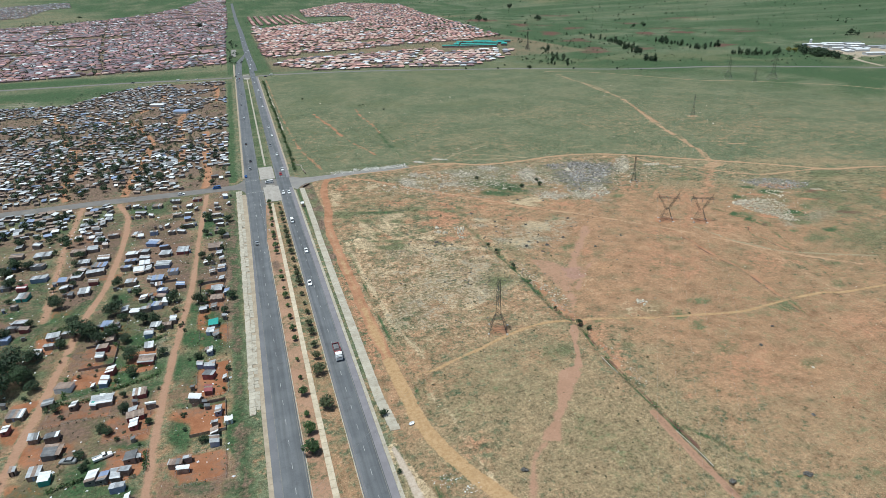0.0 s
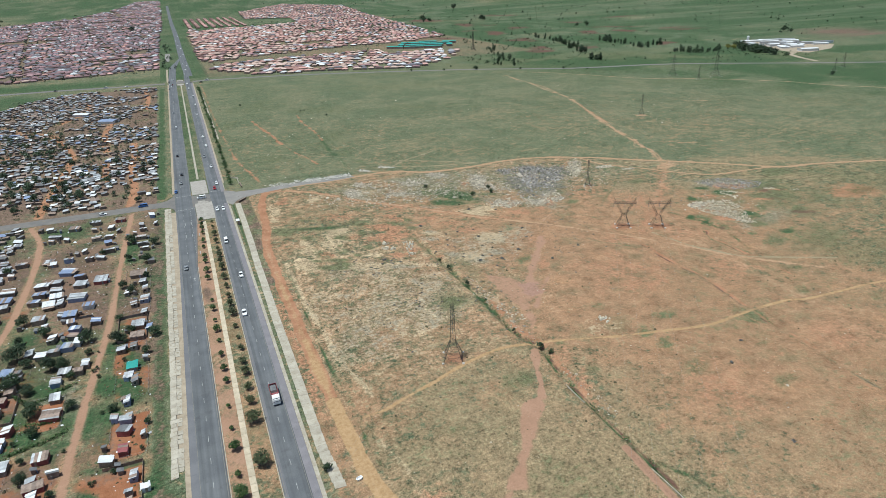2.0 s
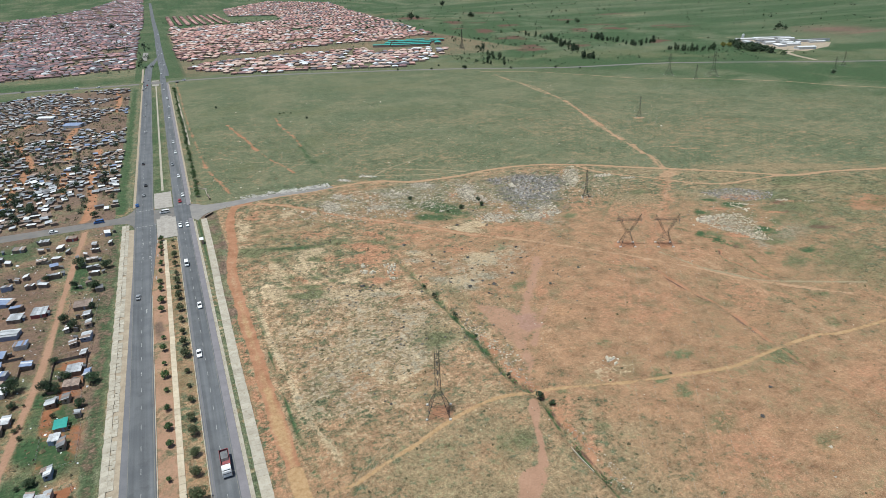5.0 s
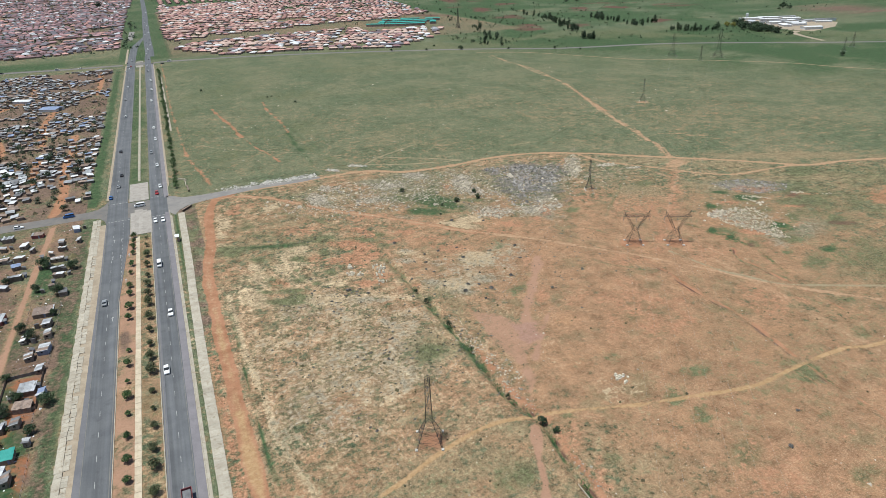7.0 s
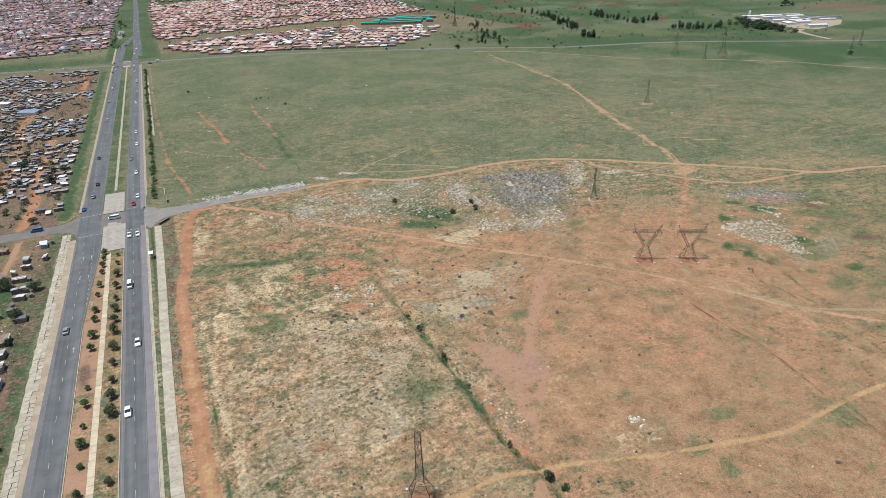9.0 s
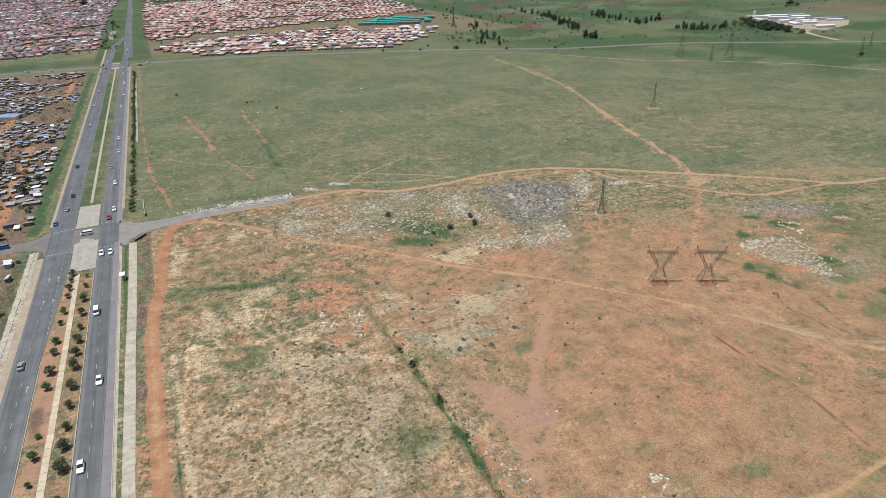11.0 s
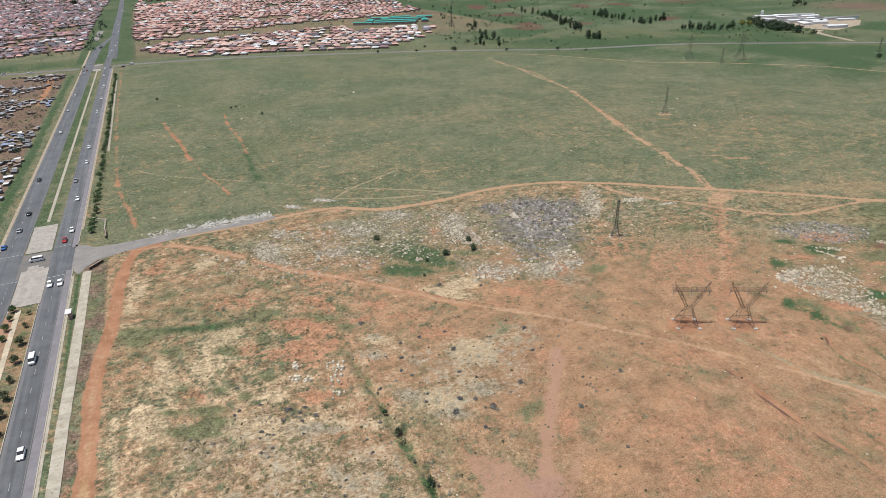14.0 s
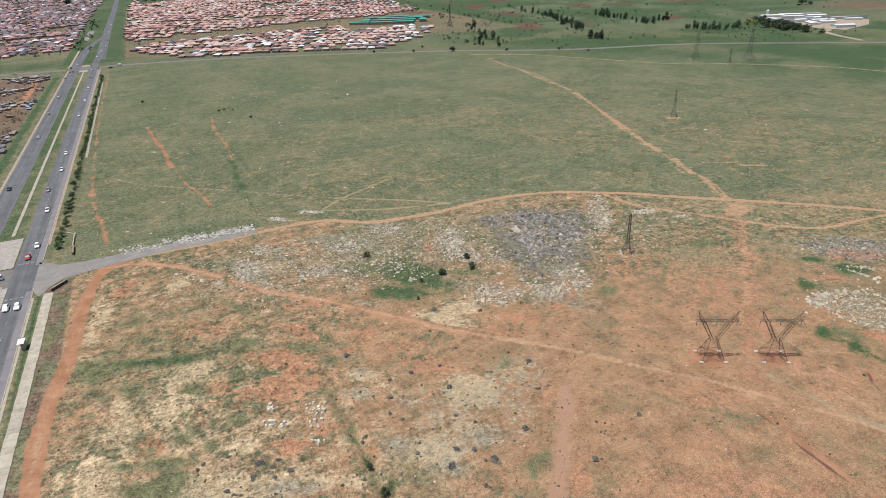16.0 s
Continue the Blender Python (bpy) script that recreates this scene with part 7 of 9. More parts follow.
for x, y in spots + spare:
    w, l, a = rs.uniform(1.8, 4.6), rs.uniform(2.0, 4.0), radians(rs.choice([0, 90, 180, 270]) + rs.gauss(0, 9))
    z0, z1 = rs.uniform(0.95, 1.3), rs.uniform(1.2, 1.7)
    ca, sa = math.cos(a), math.sin(a)

    def at(u, v, z):
        return (x + u * ca - v * sa, y + u * sa + v * ca, z)

    ring = [(-w / 2, -l / 2), (w / 2, -l / 2), (w / 2, l / 2), (-w / 2, l / 2)]
    g_wall.hexa([at(u, v, 0) for u, v in ring], [at(u, v, z0 if v < 0 else z1) for u, v in ring])
    roof = g_roof[rs.choices(range(5), (31, 29, 16, 18, 6) if y < 545 else (30, 34, 26, 5, 5))[0]]
    cut = rs.uniform(-0.3, 0.3) * w
    for u0, u1, dz in ((-w / 2 - 0.2, cut, 0.02), (cut, w / 2 + 0.2, 0.06)):
        ring = [(u0, -l / 2 - 0.2), (u1, -l / 2 - 0.2), (u1, l / 2 + 0.2), (u0, l / 2 + 0.2)]
        roof.hexa([at(u, v, (z0 if v < 0 else z1) + dz) for u, v in ring], [at(u, v, (z0 if v < 0 else z1) + dz + 0.05) for u, v in ring])
crowd = tagged(new("crowded_shacks"), "close-packed shacks of sheet metal north of the side road", "shacks", kind="stuff")
tagged(part("walls", g_wall, WALLS, crowd), kind="stuff")
for g, m, label in zip(g_roof, (ZINC, RUST, GREY, PALE, BLUE), ("silver zinc roofs", "rusty roofs", "dark grey roofs", "white roofs", "blue roofs")):
    tagged(part("roofs", g, m, crowd, label), kind="stuff")


# ---- far townships of small tiled houses ----
def inside(x, y, poly):
    hit = False
    for (x0, y0), (x1, y1) in zip(poly, poly[1:] + poly[:1]):
        if (y0 > y) != (y1 > y) and x < (x1 - x0) * (y - y0) / (y1 - y0) + x0:
            hit = not hit
    return hit


def township(name, label, poly, turn, dx, dy, block, mix, seed, holes=(), thin=0):
    """Rows of hip-roofed houses inside a polygon, back to back in blocks between streets."""
    r = random.Random(seed)
    walls, roofs = Geo(), [Geo() for _ in range(len(mix))]
    xs, ys = [p[0] for p in poly], [p[1] for p in poly]
    cx, cy = sum(xs) / len(xs), sum(ys) / len(ys)
    span = math.hypot(max(xs) - min(xs), max(ys) - min(ys)) / 2 + 20
    ca, sa = math.cos(radians(turn)), math.sin(radians(turn))
    v, row = -span, 0
    while v < span:
        u = -span
        while u < span:
            u += dx * r.uniform(0.9, 1.12)
            if int((u + span) / dx) % block == 0:
                u += dx * 0.6
            x, y = cx + u * ca - v * sa, cy + u * sa + v * ca
            if not inside(x, y, poly) or any(inside(x, y, h) for h in holes) or r.random() < 0.05:
                continue
            w, l, h = r.uniform(5.6, 9.0), r.uniform(6.6, 11.5), r.uniform(1.9, 2.5)
            if r.random() < 0.03:
                w, l, h = w * 1.5, l * 1.7, h * 1.2
            if thin and fractal(np.array([x]), np.array([y]), 55, seed, 3)[0] > thin:
                continue
            a = radians(turn + r.choice([0, 90]) + r.gauss(0, 3))
            c2, s2 = math.cos(a), math.sin(a)
            z = rise(x, y)

            def at(p, q, zz):
                return (x + p * c2 - q * s2, y + p * s2 + q * c2, z + zz)

            ring = [(-w / 2, -l / 2), (w / 2, -l / 2), (w / 2, l / 2), (-w / 2, l / 2)]
            walls.hexa([at(p, q, -0.3) for p, q in ring], [at(p, q, h) for p, q in ring])
            o, pitch, rid = 0.45, r.uniform(1.1, 1.7), max(0.3, (l - w) / 2 + 0.4)
            roof = roofs[r.choices(range(len(mix)), mix)[0]]
            roof.add([at(-w / 2 - o, -l / 2 - o, h), at(w / 2 + o, -l / 2 - o, h), at(w / 2 + o, l / 2 + o, h), at(-w / 2 - o, l / 2 + o, h), at(0, -rid, h + pitch), at(0, rid, h + pitch)],
                     [(0, 1, 4), (1, 2, 5, 4), (2, 3, 5), (3, 0, 4, 5), (3, 2, 1, 0)])
        v += dy * (1.0 if row % 2 else 1.45) * r.uniform(0.97, 1.03)
        row += 1
    t = tagged(new(name), label, "houses", kind="stuff")
    tagged(part("walls", walls, PLASTER, t), kind="stuff")
    for g, m in zip(roofs, (TILE, TILE_PALE, TILE_DARK_HAZED, ZINC, PALE, TILE_BROWN_HAZED)):
        if g.f:
            tagged(part("roofs", g, m, t), kind="stuff")


township("township_houses_front", "pale pink hip-roofed houses behind the second crossroad", [(45, 1030), (87, 1095), (206, 1118), (377, 1126), (461, 1040), (413, 952), (322, 868), (213, 904), (103, 940)], -22, 10.2, 13.5, 14, (30, 40, 12, 8, 6, 8), 31, holes=[[(340, 1060), (480, 1060), (480, 1200), (340, 1200)]])
township("township_houses_east", "terracotta-roofed houses of the large township", [(40, 1110), (51, 1740), (55, 2000), (190, 1960), (353, 1775), (484, 1617), (556, 1322), (462, 1240), (318, 1230), (222, 1198), (113, 1162)], -30, 11, 15, 16, (56, 28, 4, 4, 3, 8), 32, holes=[[(240, 1360), (300, 1380), (310, 1330), (250, 1310)]], thin=0.7)
township("township_houses_rear", "terracotta-roofed houses at the back of the township", [(190, 1963), (353, 1773), (484, 1617), (556, 1322), (617, 1825), (740, 2900), (524, 3200), (285, 2800), (255, 2380), (406, 2316), (371, 2048)], -34, 12, 17, 16, (54, 20, 12, 4, 3, 10), 33)
township("township_houses_west", "dense brown and terracotta roofs west of the road", [(-330, 1028), (-182, 1044), (-24, 1092), (-18, 1795), (-10, 2410), (-4, 3900), (-120, 3900), (-190, 3400), (-282, 3000), (-444, 2700), (-592, 2500), (-800, 2400), (-900, 1900), (-650, 1300)], 8, 9.8, 12.5, 15, (15, 1, 30, 8, 2, 50), 34, holes=[[(-470, 1830), (-250, 1880), (-250, 1820), (-470, 1790)]], thin=0.66)
township("township_houses_far", "dark grey roofs of a far settlement beyond the green", [(-1058, 3728), (-1500, 3600), (-1200, 2900), (-850, 2900), (-775, 2972), (-787, 3462), (-715, 3588), (-800, 4000)], 20, 13, 17, 12, (4, 2, 50, 26, 6, 12), 35)
row_house = Geo()
for i in range(8):
    for k in range(9):
        x, y = 66 + i * 22, 2060 + k * 55
        row_house.box((x, y, 1.6 + rise(x, y)), (9, 48, 3.2), -0.1)
rows = tagged(new("row_houses"), "long pink terraces of row houses far up the road", "row houses", kind="stuff")
tagged(part("blocks", row_house, TILE, rows), kind="stuff")


# ---- school with teal roofs and the industrial yard ----
def shed(name, x, y, w, l, h, turn, roof, wall, label, category, group):
    s = thing(name, label, category, group, pose(x, y, 0, 0, 0, turn))
    part("wall", Geo().box((0, 0, h / 2), (w, l, h)), wall, s)
    ridge = w * 0.07
    part("roof", Geo().add([(-w / 2 - 0.4, -l / 2 - 0.4, h), (w / 2 + 0.4, -l / 2 - 0.4, h), (w / 2 + 0.4, l / 2 + 0.4, h), (-w / 2 - 0.4, l / 2 + 0.4, h), (0, -l / 2 - 0.4, h + ridge), (0, l / 2 + 0.4, h + ridge)],
                           [(0, 1, 4), (1, 2, 5, 4), (2, 3, 5), (3, 0, 4, 5), (3, 2, 1, 0)]), roof, s)
    part("door", Geo().box((0, -l / 2 - 0.06, min(h, 3.6) / 2), (min(4, w / 3), 0.1, min(h, 3.6))), GREY, s)
    for k in range(3):
        part("window", Geo().box((w / 2 + 0.04, -l / 3 + k * l / 3, h * 0.62), (0.08, l / 8, h * 0.22)), GLASS, s)
    return s


SCHOOL = [(366, 1108, 11, 30, 60), (396, 1092, 11, 34, 62), (428, 1080, 11, 32, 62), (408, 1118, 11, 34, 62), (440, 1104, 11, 34, 62), (466, 1092, 10, 26, 150), (428, 1140, 11, 36, 62), (462, 1126, 11, 34, 62), (386, 1132, 10, 28, 150), (450, 1160, 11, 34, 62), (486, 1140, 10, 26, 62), (412, 1160, 10, 30, 62)]
for x, y, w, l, turn, roof, label in ((-93, 738, 9, 15, 64, PALE, "long white-roofed hall among the crowded shacks"), (-66, 688, 12, 15, 62, BLUE, "hall with a pale blue sheet roof among shacks")):
    shed("hall", x, y, w, l, 2.2, turn, roof, PALE, label, "hall", "halls in the settlement")
for x, y, w, l, turn in SCHOOL:
    shed("school_block", x + 10, y + 22, w, l, 4.0, turn + 4, TEAL, PLASTER, "long school block with a bright teal roof", "school building", "school blocks")
SHEDS = [(903, 821, 9, 34), (930, 812, 9, 30), (959, 804, 9, 32), (917, 798, 8, 30), (899, 768, 14, 26), (876, 735, 12, 22), (898, 732, 14, 20), (952, 751, 9, 30), (956, 735, 8, 24), (974, 744, 7, 30), (873, 690, 12, 26), (918, 748, 12, 22), (872, 790, 10, 20), (947, 784, 11, 26), (899, 784, 10, 22), (882, 760, 10, 18), (925, 772, 12, 20), (862, 770, 8, 16), (905, 752, 9, 14), (936, 760, 8, 16)]
rshed = random.Random(5)
for i, (x, y, w, l) in enumerate(SHEDS):
    roof = (PALE, PALE, ZINC, PALE, GREY)[i % 5]
    shed("industrial_shed", x, y, w, l, rshed.uniform(2.2, 3.8), 66 + rshed.gauss(0, 4) + (90 if i % 7 == 5 else 0), roof, PALE, "industrial shed with a " + {PALE: "white", ZINC: "silver", GREY: "dark grey"}[roof] + " sheet roof in a walled yard", "shed", "industrial yard")
tank = thing("silo", "tall grey silo tower above the sheds", "silo", "", pose(900, 826, 0))
part("drum", Geo().beam((0, 0, 0), (0, 0, 9), 4, sides=14), ZINC, tank)
part("cap", Geo().beam((0, 0, 9), (0, 0, 10.4), 4.2, sides=14, w2=0.8), PALE, tank)
yard = tagged(new("yard_apron"), "pale gravel apron of the industrial yard", "yard", kind="structure")
part("surface", Geo().add([(842, 700, 0.09), (853, 672, 0.09), (923, 690, 0.09), (972, 722, 0.09), (975, 775, 0.09), (960, 815, 0.09), (895, 835, 0.09), (860, 795, 0.09)], [(0, 1, 2, 3, 4, 5, 6, 7)]), GRAVEL, yard)
lane = tagged(new("yard_lane"), "pale gravel lane from the yard to the tarred road", "lane", kind="structure")
part("surface", Geo().add([(838, 690, 0.09), (815, 680, 0.09), (797, 645, 0.09), (782, 606, 0.09), (788, 604, 0.09), (803, 642, 0.09), (822, 674, 0.09), (846, 682, 0.09)], [(0, 1, 6, 7), (1, 2, 5, 6), (2, 3, 4, 5)]), GRAVEL, lane)


# ---- power line pylons ----
def lattice_face(g, a0, a1, b0, b1, n, w):
    """Cross bracing between two legs (a0-a1 and b0-b1) in n bays."""
    a0, a1, b0, b1 = map(Vector, (a0, a1, b0, b1))
    for k in range(n):
        s, t = k / n, (k + 1) / n
        p, q, u, v = a0.lerp(a1, s), b0.lerp(b1, s), a0.lerp(a1, t), b0.lerp(b1, t)
        g.beam(p, v, w)
        g.beam(q, u, w)
        g.beam(u, v, w)


def corners(h, z):
    return [(-h, -h, z), (h, -h, z), (h, h, z), (-h, h, z)]


def tower(at, height, base, label, w=0.16, arms=3, reach=3.4):
    """A tapering four-legged lattice tower with arms along its x axis."""
    p = thing("pylon", label, "pylon", "power line pylons", at)
    waist = height * 0.34
    lo, mid, top = corners(base / 2, 0), corners(base * 0.13, waist), corners(base * 0.085, height)
    for k in range(4):
        g = Geo()
        g.beam(lo[k], mid[k], w * 1.3)
        g.beam(mid[k], top[k], w * 1.1)
        part("leg", g, STEEL, p)
        part("footing", Geo().box((lo[k][0] * 1.02, lo[k][1] * 1.02, 0.2), (0.7, 0.7, 0.35)), RUBBLE_WHITE, p, "white concrete footing")
    g = Geo()
    for k in range(4):
        j = (k + 1) % 4
        lattice_face(g, lo[k], mid[k], lo[j], mid[j], 4, w * 0.6)
        lattice_face(g, mid[k], top[k], mid[j], top[j], 6, w * 0.5)
    part("bracing", g, STEEL, p)
    for i in range(arms):
        z = height * (0.62 + 0.15 * i)
        for side in (-1, 1):
            g = Geo()
            tip = (side * reach * (1.0 - 0.12 * i), 0, z + 0.1)
            for y in (-base * 0.12, base * 0.12):
                g.beam((side * base * 0.1, y, z), tip, w * 0.7)
                g.beam((side * base * 0.1, y, z + 1.0), tip, w * 0.6)
            part("arm", g, STEEL, p)
            part("insulator", Geo().beam(tip, (tip[0], tip[1], tip[2] - 1.3), 0.16, sides=6), GREY, p)
    part("peak", Geo().beam((0, 0, height - 0.1), (0, 0, height + 1.0), w), STEEL, p)
    return p


def twin_horn(at, label):
    """A wide tower: braced legs to a waist, two arms opening to a cross beam, and two horns above it."""
    p = thing("pylon", label, "pylon", "power line pylons", at)
    w, b, waist, beam_z, half = 0.058, 3.2, 6.2, 12.2, 5.6
    lo = [(-b, -b * 0.8, 0), (b, -b * 0.8, 0), (b, b * 0.8, 0), (-b, b * 0.8, 0)]
    mid = [(-1.0, -0.6, waist), (1.0, -0.6, waist), (1.0, 0.6, waist), (-1.0, 0.6, waist)]
    for k in range(4):
        part("leg", Geo().beam(lo[k], mid[k], w * 1.6), STEEL, p)
        part("footing", Geo().box((lo[k][0] * 1.03, lo[k][1] * 1.03, 0.2), (1.0, 0.7, 0.4)), RUBBLE_WHITE, p, "pale concrete footing")
    g = Geo()
    for k in range(4):
        lattice_face(g, lo[k], mid[k], lo[(k + 1) % 4], mid[(k + 1) % 4], 3, w * 0.8)
    part("bracing", g, STEEL, p)
    for s in (-1, 1):
        g = Geo()
        foot = [(s * 0.2, -0.6, waist), (s * 1.0, -0.6, waist), (s * 1.0, 0.6, waist), (s * 0.2, 0.6, waist)]
        head = [(s * 3.2, -0.5, beam_z), (s * 4.2, -0.5, beam_z), (s * 4.2, 0.5, beam_z), (s * 3.2, 0.5, beam_z)]
        for k in range(4):
            g.beam(foot[k], head[k], w * 1.15)
            lattice_face(g, foot[k], head[k], foot[(k + 1) % 4], head[(k + 1) % 4], 3, w * 0.5)
        part("arm", g, STEEL, p)
        g = Geo()
        tip = (s * 5.4, 0, 15.4)
        for q in ((s * 3.4, -0.5, beam_z), (s * 4.4, -0.5, beam_z), (s * 4.4, 0.5, beam_z), (s * 3.4, 0.5, beam_z)):
            g.beam(q, tip, w * 1.1)
        part("horn", g, STEEL, p)
        part("insulator", Geo().beam((s * 5.4, 0, beam_z), (s * 5.4, 0, beam_z - 1.7), 0.16, sides=6), GREY, p)
    g = Geo()
    rails = [((-half, y, z), (half, y, z)) for y in (-0.5, 0.5) for z in (beam_z, beam_z + 0.9)]
    for a, c in rails:
        g.beam(a, c, w)
    lattice_face(g, rails[0][0], rails[0][1], rails[2][0], rails[2][1], 8, w * 0.9)
    lattice_face(g, rails[0][0], rails[0][1], rails[1][0], rails[1][1], 8, w * 0.5)
    lattice_face(g, rails[2][0], rails[2][1], rails[3][0], rails[3][1], 8, w * 0.5)
    part("cross_beam", g, STEEL, p)
    part("insulator", Geo().beam((0, 0, beam_z), (0, 0, beam_z - 1.7), 0.16, sides=6), GREY, p)
    return p


BAR = -27.6
twin_horn(pose(194.8, 252.0, 0, 0, 0, BAR), "wide horned lattice pylon of dark steel in bare earth")
twin_horn(pose(209.8, 244.2, 0, 0, 0, BAR), "wide horned lattice pylon of dark steel in bare earth")
tower(pose(69.6, 181.6, 0, 0, 0, 66), 20.5, 6.6, "tall slim lattice pylon on white footings beside a footpath", 0.078, 3, 2.6)
tower(pose(216.8, 313.8, 0, 0, 0, 62), 16.2, 3.4, "slim lattice pylon in bare soil beside the stone tip", 0.08, 3, 2.2)
tower(pose(375.5, 458, 0, 0, 0, 50), 18, 4.5, "slim lattice pylon standing in open grass", 0.07, 3, 2.4)
tower(pose(552, 616, 0, 0, 0, -35), 24, 9, "lattice pylon in far green grass", 0.075, 2, 4.5)
tower(pose(587, 584, 0, 0, 0, -35), 27, 11, "broad lattice pylon in far green grass", 0.09, 2, 5.0)
tower(pose(556, 578, 0, 0, 0, -35), 15, 4, "small lattice pylon in far green grass", 0.06, 2, 2.5)
tower(pose(727, 538, 0, 0, 0, -35), 15, 4, "slim lattice pylon beside the far tarred road", 0.06, 2, 2.5)
tower(pose(763, 553, 0, 0, 0, -35), 17, 5, "slim lattice pylon beside the far tarred road", 0.06, 2, 2.5)
tower(pose(478, 1017, 0, 0, 0, 20), 30, 6, "tall dark mast beside the school", 0.3, 1, 2.0)


def cable(p, q, sag):
    """One hanging wire."""
    g, n = Geo(), 14
    p, q = Vector(p), Vector(q)
    pts = [p.lerp(q, k / n) - Vector((0, 0, sag * 4 * (k / n) * (1 - k / n))) for k in range(n + 1)]
    d = (q - p).normalized()
    a = d.orthogonal().normalized()
    b = d.cross(a)
    v = [o + (a * math.cos(t) + b * math.sin(t)) * 0.013 for o in pts for t in (0, 2.09, 4.19)]
    f = [(3 * i + k, 3 * i + (k + 1) % 3, 3 * i + 3 + (k + 1) % 3, 3 * i + 3 + k) for i in range(n) for k in range(3)]
    return g.add(v, f)


c27, s27 = math.cos(radians(BAR)), math.sin(radians(BAR))
for (x, y), (x2, y2) in (((194.8, 252.0), (552, 616)), ((209.8, 244.2), (587, 584))):
    line = thing("power_cable_span", "sagging thin power cables between pylons", "power cables", "power cables")
    for o in (-5.4, 0, 5.4):
        part("cable", cable((x + o * c27, y + o * s27, 10.5), (x2 + o * 0.7, y2 - o * 0.7, 17), 6), WIRE, line)
        part("cable", cable((x + o * c27, y + o * s27, 10.5), (x + o * c27 - 215, y + o * s27 - 300, 13), 6), WIRE, line)
line = thing("power_cable_span", "thin power cables of the slim pylon line", "power cables", "power cables")
for o in (-2.2, 2.2):
    part("cable", cable((69.6 + o * 0.4, 181.6 + o * 0.9, 15), (216.8 + o * 0.4, 313.8 + o * 0.9, 12), 3), WIRE, line)
    part("cable", cable((216.8 + o * 0.4, 313.8 + o * 0.9, 12), (375.5 + o * 0.4, 458 + o * 0.9, 13), 4), WIRE, line)
    part("cable", cable((69.6 + o * 0.4, 181.6 + o * 0.9, 15), (-90 + o * 0.4, 36 + o * 0.9, 15), 4), WIRE, line)


# ---- vehicles ----
def wheels(car, xs, half, rad):
    w = Geo().beam((0, -0.11, 0), (0, 0.11, 0), rad * 2, sides=14).mesh("wheel", RUBBER)
    hub = Geo().beam((0, -0.12, 0), (0, 0.12, 0), rad * 1.05, sides=10).mesh("rim", CAR_SILVER)
    for x in xs:
        for y in (-half, half):
            o = part("wheel", w, None, car)
            o.location = (x, y, rad)
            part("rim", hub, None, o)


def loft(g, sections):
    """A closed body through cross sections (x, half width low, z low, half width high, z high)."""
    base = len(g.v)
    for x, wl, zl, wh, zh in sections:
        g.v += [(x, -wl, zl), (x, wl, zl), (x, wl, zl + (zh - zl) * 0.7), (x, wh, zh), (x, -wh, zh), (x, -wl, zl + (zh - zl) * 0.7)]
    for i in range(len(sections) - 1):
        for k in range(6):
            a, b = base + i * 6 + k, base + i * 6 + (k + 1) % 6
            g.f.append((a, b, b + 6, a + 6))
            g.m.append(0)
    e = base + (len(sections) - 1) * 6
    g.f += [tuple(base + k for k in range(5, -1, -1)), tuple(e + k for k in range(6))]
    g.m += [0, 0]
    return g


def lights(car, front, back, half, z):
    for y in (-half, half):
        part("headlight", Geo().box((front, y, z), (0.08, 0.32, 0.16)), LAMP_CLEAR, car)
        part("tail_light", Geo().box((back, y, z + 0.06), (0.08, 0.28, 0.2)), LAMP_RED, car)


def saloon(paint, label, kind="hatch"):
    c = thing("car", label, "car", "cars on the road")
    L = 4.1 if kind == "hatch" else 4.6
    f, b = L / 2, -L / 2
    g = loft(Geo(), [(b, 0.76, 0.35, 0.7, 0.8), (b + 0.15, 0.85, 0.25, 0.8, 0.95), (b + 1.0, 0.87, 0.22, 0.82, 0.98), (f - 1.3, 0.87, 0.22, 0.82, 0.96), (f - 0.3, 0.85, 0.24, 0.74, 0.8), (f, 0.72, 0.32, 0.62, 0.66)])
    part("body", g, paint, c)
    rear = b + (0.12 if kind == "hatch" else 0.75)
    part("roof", loft(Geo(), [(rear + 0.3, 0.66, 1.35, 0.6, 1.45), (rear + 0.8, 0.68, 1.38, 0.62, 1.5), (f - 2.1, 0.66, 1.36, 0.6, 1.46)]), paint, c)
    part("windscreen", Geo().hexa([(f - 1.35, -0.76, 0.95), (f - 1.3, -0.76, 0.93), (f - 1.3, 0.76, 0.93), (f - 1.35, 0.76, 0.95)], [(f - 2.12, -0.63, 1.42), (f - 2.05, -0.63, 1.44), (f - 2.05, 0.63, 1.44), (f - 2.12, 0.63, 1.42)]), GLASS, c)
    part("cabin_glass", Geo().hexa([(rear, -0.78, 0.94), (f - 1.36, -0.78, 0.94), (f - 1.36, 0.78, 0.94), (rear, 0.78, 0.94)], [(rear + 0.35, -0.64, 1.36), (f - 2.14, -0.64, 1.36), (f - 2.14, 0.64, 1.36), (rear + 0.35, 0.64, 1.36)]), GLASS, c)
    wheels(c, (b + 0.75, f - 0.78), 0.76, 0.3)
    lights(c, f - 0.1, b + 0.04, 0.55, 0.62)
    return c


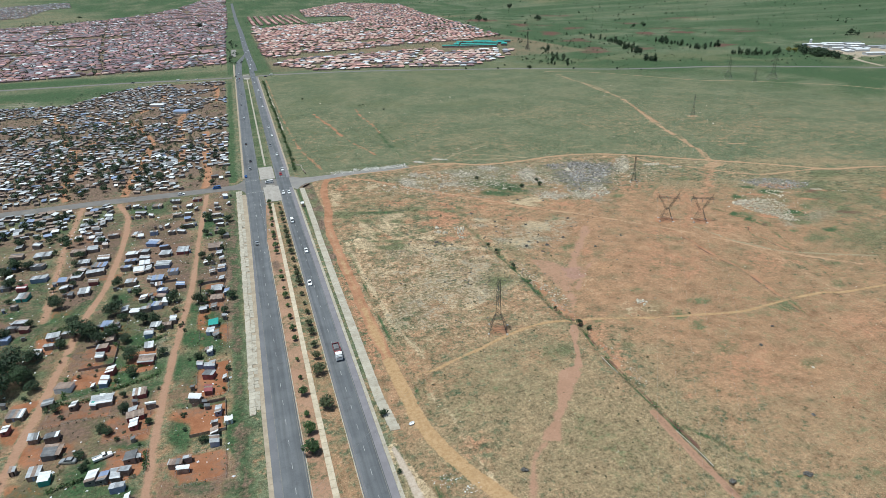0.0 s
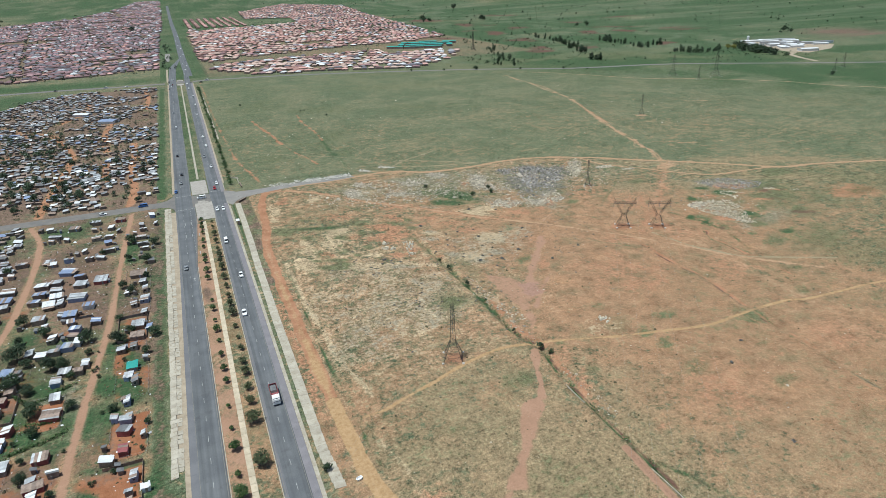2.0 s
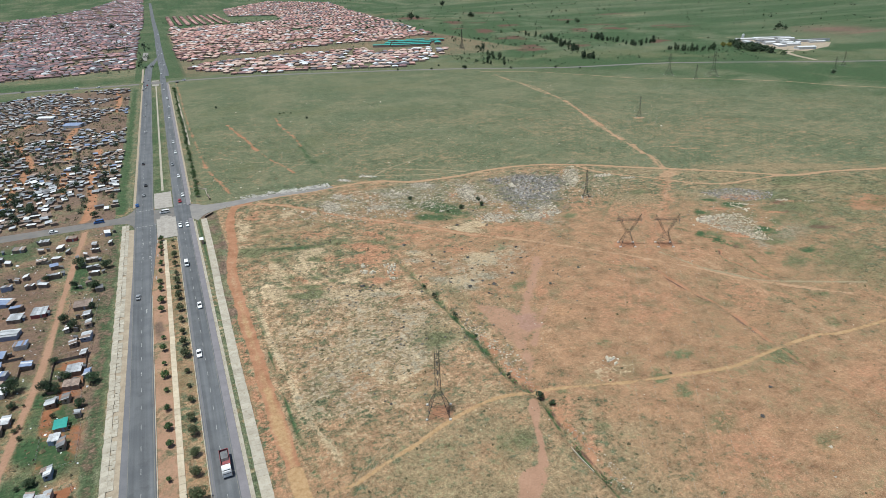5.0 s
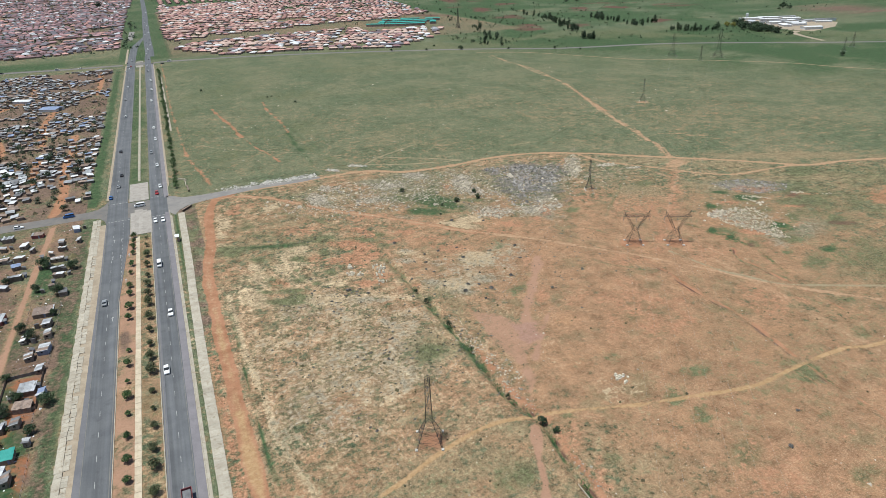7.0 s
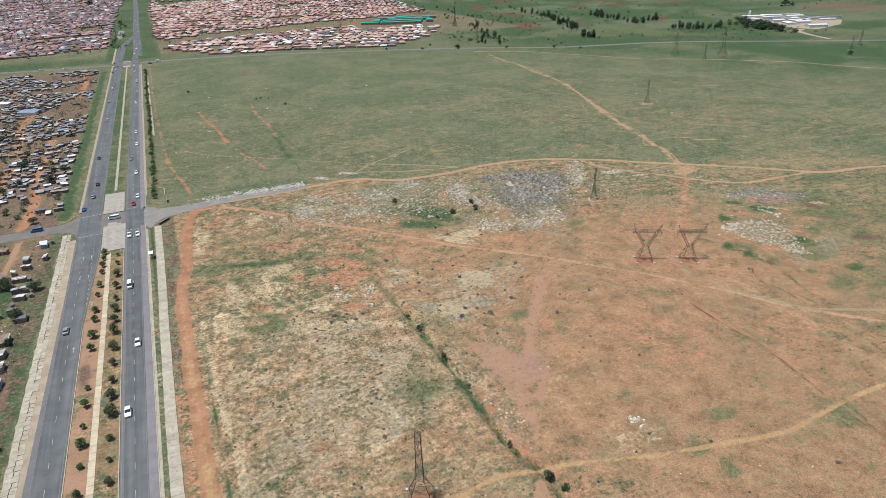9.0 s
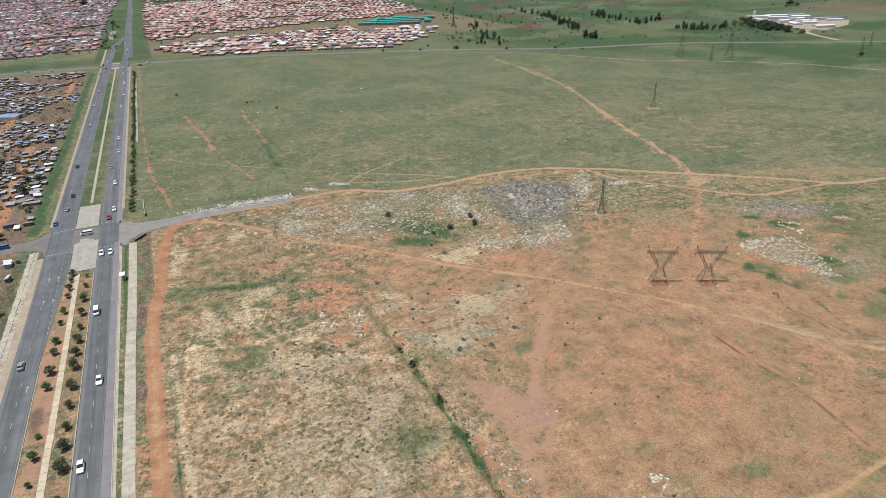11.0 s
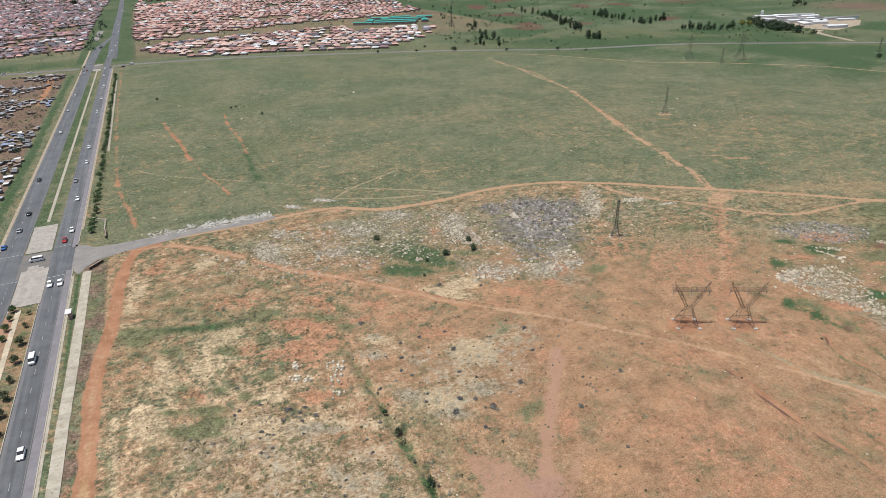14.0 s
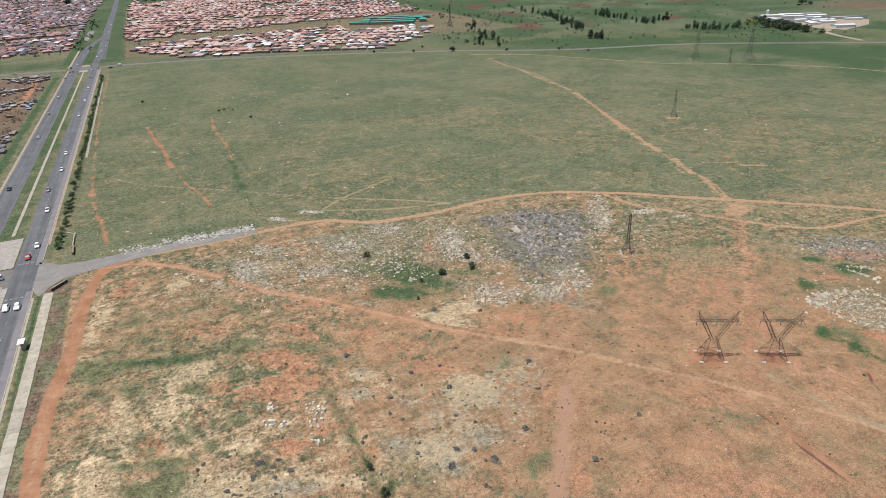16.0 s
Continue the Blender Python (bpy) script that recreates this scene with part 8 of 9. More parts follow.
def pickup(paint, label):
    c = thing("pickup", label, "pickup truck", "cars on the road")
    part("body", loft(Geo(), [(-2.5, 0.82, 0.45, 0.82, 0.6), (-0.1, 0.85, 0.4, 0.84, 0.62), (0.0, 0.86, 0.38, 0.8, 1.05), (1.4, 0.86, 0.38, 0.8, 1.02), (2.3, 0.84, 0.4, 0.72, 0.92), (2.5, 0.76, 0.45, 0.66, 0.8)]), paint, c)
    bed = Geo()
    for y in (-0.83, 0.83):
        bed.box((-1.3, y, 0.82), (2.4, 0.07, 0.5))
    bed.box((-2.47, 0, 0.82), (0.07, 1.6, 0.5)).box((-0.13, 0, 0.82), (0.07, 1.6, 0.5))
    part("cargo_bed", bed, paint, c)
    part("cabin_glass", Geo().hexa([(-0.05, -0.77, 1.02), (1.35, -0.77, 1.0), (1.35, 0.77, 1.0), (-0.05, 0.77, 1.02)], [(0.1, -0.66, 1.5), (0.75, -0.66, 1.5), (0.75, 0.66, 1.5), (0.1, 0.66, 1.5)]), GLASS, c)
    part("roof", Geo().box((0.42, 0, 1.55), (0.85, 1.36, 0.09), taper=0.92), paint, c)
    wheels(c, (-1.6, 1.55), 0.74, 0.34)
    lights(c, 2.44, -2.5, 0.6, 0.72)
    return c


def minibus(paint, label):
    c = thing("minibus", label, "minibus", "cars on the road")
    part("body", loft(Geo(), [(-2.5, 0.8, 0.35, 0.78, 1.2), (-2.4, 0.88, 0.28, 0.84, 1.28), (1.7, 0.88, 0.28, 0.84, 1.26), (2.4, 0.86, 0.3, 0.78, 1.05), (2.55, 0.78, 0.38, 0.7, 0.85)]), paint, c)
    part("window_band", Geo().hexa([(-2.38, -0.83, 1.27), (2.0, -0.83, 1.2), (2.0, 0.83, 1.2), (-2.38, 0.83, 1.27)], [(-2.3, -0.76, 1.85), (1.25, -0.76, 1.85), (1.25, 0.76, 1.85), (-2.3, 0.76, 1.85)]), GLASS, c)
    part("roof", loft(Geo(), [(-2.35, 0.76, 1.84, 0.66, 1.98), (-1.8, 0.78, 1.84, 0.7, 2.05), (1.3, 0.76, 1.84, 0.66, 1.98)]), paint, c)
    wheels(c, (-1.6, 1.5), 0.78, 0.32)
    lights(c, 2.48, -2.5, 0.62, 0.72)
    return c


def lorry():
    c = thing("truck", "white-cabbed tipper truck with a dark red load bin", "truck", "")
    part("cab", loft(Geo(), [(2.4, 1.15, 0.7, 1.1, 2.85), (3.9, 1.18, 0.6, 1.1, 2.9), (4.5, 1.15, 0.6, 1.02, 2.3), (4.62, 1.1, 0.65, 1.0, 1.5)]), CAR_WHITE, c)
    part("windscreen", Geo().hexa([(4.5, -1.05, 1.6), (4.64, -1.02, 1.6), (4.64, 1.02, 1.6), (4.5, 1.05, 1.6)], [(4.0, -0.98, 2.72), (4.3, -0.98, 2.55), (4.3, 0.98, 2.55), (4.0, 0.98, 2.72)]), GLASS, c)
    part("chassis", Geo().box((-0.9, 0, 0.85), (7.6, 0.9, 0.3)), TIMBER, c)
    g = Geo().box((-1.2, 0, 1.15), (6.6, 2.3, 0.16))
    for y in (-1.16, 1.16):
        g.box((-1.2, y, 1.75), (6.6, 0.1, 1.1))
    g.box((-4.46, 0, 1.75), (0.1, 2.3, 1.1)).box((2.06, 0, 1.95), (0.1, 2.3, 1.5))
    part("load_bin", g, MAROON, c)
    part("load", Geo().box((-2.6, 0, 1.6), (3.4, 2.1, 0.75), taper=0.85), GREY, c, "heap of dark grey load")
    wheels(c, (-3.2, -2.1, 3.3), 1.0, 0.5)
    lights(c, 4.64, -4.5, 0.85, 0.95)
    return c


white, silver, red_car = saloon(CAR_WHITE, "white hatchback on the road"), saloon(CAR_SILVER, "silver saloon on the road", "saloon"), saloon(CAR_RED, "red hatchback on the road")
blue_car, dark_car = saloon(CAR_BLUE, "blue saloon on the road", "saloon"), saloon(CAR_DARK, "dark saloon on the road", "saloon")
bakkie, taxi, blue_taxi, truck = pickup(CAR_WHITE, "white pickup with an open bed"), minibus(CAR_WHITE, "white minibus taxi on the road"), minibus(CAR_BLUE, "blue minibus taxi on the road"), lorry()
DOWN, UP = -90, 90
traffic = [(truck, 10.6, 186, DOWN), (white, 8.2, 245, DOWN), (white, 11.0, 281, DOWN), (taxi, 8.6, 325, DOWN), (white, 8.4, 377, DOWN), (white, 11.8, 376.5, DOWN), (red_car, 10.1, 419, DOWN), (white, 12.2, 430, DOWN), (white, 11.8, 473, DOWN), (silver, 9.1, 505, DOWN), (white, 12.6, 539, DOWN), (white, 12.3, 574, DOWN), (white, 12.9, 681, DOWN), (white, 14.2, 737, DOWN), (taxi, 14.6, 790, DOWN)]
traffic += [(taxi, 1.5, 403, 180), (silver, -9.2, 441, UP), (blue_car, -12.6, 423, UP), (dark_car, -9.4, 517, UP), (white, -7.5, 626, UP), (white, -7.0, 764, UP), (silver, -11.2, 300, UP), (dark_car, -8.0, 462, UP), (silver, -8.4, 700, UP),
           (bakkie, -59.8, 157.5, 20), (silver, -68.7, 159, 165), (blue_taxi, -31, 403.5, 182), (white, -52, 399.2, 2), (dark_car, 29.7, 909, 165), (taxi, 38, 924, 160), (white, -8.5, 905, UP), (red_car, -5.0, 906, UP), (dark_car, -9.0, 935, UP), (white, -4.0, 955, UP), (white, 12.5, 905, DOWN), (silver, 15.5, 960, DOWN), (white, 13.0, 1010, DOWN), (white, 16, 1060, DOWN), (bakkie, 12.8, 860, DOWN), (white, 19.5, 1110, DOWN), (white, 14.5, 1140, UP), (silver, 15.2, 1350, UP), (white, 20.6, 1290, DOWN), (white, 20.2, 1420, DOWN), (white, 15.5, 1620, UP), (white, -6.5, 885, UP), (silver, -9.6, 870, UP), (silver, 20.5, 1180, DOWN), (white, 15, 1260, UP), (white, 17, 1500, UP), (white, 23, 1760, DOWN), (taxi, -84, 930, 8), (dark_car, -142, 941, 4), (white, -60, 926, 190)]
seen_cars = set()
for c, x, y, a in traffic:
    m = pose(x, y, 0.0 if x < -55 and y < 300 else Z, 0, 0, a)
    if c in seen_cars:
        copy_thing(c, m)
    else:
        c.matrix_basis = m
        seen_cars.add(c)


# ---- loose stone, rubble, tufts ----
def pebbles(name, label, xy, size, mat, seed, flat=0.6, category="stones"):
    """Small broken pieces as one heap of faceted lumps."""
    r = np.random.RandomState(seed)
    n = len(xy)
    base = np.array([(1, 0, 0), (0, 1, 0), (-1, 0, 0), (0, -1, 0), (0, 0, 1), (0, 0, -0.4)], float)
    v = base[None] * r.uniform(0.6, 1.3, (n, 6, 1)) + r.normal(0, 0.12, (n, 6, 3))
    a = r.uniform(0, 6.28, n)
    c, s = np.cos(a), np.sin(a)
    x, y = v[..., 0] * c[:, None] - v[..., 1] * s[:, None], v[..., 0] * s[:, None] + v[..., 1] * c[:, None]
    k = (size * r.lognormal(0, 0.45, n))[:, None]
    co = np.stack([x * k + xy[:, :1], y * k + xy[:, 1:], v[..., 2] * k * flat + 0.05], -1).reshape(-1, 3)
    tri = np.array([(0, 1, 4), (1, 2, 4), (2, 3, 4), (3, 0, 4), (1, 0, 5), (2, 1, 5), (3, 2, 5), (0, 3, 5)])
    faces = (tri[None] + 6 * np.arange(n)[:, None, None]).reshape(-1, 3)
    me = bpy.data.meshes.new(name)
    me.from_pydata(co.tolist(), [], faces.tolist())
    me.materials.append(mat)
    return tagged(new(name, me), label, category, kind="stuff")


R = np.random.RandomState(77)
TRODDEN = [(bend(HAUL, 6), 2.6), (bend(P4, 5), 1.6), (bend(FOOTPATH, 6), 1.3), (bend(EDGE_TRACK, 6), 2.0)]


def off_track(p):
    """Only the points that lie clear of the worn tracks."""
    keep = np.ones(len(p), bool)
    for way, wide in TRODDEN:
        for a, b in zip(way, way[1:]):
            d = b - a
            k = np.clip(((p - a) @ d) / max(d @ d, 1e-6), 0, 1)
            keep &= np.hypot(*(p - a - k[:, None] * d).T) > wide
    return p[keep]


def cloud(cx, cy, rx, ry, turn, n):
    t, q = R.uniform(0, 6.28, n), np.sqrt(R.uniform(0, 1, n)) * R.uniform(0.6, 1.15, n)
    u, v = np.cos(t) * q * rx, np.sin(t) * q * ry
    c, s = math.cos(radians(turn)), math.sin(radians(turn))
    return np.stack([cx + u * c - v * s, cy + u * s + v * c], 1)


grey = [cloud(*c) for c in ((200, 344, 25, 15, 54, 2200), (189, 363, 7, 6, 57, 200), (202, 362, 9, 8, -16, 320), (216, 345, 17, 5, 54, 260), (188, 330, 6, 5, -18, 160), (180, 318, 10, 8, 0, 120))]
pebbles("grey_rubble", "tipped heap of broken grey rubble", np.concatenate(grey), 0.42, SLATE, 1, 0.8)
pale = [cloud(*c) for c in ((86, 368, 10, 5, 85, 420), (106, 411, 5, 2.4, -44, 160), (121, 413, 6, 2, -34, 120), (145, 378, 8.7, 6, -37, 240), (95, 382, 7.5, 5.6, -65, 180), (126, 370, 10, 6.4, -36, 220), (109, 354, 8, 5, -36, 180), (232, 350, 22, 7, 53, 280), (250, 342, 6, 2.4, -21, 200), (260, 331, 4.3, 1.4, -23, 110), (163, 354, 14.8, 5.7, 65, 560), (158, 310, 9.8, 7.6, -26, 380), (178, 305, 9.9, 7.8, -18, 360))]
pale += [cloud(*c) for c in ((189, 314, 7.6, 6.7, 0, 200), (163, 342, 7.6, 4.7, 64, 180), (190, 304, 4.7, 4, 25, 120), (250, 259, 7, 3.6, 20, 150), (203, 347, 30, 20, 54, 420), (172, 336, 12, 8, 0, 160))]
pale += [cloud(165, 348, 85, 30, -18, 2200), cloud(105, 358, 50, 26, -10, 900), cloud(264, 254, 24, 24, 0, 130)]
pebbles("pale_stones", "scattered pale broken stones in the grass", np.concatenate(pale), 0.33, STONE, 2, 0.7)
cream = [cloud(*c) for c in ((250, 259, 7, 3.6, 20, 60), (263, 257, 12, 7, -10, 25), (262, 246, 9, 10, -35, 25), (256, 234, 3, 8, -25, 30), (232, 350, 22, 5, 53, 150), (250, 342, 6, 2, -21, 50), (163, 354, 14, 6, 65, 90), (158, 310, 10, 8, -26, 90), (178, 305, 10, 8, -18, 80), (203, 347, 30, 20, 54, 90), (86, 368, 10, 5, 85, 60), (288, 281, 14, 8, -14, 50))]
pebbles("cream_stones", "larger cream stones lying in the rubble ground", np.concatenate(cream), 0.45, CREAM, 14, 0.85)
# a bank of tipped stones, larger along its foot
def within(n, poly, seed):
    """Points spread evenly inside an outline."""
    r, out = random.Random(seed), []
    xs, ys = [p[0] for p in poly], [p[1] for p in poly]
    while len(out) < n:
        p = (r.uniform(min(xs), max(xs)), r.uniform(min(ys), max(ys)))
        if inside(*p, poly):
            out.append(p)
    return np.array(out)


BANK = [(245.3, 259.7), (257.0, 258.9), (270.0, 255.9), (270.0, 247.3), (262.9, 237.7), (256.1, 226.3), (252.5, 230.2), (251.0, 237.7), (246.8, 246.3)]
pebbles("tipped_stones", "bank of small tipped pale stones on the field", within(1000, BANK, 3), 0.22, CREAM, 21, 0.85)
foot = bend([BANK[0], BANK[8], BANK[7], BANK[6], BANK[5]], 60)
foot = np.concatenate([foot + R.normal(0, 0.8, foot.shape), bend([(276.1, 267), (276.9, 263), (276, 256)], 24) + R.normal(0, 0.6, (49, 2)), bend([BANK[0], BANK[1], BANK[2]], 30) + R.normal(0, 0.7, (61, 2))])
pebbles("foot_stones", "row of larger cream stones at the foot of the bank", foot, 0.36, CREAM, 22, 0.9)
pebbles("broken_slag", "grey and mauve broken slag thinly spread on soil", within(1300, [(277.6, 291), (284, 291), (298.4, 288.4), (312.1, 272), (303, 265.5), (286.6, 268.4), (279.5, 278.8)], 5), 0.24, SLATE, 23, 0.7)
pebbles("slag_stones", "few cream stones beside the broken slag", np.concatenate([cloud(305.5, 261, 4, 1.6, -20, 40), cloud(283, 266, 7, 1.4, -40, 60), cloud(317, 253, 3, 1.2, -20, 16)]), 0.32, CREAM, 24, 0.85)
edge = np.stack([42 + 53 * R.beta(1.3, 1.0, 1300), np.zeros(1300)], 1)
edge[:, 1] = 408.6 - 0.02 * (edge[:, 0] - 42) + R.normal(0, 1.7, 1300)
edge = edge[fractal(edge[:, 0], edge[:, 1], 5, 3, 2) > 0.4]
pebbles("road_edge_rubble", "line of tipped white rubble along the dead-end road", np.concatenate([edge, cloud(106, 411, 4, 1.5, -44, 120), cloud(121, 412, 6, 1.5, -30, 80)]), 0.3, RUBBLE_WHITE, 3, 0.8)
litter = np.stack([R.uniform(34, 290, 1500), R.uniform(110, 400, 1500)], 1)
pebbles("field_pebbles", "single pale pebbles strewn over the field", off_track(litter), 0.14, STONE, 4, 0.6)
litter2 = np.stack([R.uniform(25, 420, 700), 410 + 310 * R.beta(1, 1.6, 700)], 1)
pebbles("grass_pebbles", "single pale stones strewn over the northern grass", litter2, 0.34, STONE, 5, 0.6)
tuft = np.stack([R.uniform(22, 300, 5200), R.uniform(100, 400, 5200)], 1)
tuft = tuft[(tuft[:, 0] < 110) | (R.uniform(0, 1, 5200) < 0.3)]
pebbles("grass_tufts", "small dark tufts of grass in the field", off_track(tuft), 0.2, TUFT, 6, 0.9, "grass")
clumps = np.concatenate([cloud(70, 230, 45, 60, 0, 900), cloud(140, 260, 55, 40, 0, 500), cloud(160, 345, 90, 35, -18, 900), cloud(75, 310, 40, 50, 0, 400)])
pebbles("dry_clumps", "grey-green clumps of dry brush in the field", off_track(clumps), 0.22, SHRUB, 11, 0.8, "brush")
far_tufts = np.stack([R.uniform(25, 520, 9000), 404 + 350 * R.beta(1, 1.3, 9000)], 1)
far_tufts = far_tufts[far_tufts[:, 1] > np.interp(far_tufts[:, 0], edge_line[:, 0], edge_line[:, 1]) + 4]
pebbles("meadow_tufts", "dark grass tufts over the northern meadow", far_tufts, 0.19, TUFT, 12, 0.8, "grass")
pebbles("bank_stones", "cream boulders thrown out along the ditch bank", np.concatenate([cloud(x, y, 2.0, 3.8, -20, 18) for x, y in ((97.6, 220.6), (98.9, 211.5), (100.8, 205.8), (100.7, 199.1), (104.1, 201), (104.3, 195.1), (98.2, 192))]), 0.26, CREAM, 25, 0.85)
pebbles("ditch_stones", "broken stones and soil along the ditch bank", np.concatenate([cloud(100.2, y, 2.4, 9, 0, 60) for y in (140, 155, 186, 200, 214, 228)]), 0.17, STONE, 7, 0.7)
for i, (y0, y1) in enumerate(((112.5, 116), (123, 126), (137.5, 141), (150, 153), (166, 168.5), (183.5, 186), (191.5, 195), (199, 201), (211.5, 214.5), (226, 229.5), (243, 245), (256, 258))):
    hedge([(float(np.interp(y, [p[1] for p in DITCH], [p[0] for p in DITCH])) - 0.5, y) for y in np.linspace(y0, y1, 4)], 950 + i, "rank green reeds growing in the ditch", 11)
curb = thing("ditch_curb", "low pale concrete curb along the dry ditch", "curb")
part("wall", ribbon(ribbon(Geo(), lambda y: 95.6 + 0.25 * math.sin(y * 0.2), lambda y: 95.8 + 0.25 * math.sin(y * 0.2), 98, 113, 0.14, 1.5, thick=0.4), lambda y: 95.75 + 0.25 * math.sin(y * 0.2), lambda y: 95.93 + 0.25 * math.sin(y * 0.2), 143, 153, 0.12, 1.5, thick=0.4), CONCRETE, curb)
pebbles("dumped_litter", "white litter dumped at the foot of the track", np.concatenate([cloud(28.0, 117.4, 4, 3, 0, 50), cloud(33.2, 112.5, 3, 2, 0, 30), cloud(131, 180.9, 2, 1.2, 0, 40)]), 0.12, PALE, 13, 0.6, "litter")
yard_bits = np.stack([R.uniform(-140, -25, 900), R.uniform(130, 395, 900)], 1)
def off_street(p):
    return p[np.minimum(np.abs(p[:, 0] - street_a(p[:, 1])), np.abs(p[:, 0] - street_b(p[:, 1]))) > 3.4]


pebbles("yard_clutter", "pale odds and ends lying in the yards", off_street(yard_bits), 0.25, PALE, 8, 0.6, "clutter")


scrap = np.stack([R.uniform(-145, -25, 2600), R.uniform(125, 395, 2600)], 1)
pebbles("yard_scrap", "dark scrap and low weeds lying between shacks", off_street(scrap), 0.33, TUFT, 9, 0.9, "clutter")
scrap = np.stack([R.uniform(-260, -25, 6000), R.uniform(412, 780, 6000)], 1)
pebbles("lane_scrap", "dark weeds and scrap between the crowded shacks", scrap, 0.5, TUFT, 10, 1.0, "clutter")


def far_clumps(name, label, xs, ys, n, size, seed, leaves=10):
    """Distant garden trees between houses, each a tuft of leaves, as one mass."""
    r = np.random.RandomState(seed)
    pts = [(r.uniform(*xs), r.uniform(*ys), 0) for _ in range(n)]
    g = Geo()
    for x, y, _ in pts:
        s = size * r.uniform(0.5, 1.3)
        z = rise(x, y)
        k = s * (0.5 if leaves < 20 else 0.16)
        for _ in range(leaves):
            d = r.normal(size=3)
            d /= np.linalg.norm(d)
            p = Vector((x + d[0] * s * 0.75, y + d[1] * s * 0.75, z + s * 0.85 + d[2] * s * 0.7)) + Vector(r.normal(size=3)) * s * 0.22
            n = Vector((d[0], d[1], abs(d[2]) + 0.5)).normalized()
            a = n.orthogonal().normalized() * k
            b = n.cross(a)
            g.add([p - a, p - b * 0.8, p + a, p + b * 0.8], [(0, 1, 2, 3)])
    return tagged(new(name, g.mesh(name, LEAF_FAR)), label, "trees", kind="stuff")


far_clumps("quarter_trees", "dark green trees crowded between shacks", (-270, -100), (430, 660), 380, 2.0, 20, 170)
far_clumps("quarter_yard_trees", "dark green trees in yards of the crowded shacks", (-105, -26), (420, 640), 150, 1.7, 25, 170)
far_clumps("quarter_bushes", "dark bushes between the crowded shacks", (-250, -26), (640, 860), 260, 1.6, 24, 60)
far_clumps("garden_trees_west", "dark garden trees between the western houses", (-700, -24), (1050, 2700), 2300, 2.6, 21)
far_clumps("garden_trees_east", "dark garden trees between the eastern houses", (45, 600), (980, 2200), 420, 2.3, 22)
far_clumps("road_trees", "dark roadside trees beside the far road", (-16, 4), (1060, 1500), 34, 3.0, 31)
far_clumps("school_scrub", "dark bushes along a ditch beside the school", (405, 475), (815, 960), 46, 1.7, 26)
far_clumps("roadside_scrub", "low dark bushes behind the tarred road", (480, 640), (735, 900), 60, 1.2, 27)
far_clumps("windbreak_scrub", "low dark bushes under the windbreak", (560, 770), (890, 1150), 90, 1.6, 28)
far_clumps("grove_scrub", "low dark bushes before the sheds", (690, 850), (650, 800), 90, 1.3, 29)
far_clumps("far_bush", "scattered dark bushes over the far grassland", (450, 1900), (900, 3600), 260, 3.2, 23)
far_clumps("far_scrub", "low dark scrub dotted over the far grassland", (480, 1500), (860, 2100), 420, 1.5, 30)


def rock_heap(x, y, n, spread, seed):
    """A few boulders piled together, each one its own part."""
    r = random.Random(seed)
    h = thing("rock_heap", "small heap of pale broken boulders on red earth", "rock heap", "rock heaps", pose(x, y, 0))
    for _ in range(n):
        s = r.uniform(0.5, 1.15)
        part("boulder", Geo().box((r.gauss(0, spread), r.gauss(0, spread), s * 0.3), (s, s * r.uniform(0.6, 1.2), s * 0.8), r.uniform(0, 3), taper=r.uniform(0.5, 0.8)), BOULDER, h)


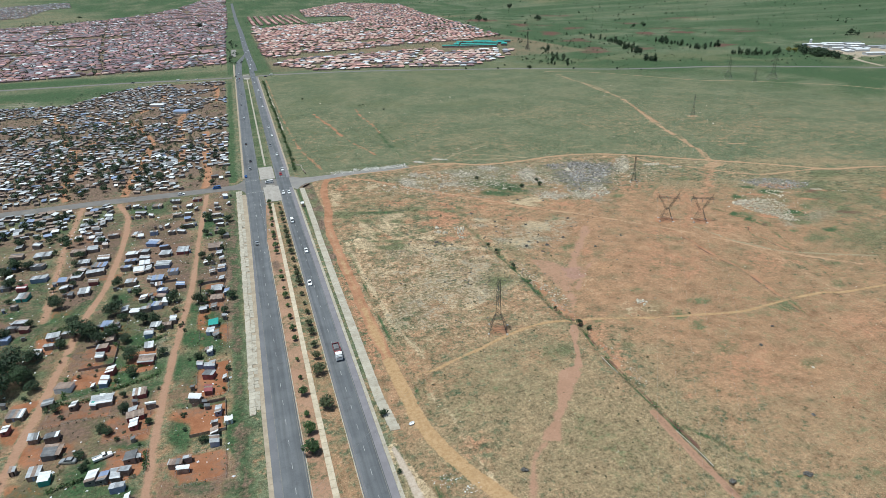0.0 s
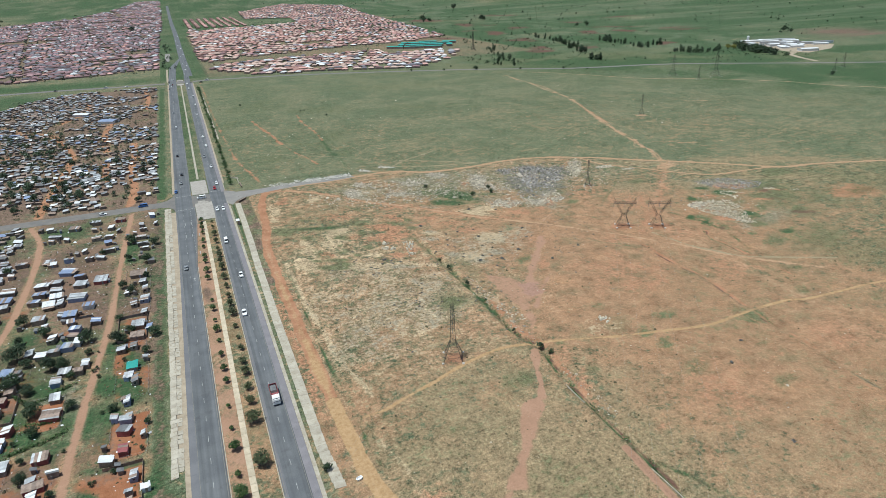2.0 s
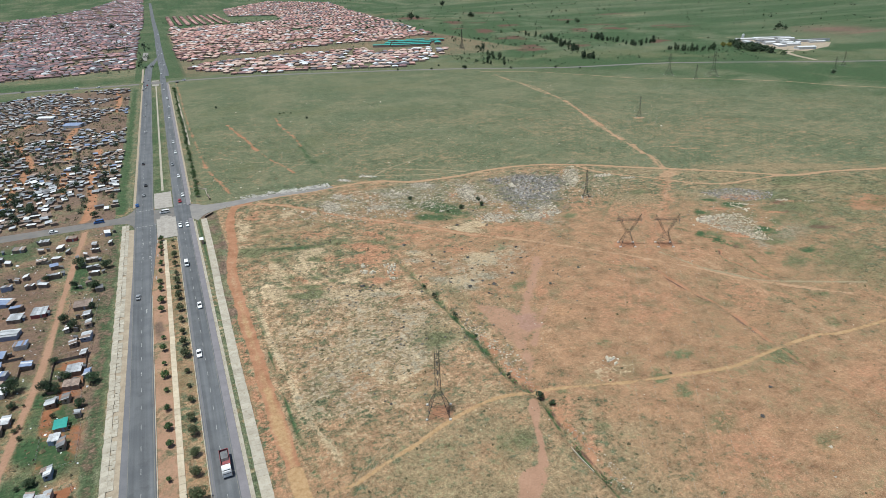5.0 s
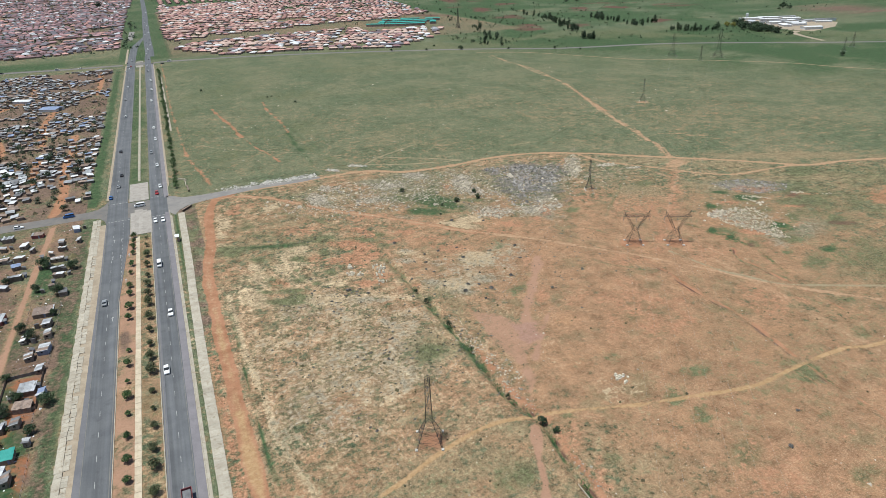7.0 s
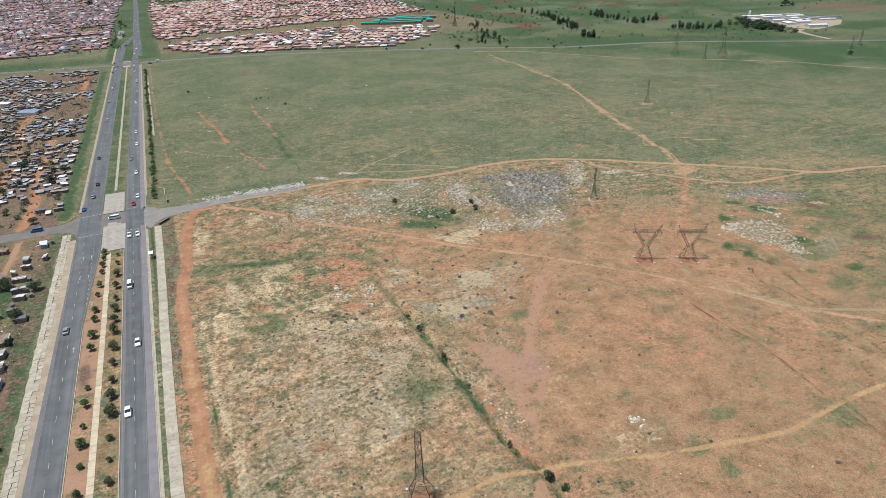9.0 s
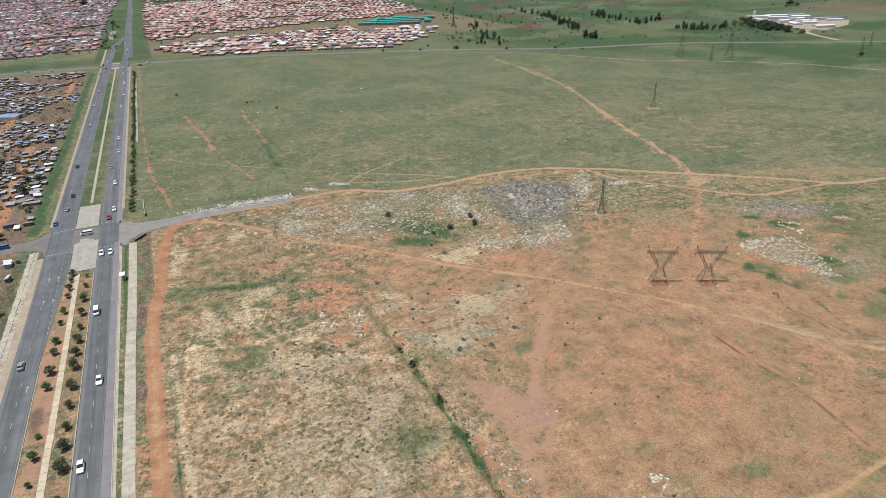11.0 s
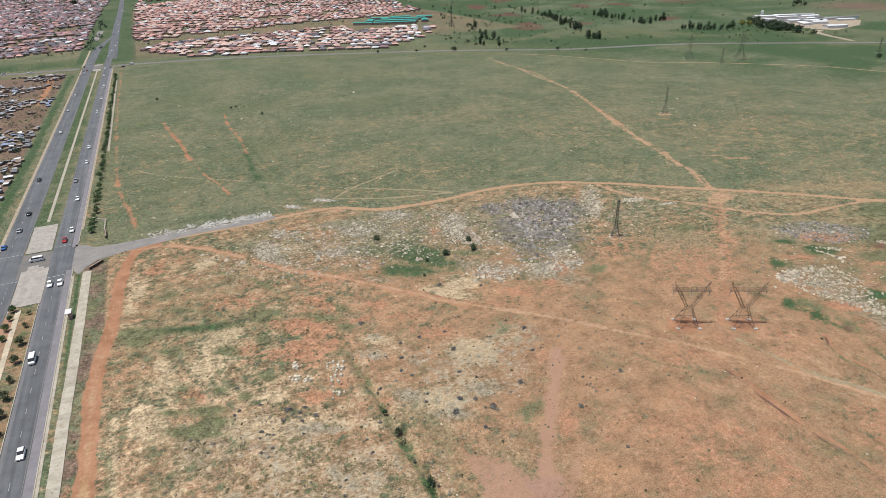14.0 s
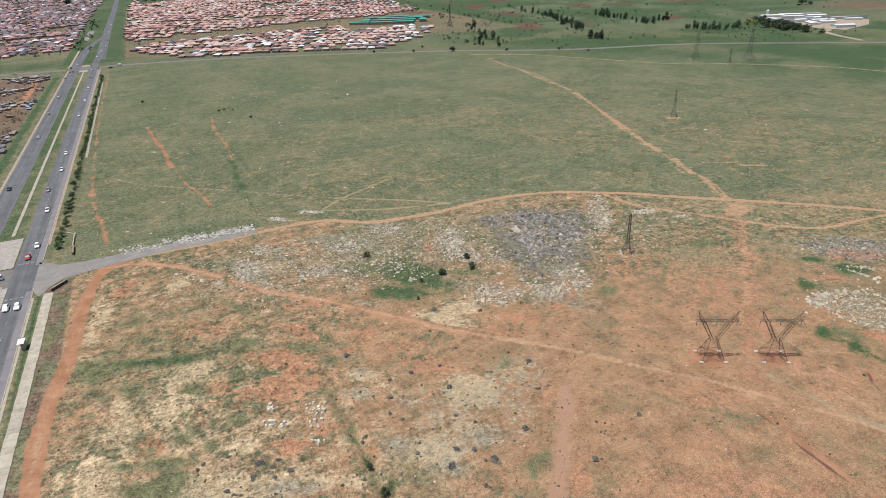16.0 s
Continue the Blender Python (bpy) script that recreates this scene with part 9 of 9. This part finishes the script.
for i, (x, y, n, s) in enumerate(((79.2, 286.5, 14, 0.8), (78.4, 280.5, 10, 0.8), (80.6, 277.8, 8, 0.6), (89.3, 280.4, 20, 1.2), (87.8, 275.6, 10, 1.2), (87, 269.5, 8, 1.3), (131, 180.9, 12, 1.0))):
    rock_heap(x, y, n, s, 60 + i)
tub = thing("dumped_tub", "white oval tub dumped beside the orange track", "tub", "", pose(25.1, 141.6, 0, 0, 0, 20))
g = Geo()
for z, k in ((0.0, 0.8), (0.55, 1.0), (0.55, 0.88), (0.12, 0.7)):
    g.v += [(1.0 * k * math.cos(t), 0.6 * k * math.sin(t), z) for t in np.linspace(0, 2 * math.pi, 16, endpoint=False)]
g.f = [(a * 16 + i, a * 16 + (i + 1) % 16, a * 16 + 16 + (i + 1) % 16, a * 16 + 16 + i) for a in range(3) for i in range(16)] + [tuple(range(63, 47, -1))]
g.m = [0] * len(g.f)
part("shell", g, CAR_WHITE, tub)
dead = [tree(180 + i, 0.45, 0.95, 0.05, 0.12, 420, DEAD, "low dark grey mound of dead brush", "dead brush", "dead brush mounds", 5, "dead_brush") for i in range(3)]
DEAD_A = [(148.7, 273.4, 1.1), (144.7, 262.1, 1), (133.7, 250.8, 1.1), (122.1, 245.3, 1.3), (112.6, 247.9, 1.1), (107.2, 254.9, 0.8), (108.5, 276.3, 1.1), (106.1, 270.5, 0.9), (108.1, 267.2, 0.9), (123.9, 273.2, 1), (120.7, 262.5, 0.8), (115.8, 252.2, 1), (119.4, 250, 0.9), (117.3, 283.6, 0.9), (125.5, 282.9, 0.7), (104.4, 278.9, 0.6), (98.1, 265.6, 0.8), (103.3, 299.6, 1.3), (116.7, 239.4, 0.9), (93.5, 253, 0.8), (110.8, 283.3, 0.8)]
DEAD_B = [(77.5, 267.3, 0.8), (73.4, 268.3, 1.3), (75.8, 265.8, 0.8), (79.4, 262.9, 1), (75.7, 262.5, 0.8), (65.4, 263.1, 0.8), (61.5, 273.7, 0.8), (71.2, 264.8, 0.7), (60.2, 272.4, 0.7), (136.2, 310.7, 1.1), (149.3, 303.5, 0.9), (150.9, 139.8, 0.9), (164, 148.3, 0.8), (143.9, 218.4, 0.7), (48.3, 113.5, 1.4), (116.4, 87.4, 1.4), (96.6, 91.9, 1.1), (137.1, 105, 0.8)]
ru = random.Random(9)
DEAD_C = [(ru.gauss(a, s), ru.gauss(b, s), ru.uniform(0.3, 0.7)) for a, b, s, n in ((66, 262, 6, 8), (70, 226, 9, 14), (82, 240, 8, 8), (55, 200, 8, 6)) for _ in range(n)]
scatter(dead, DEAD_A + DEAD_B + DEAD_C, 12)
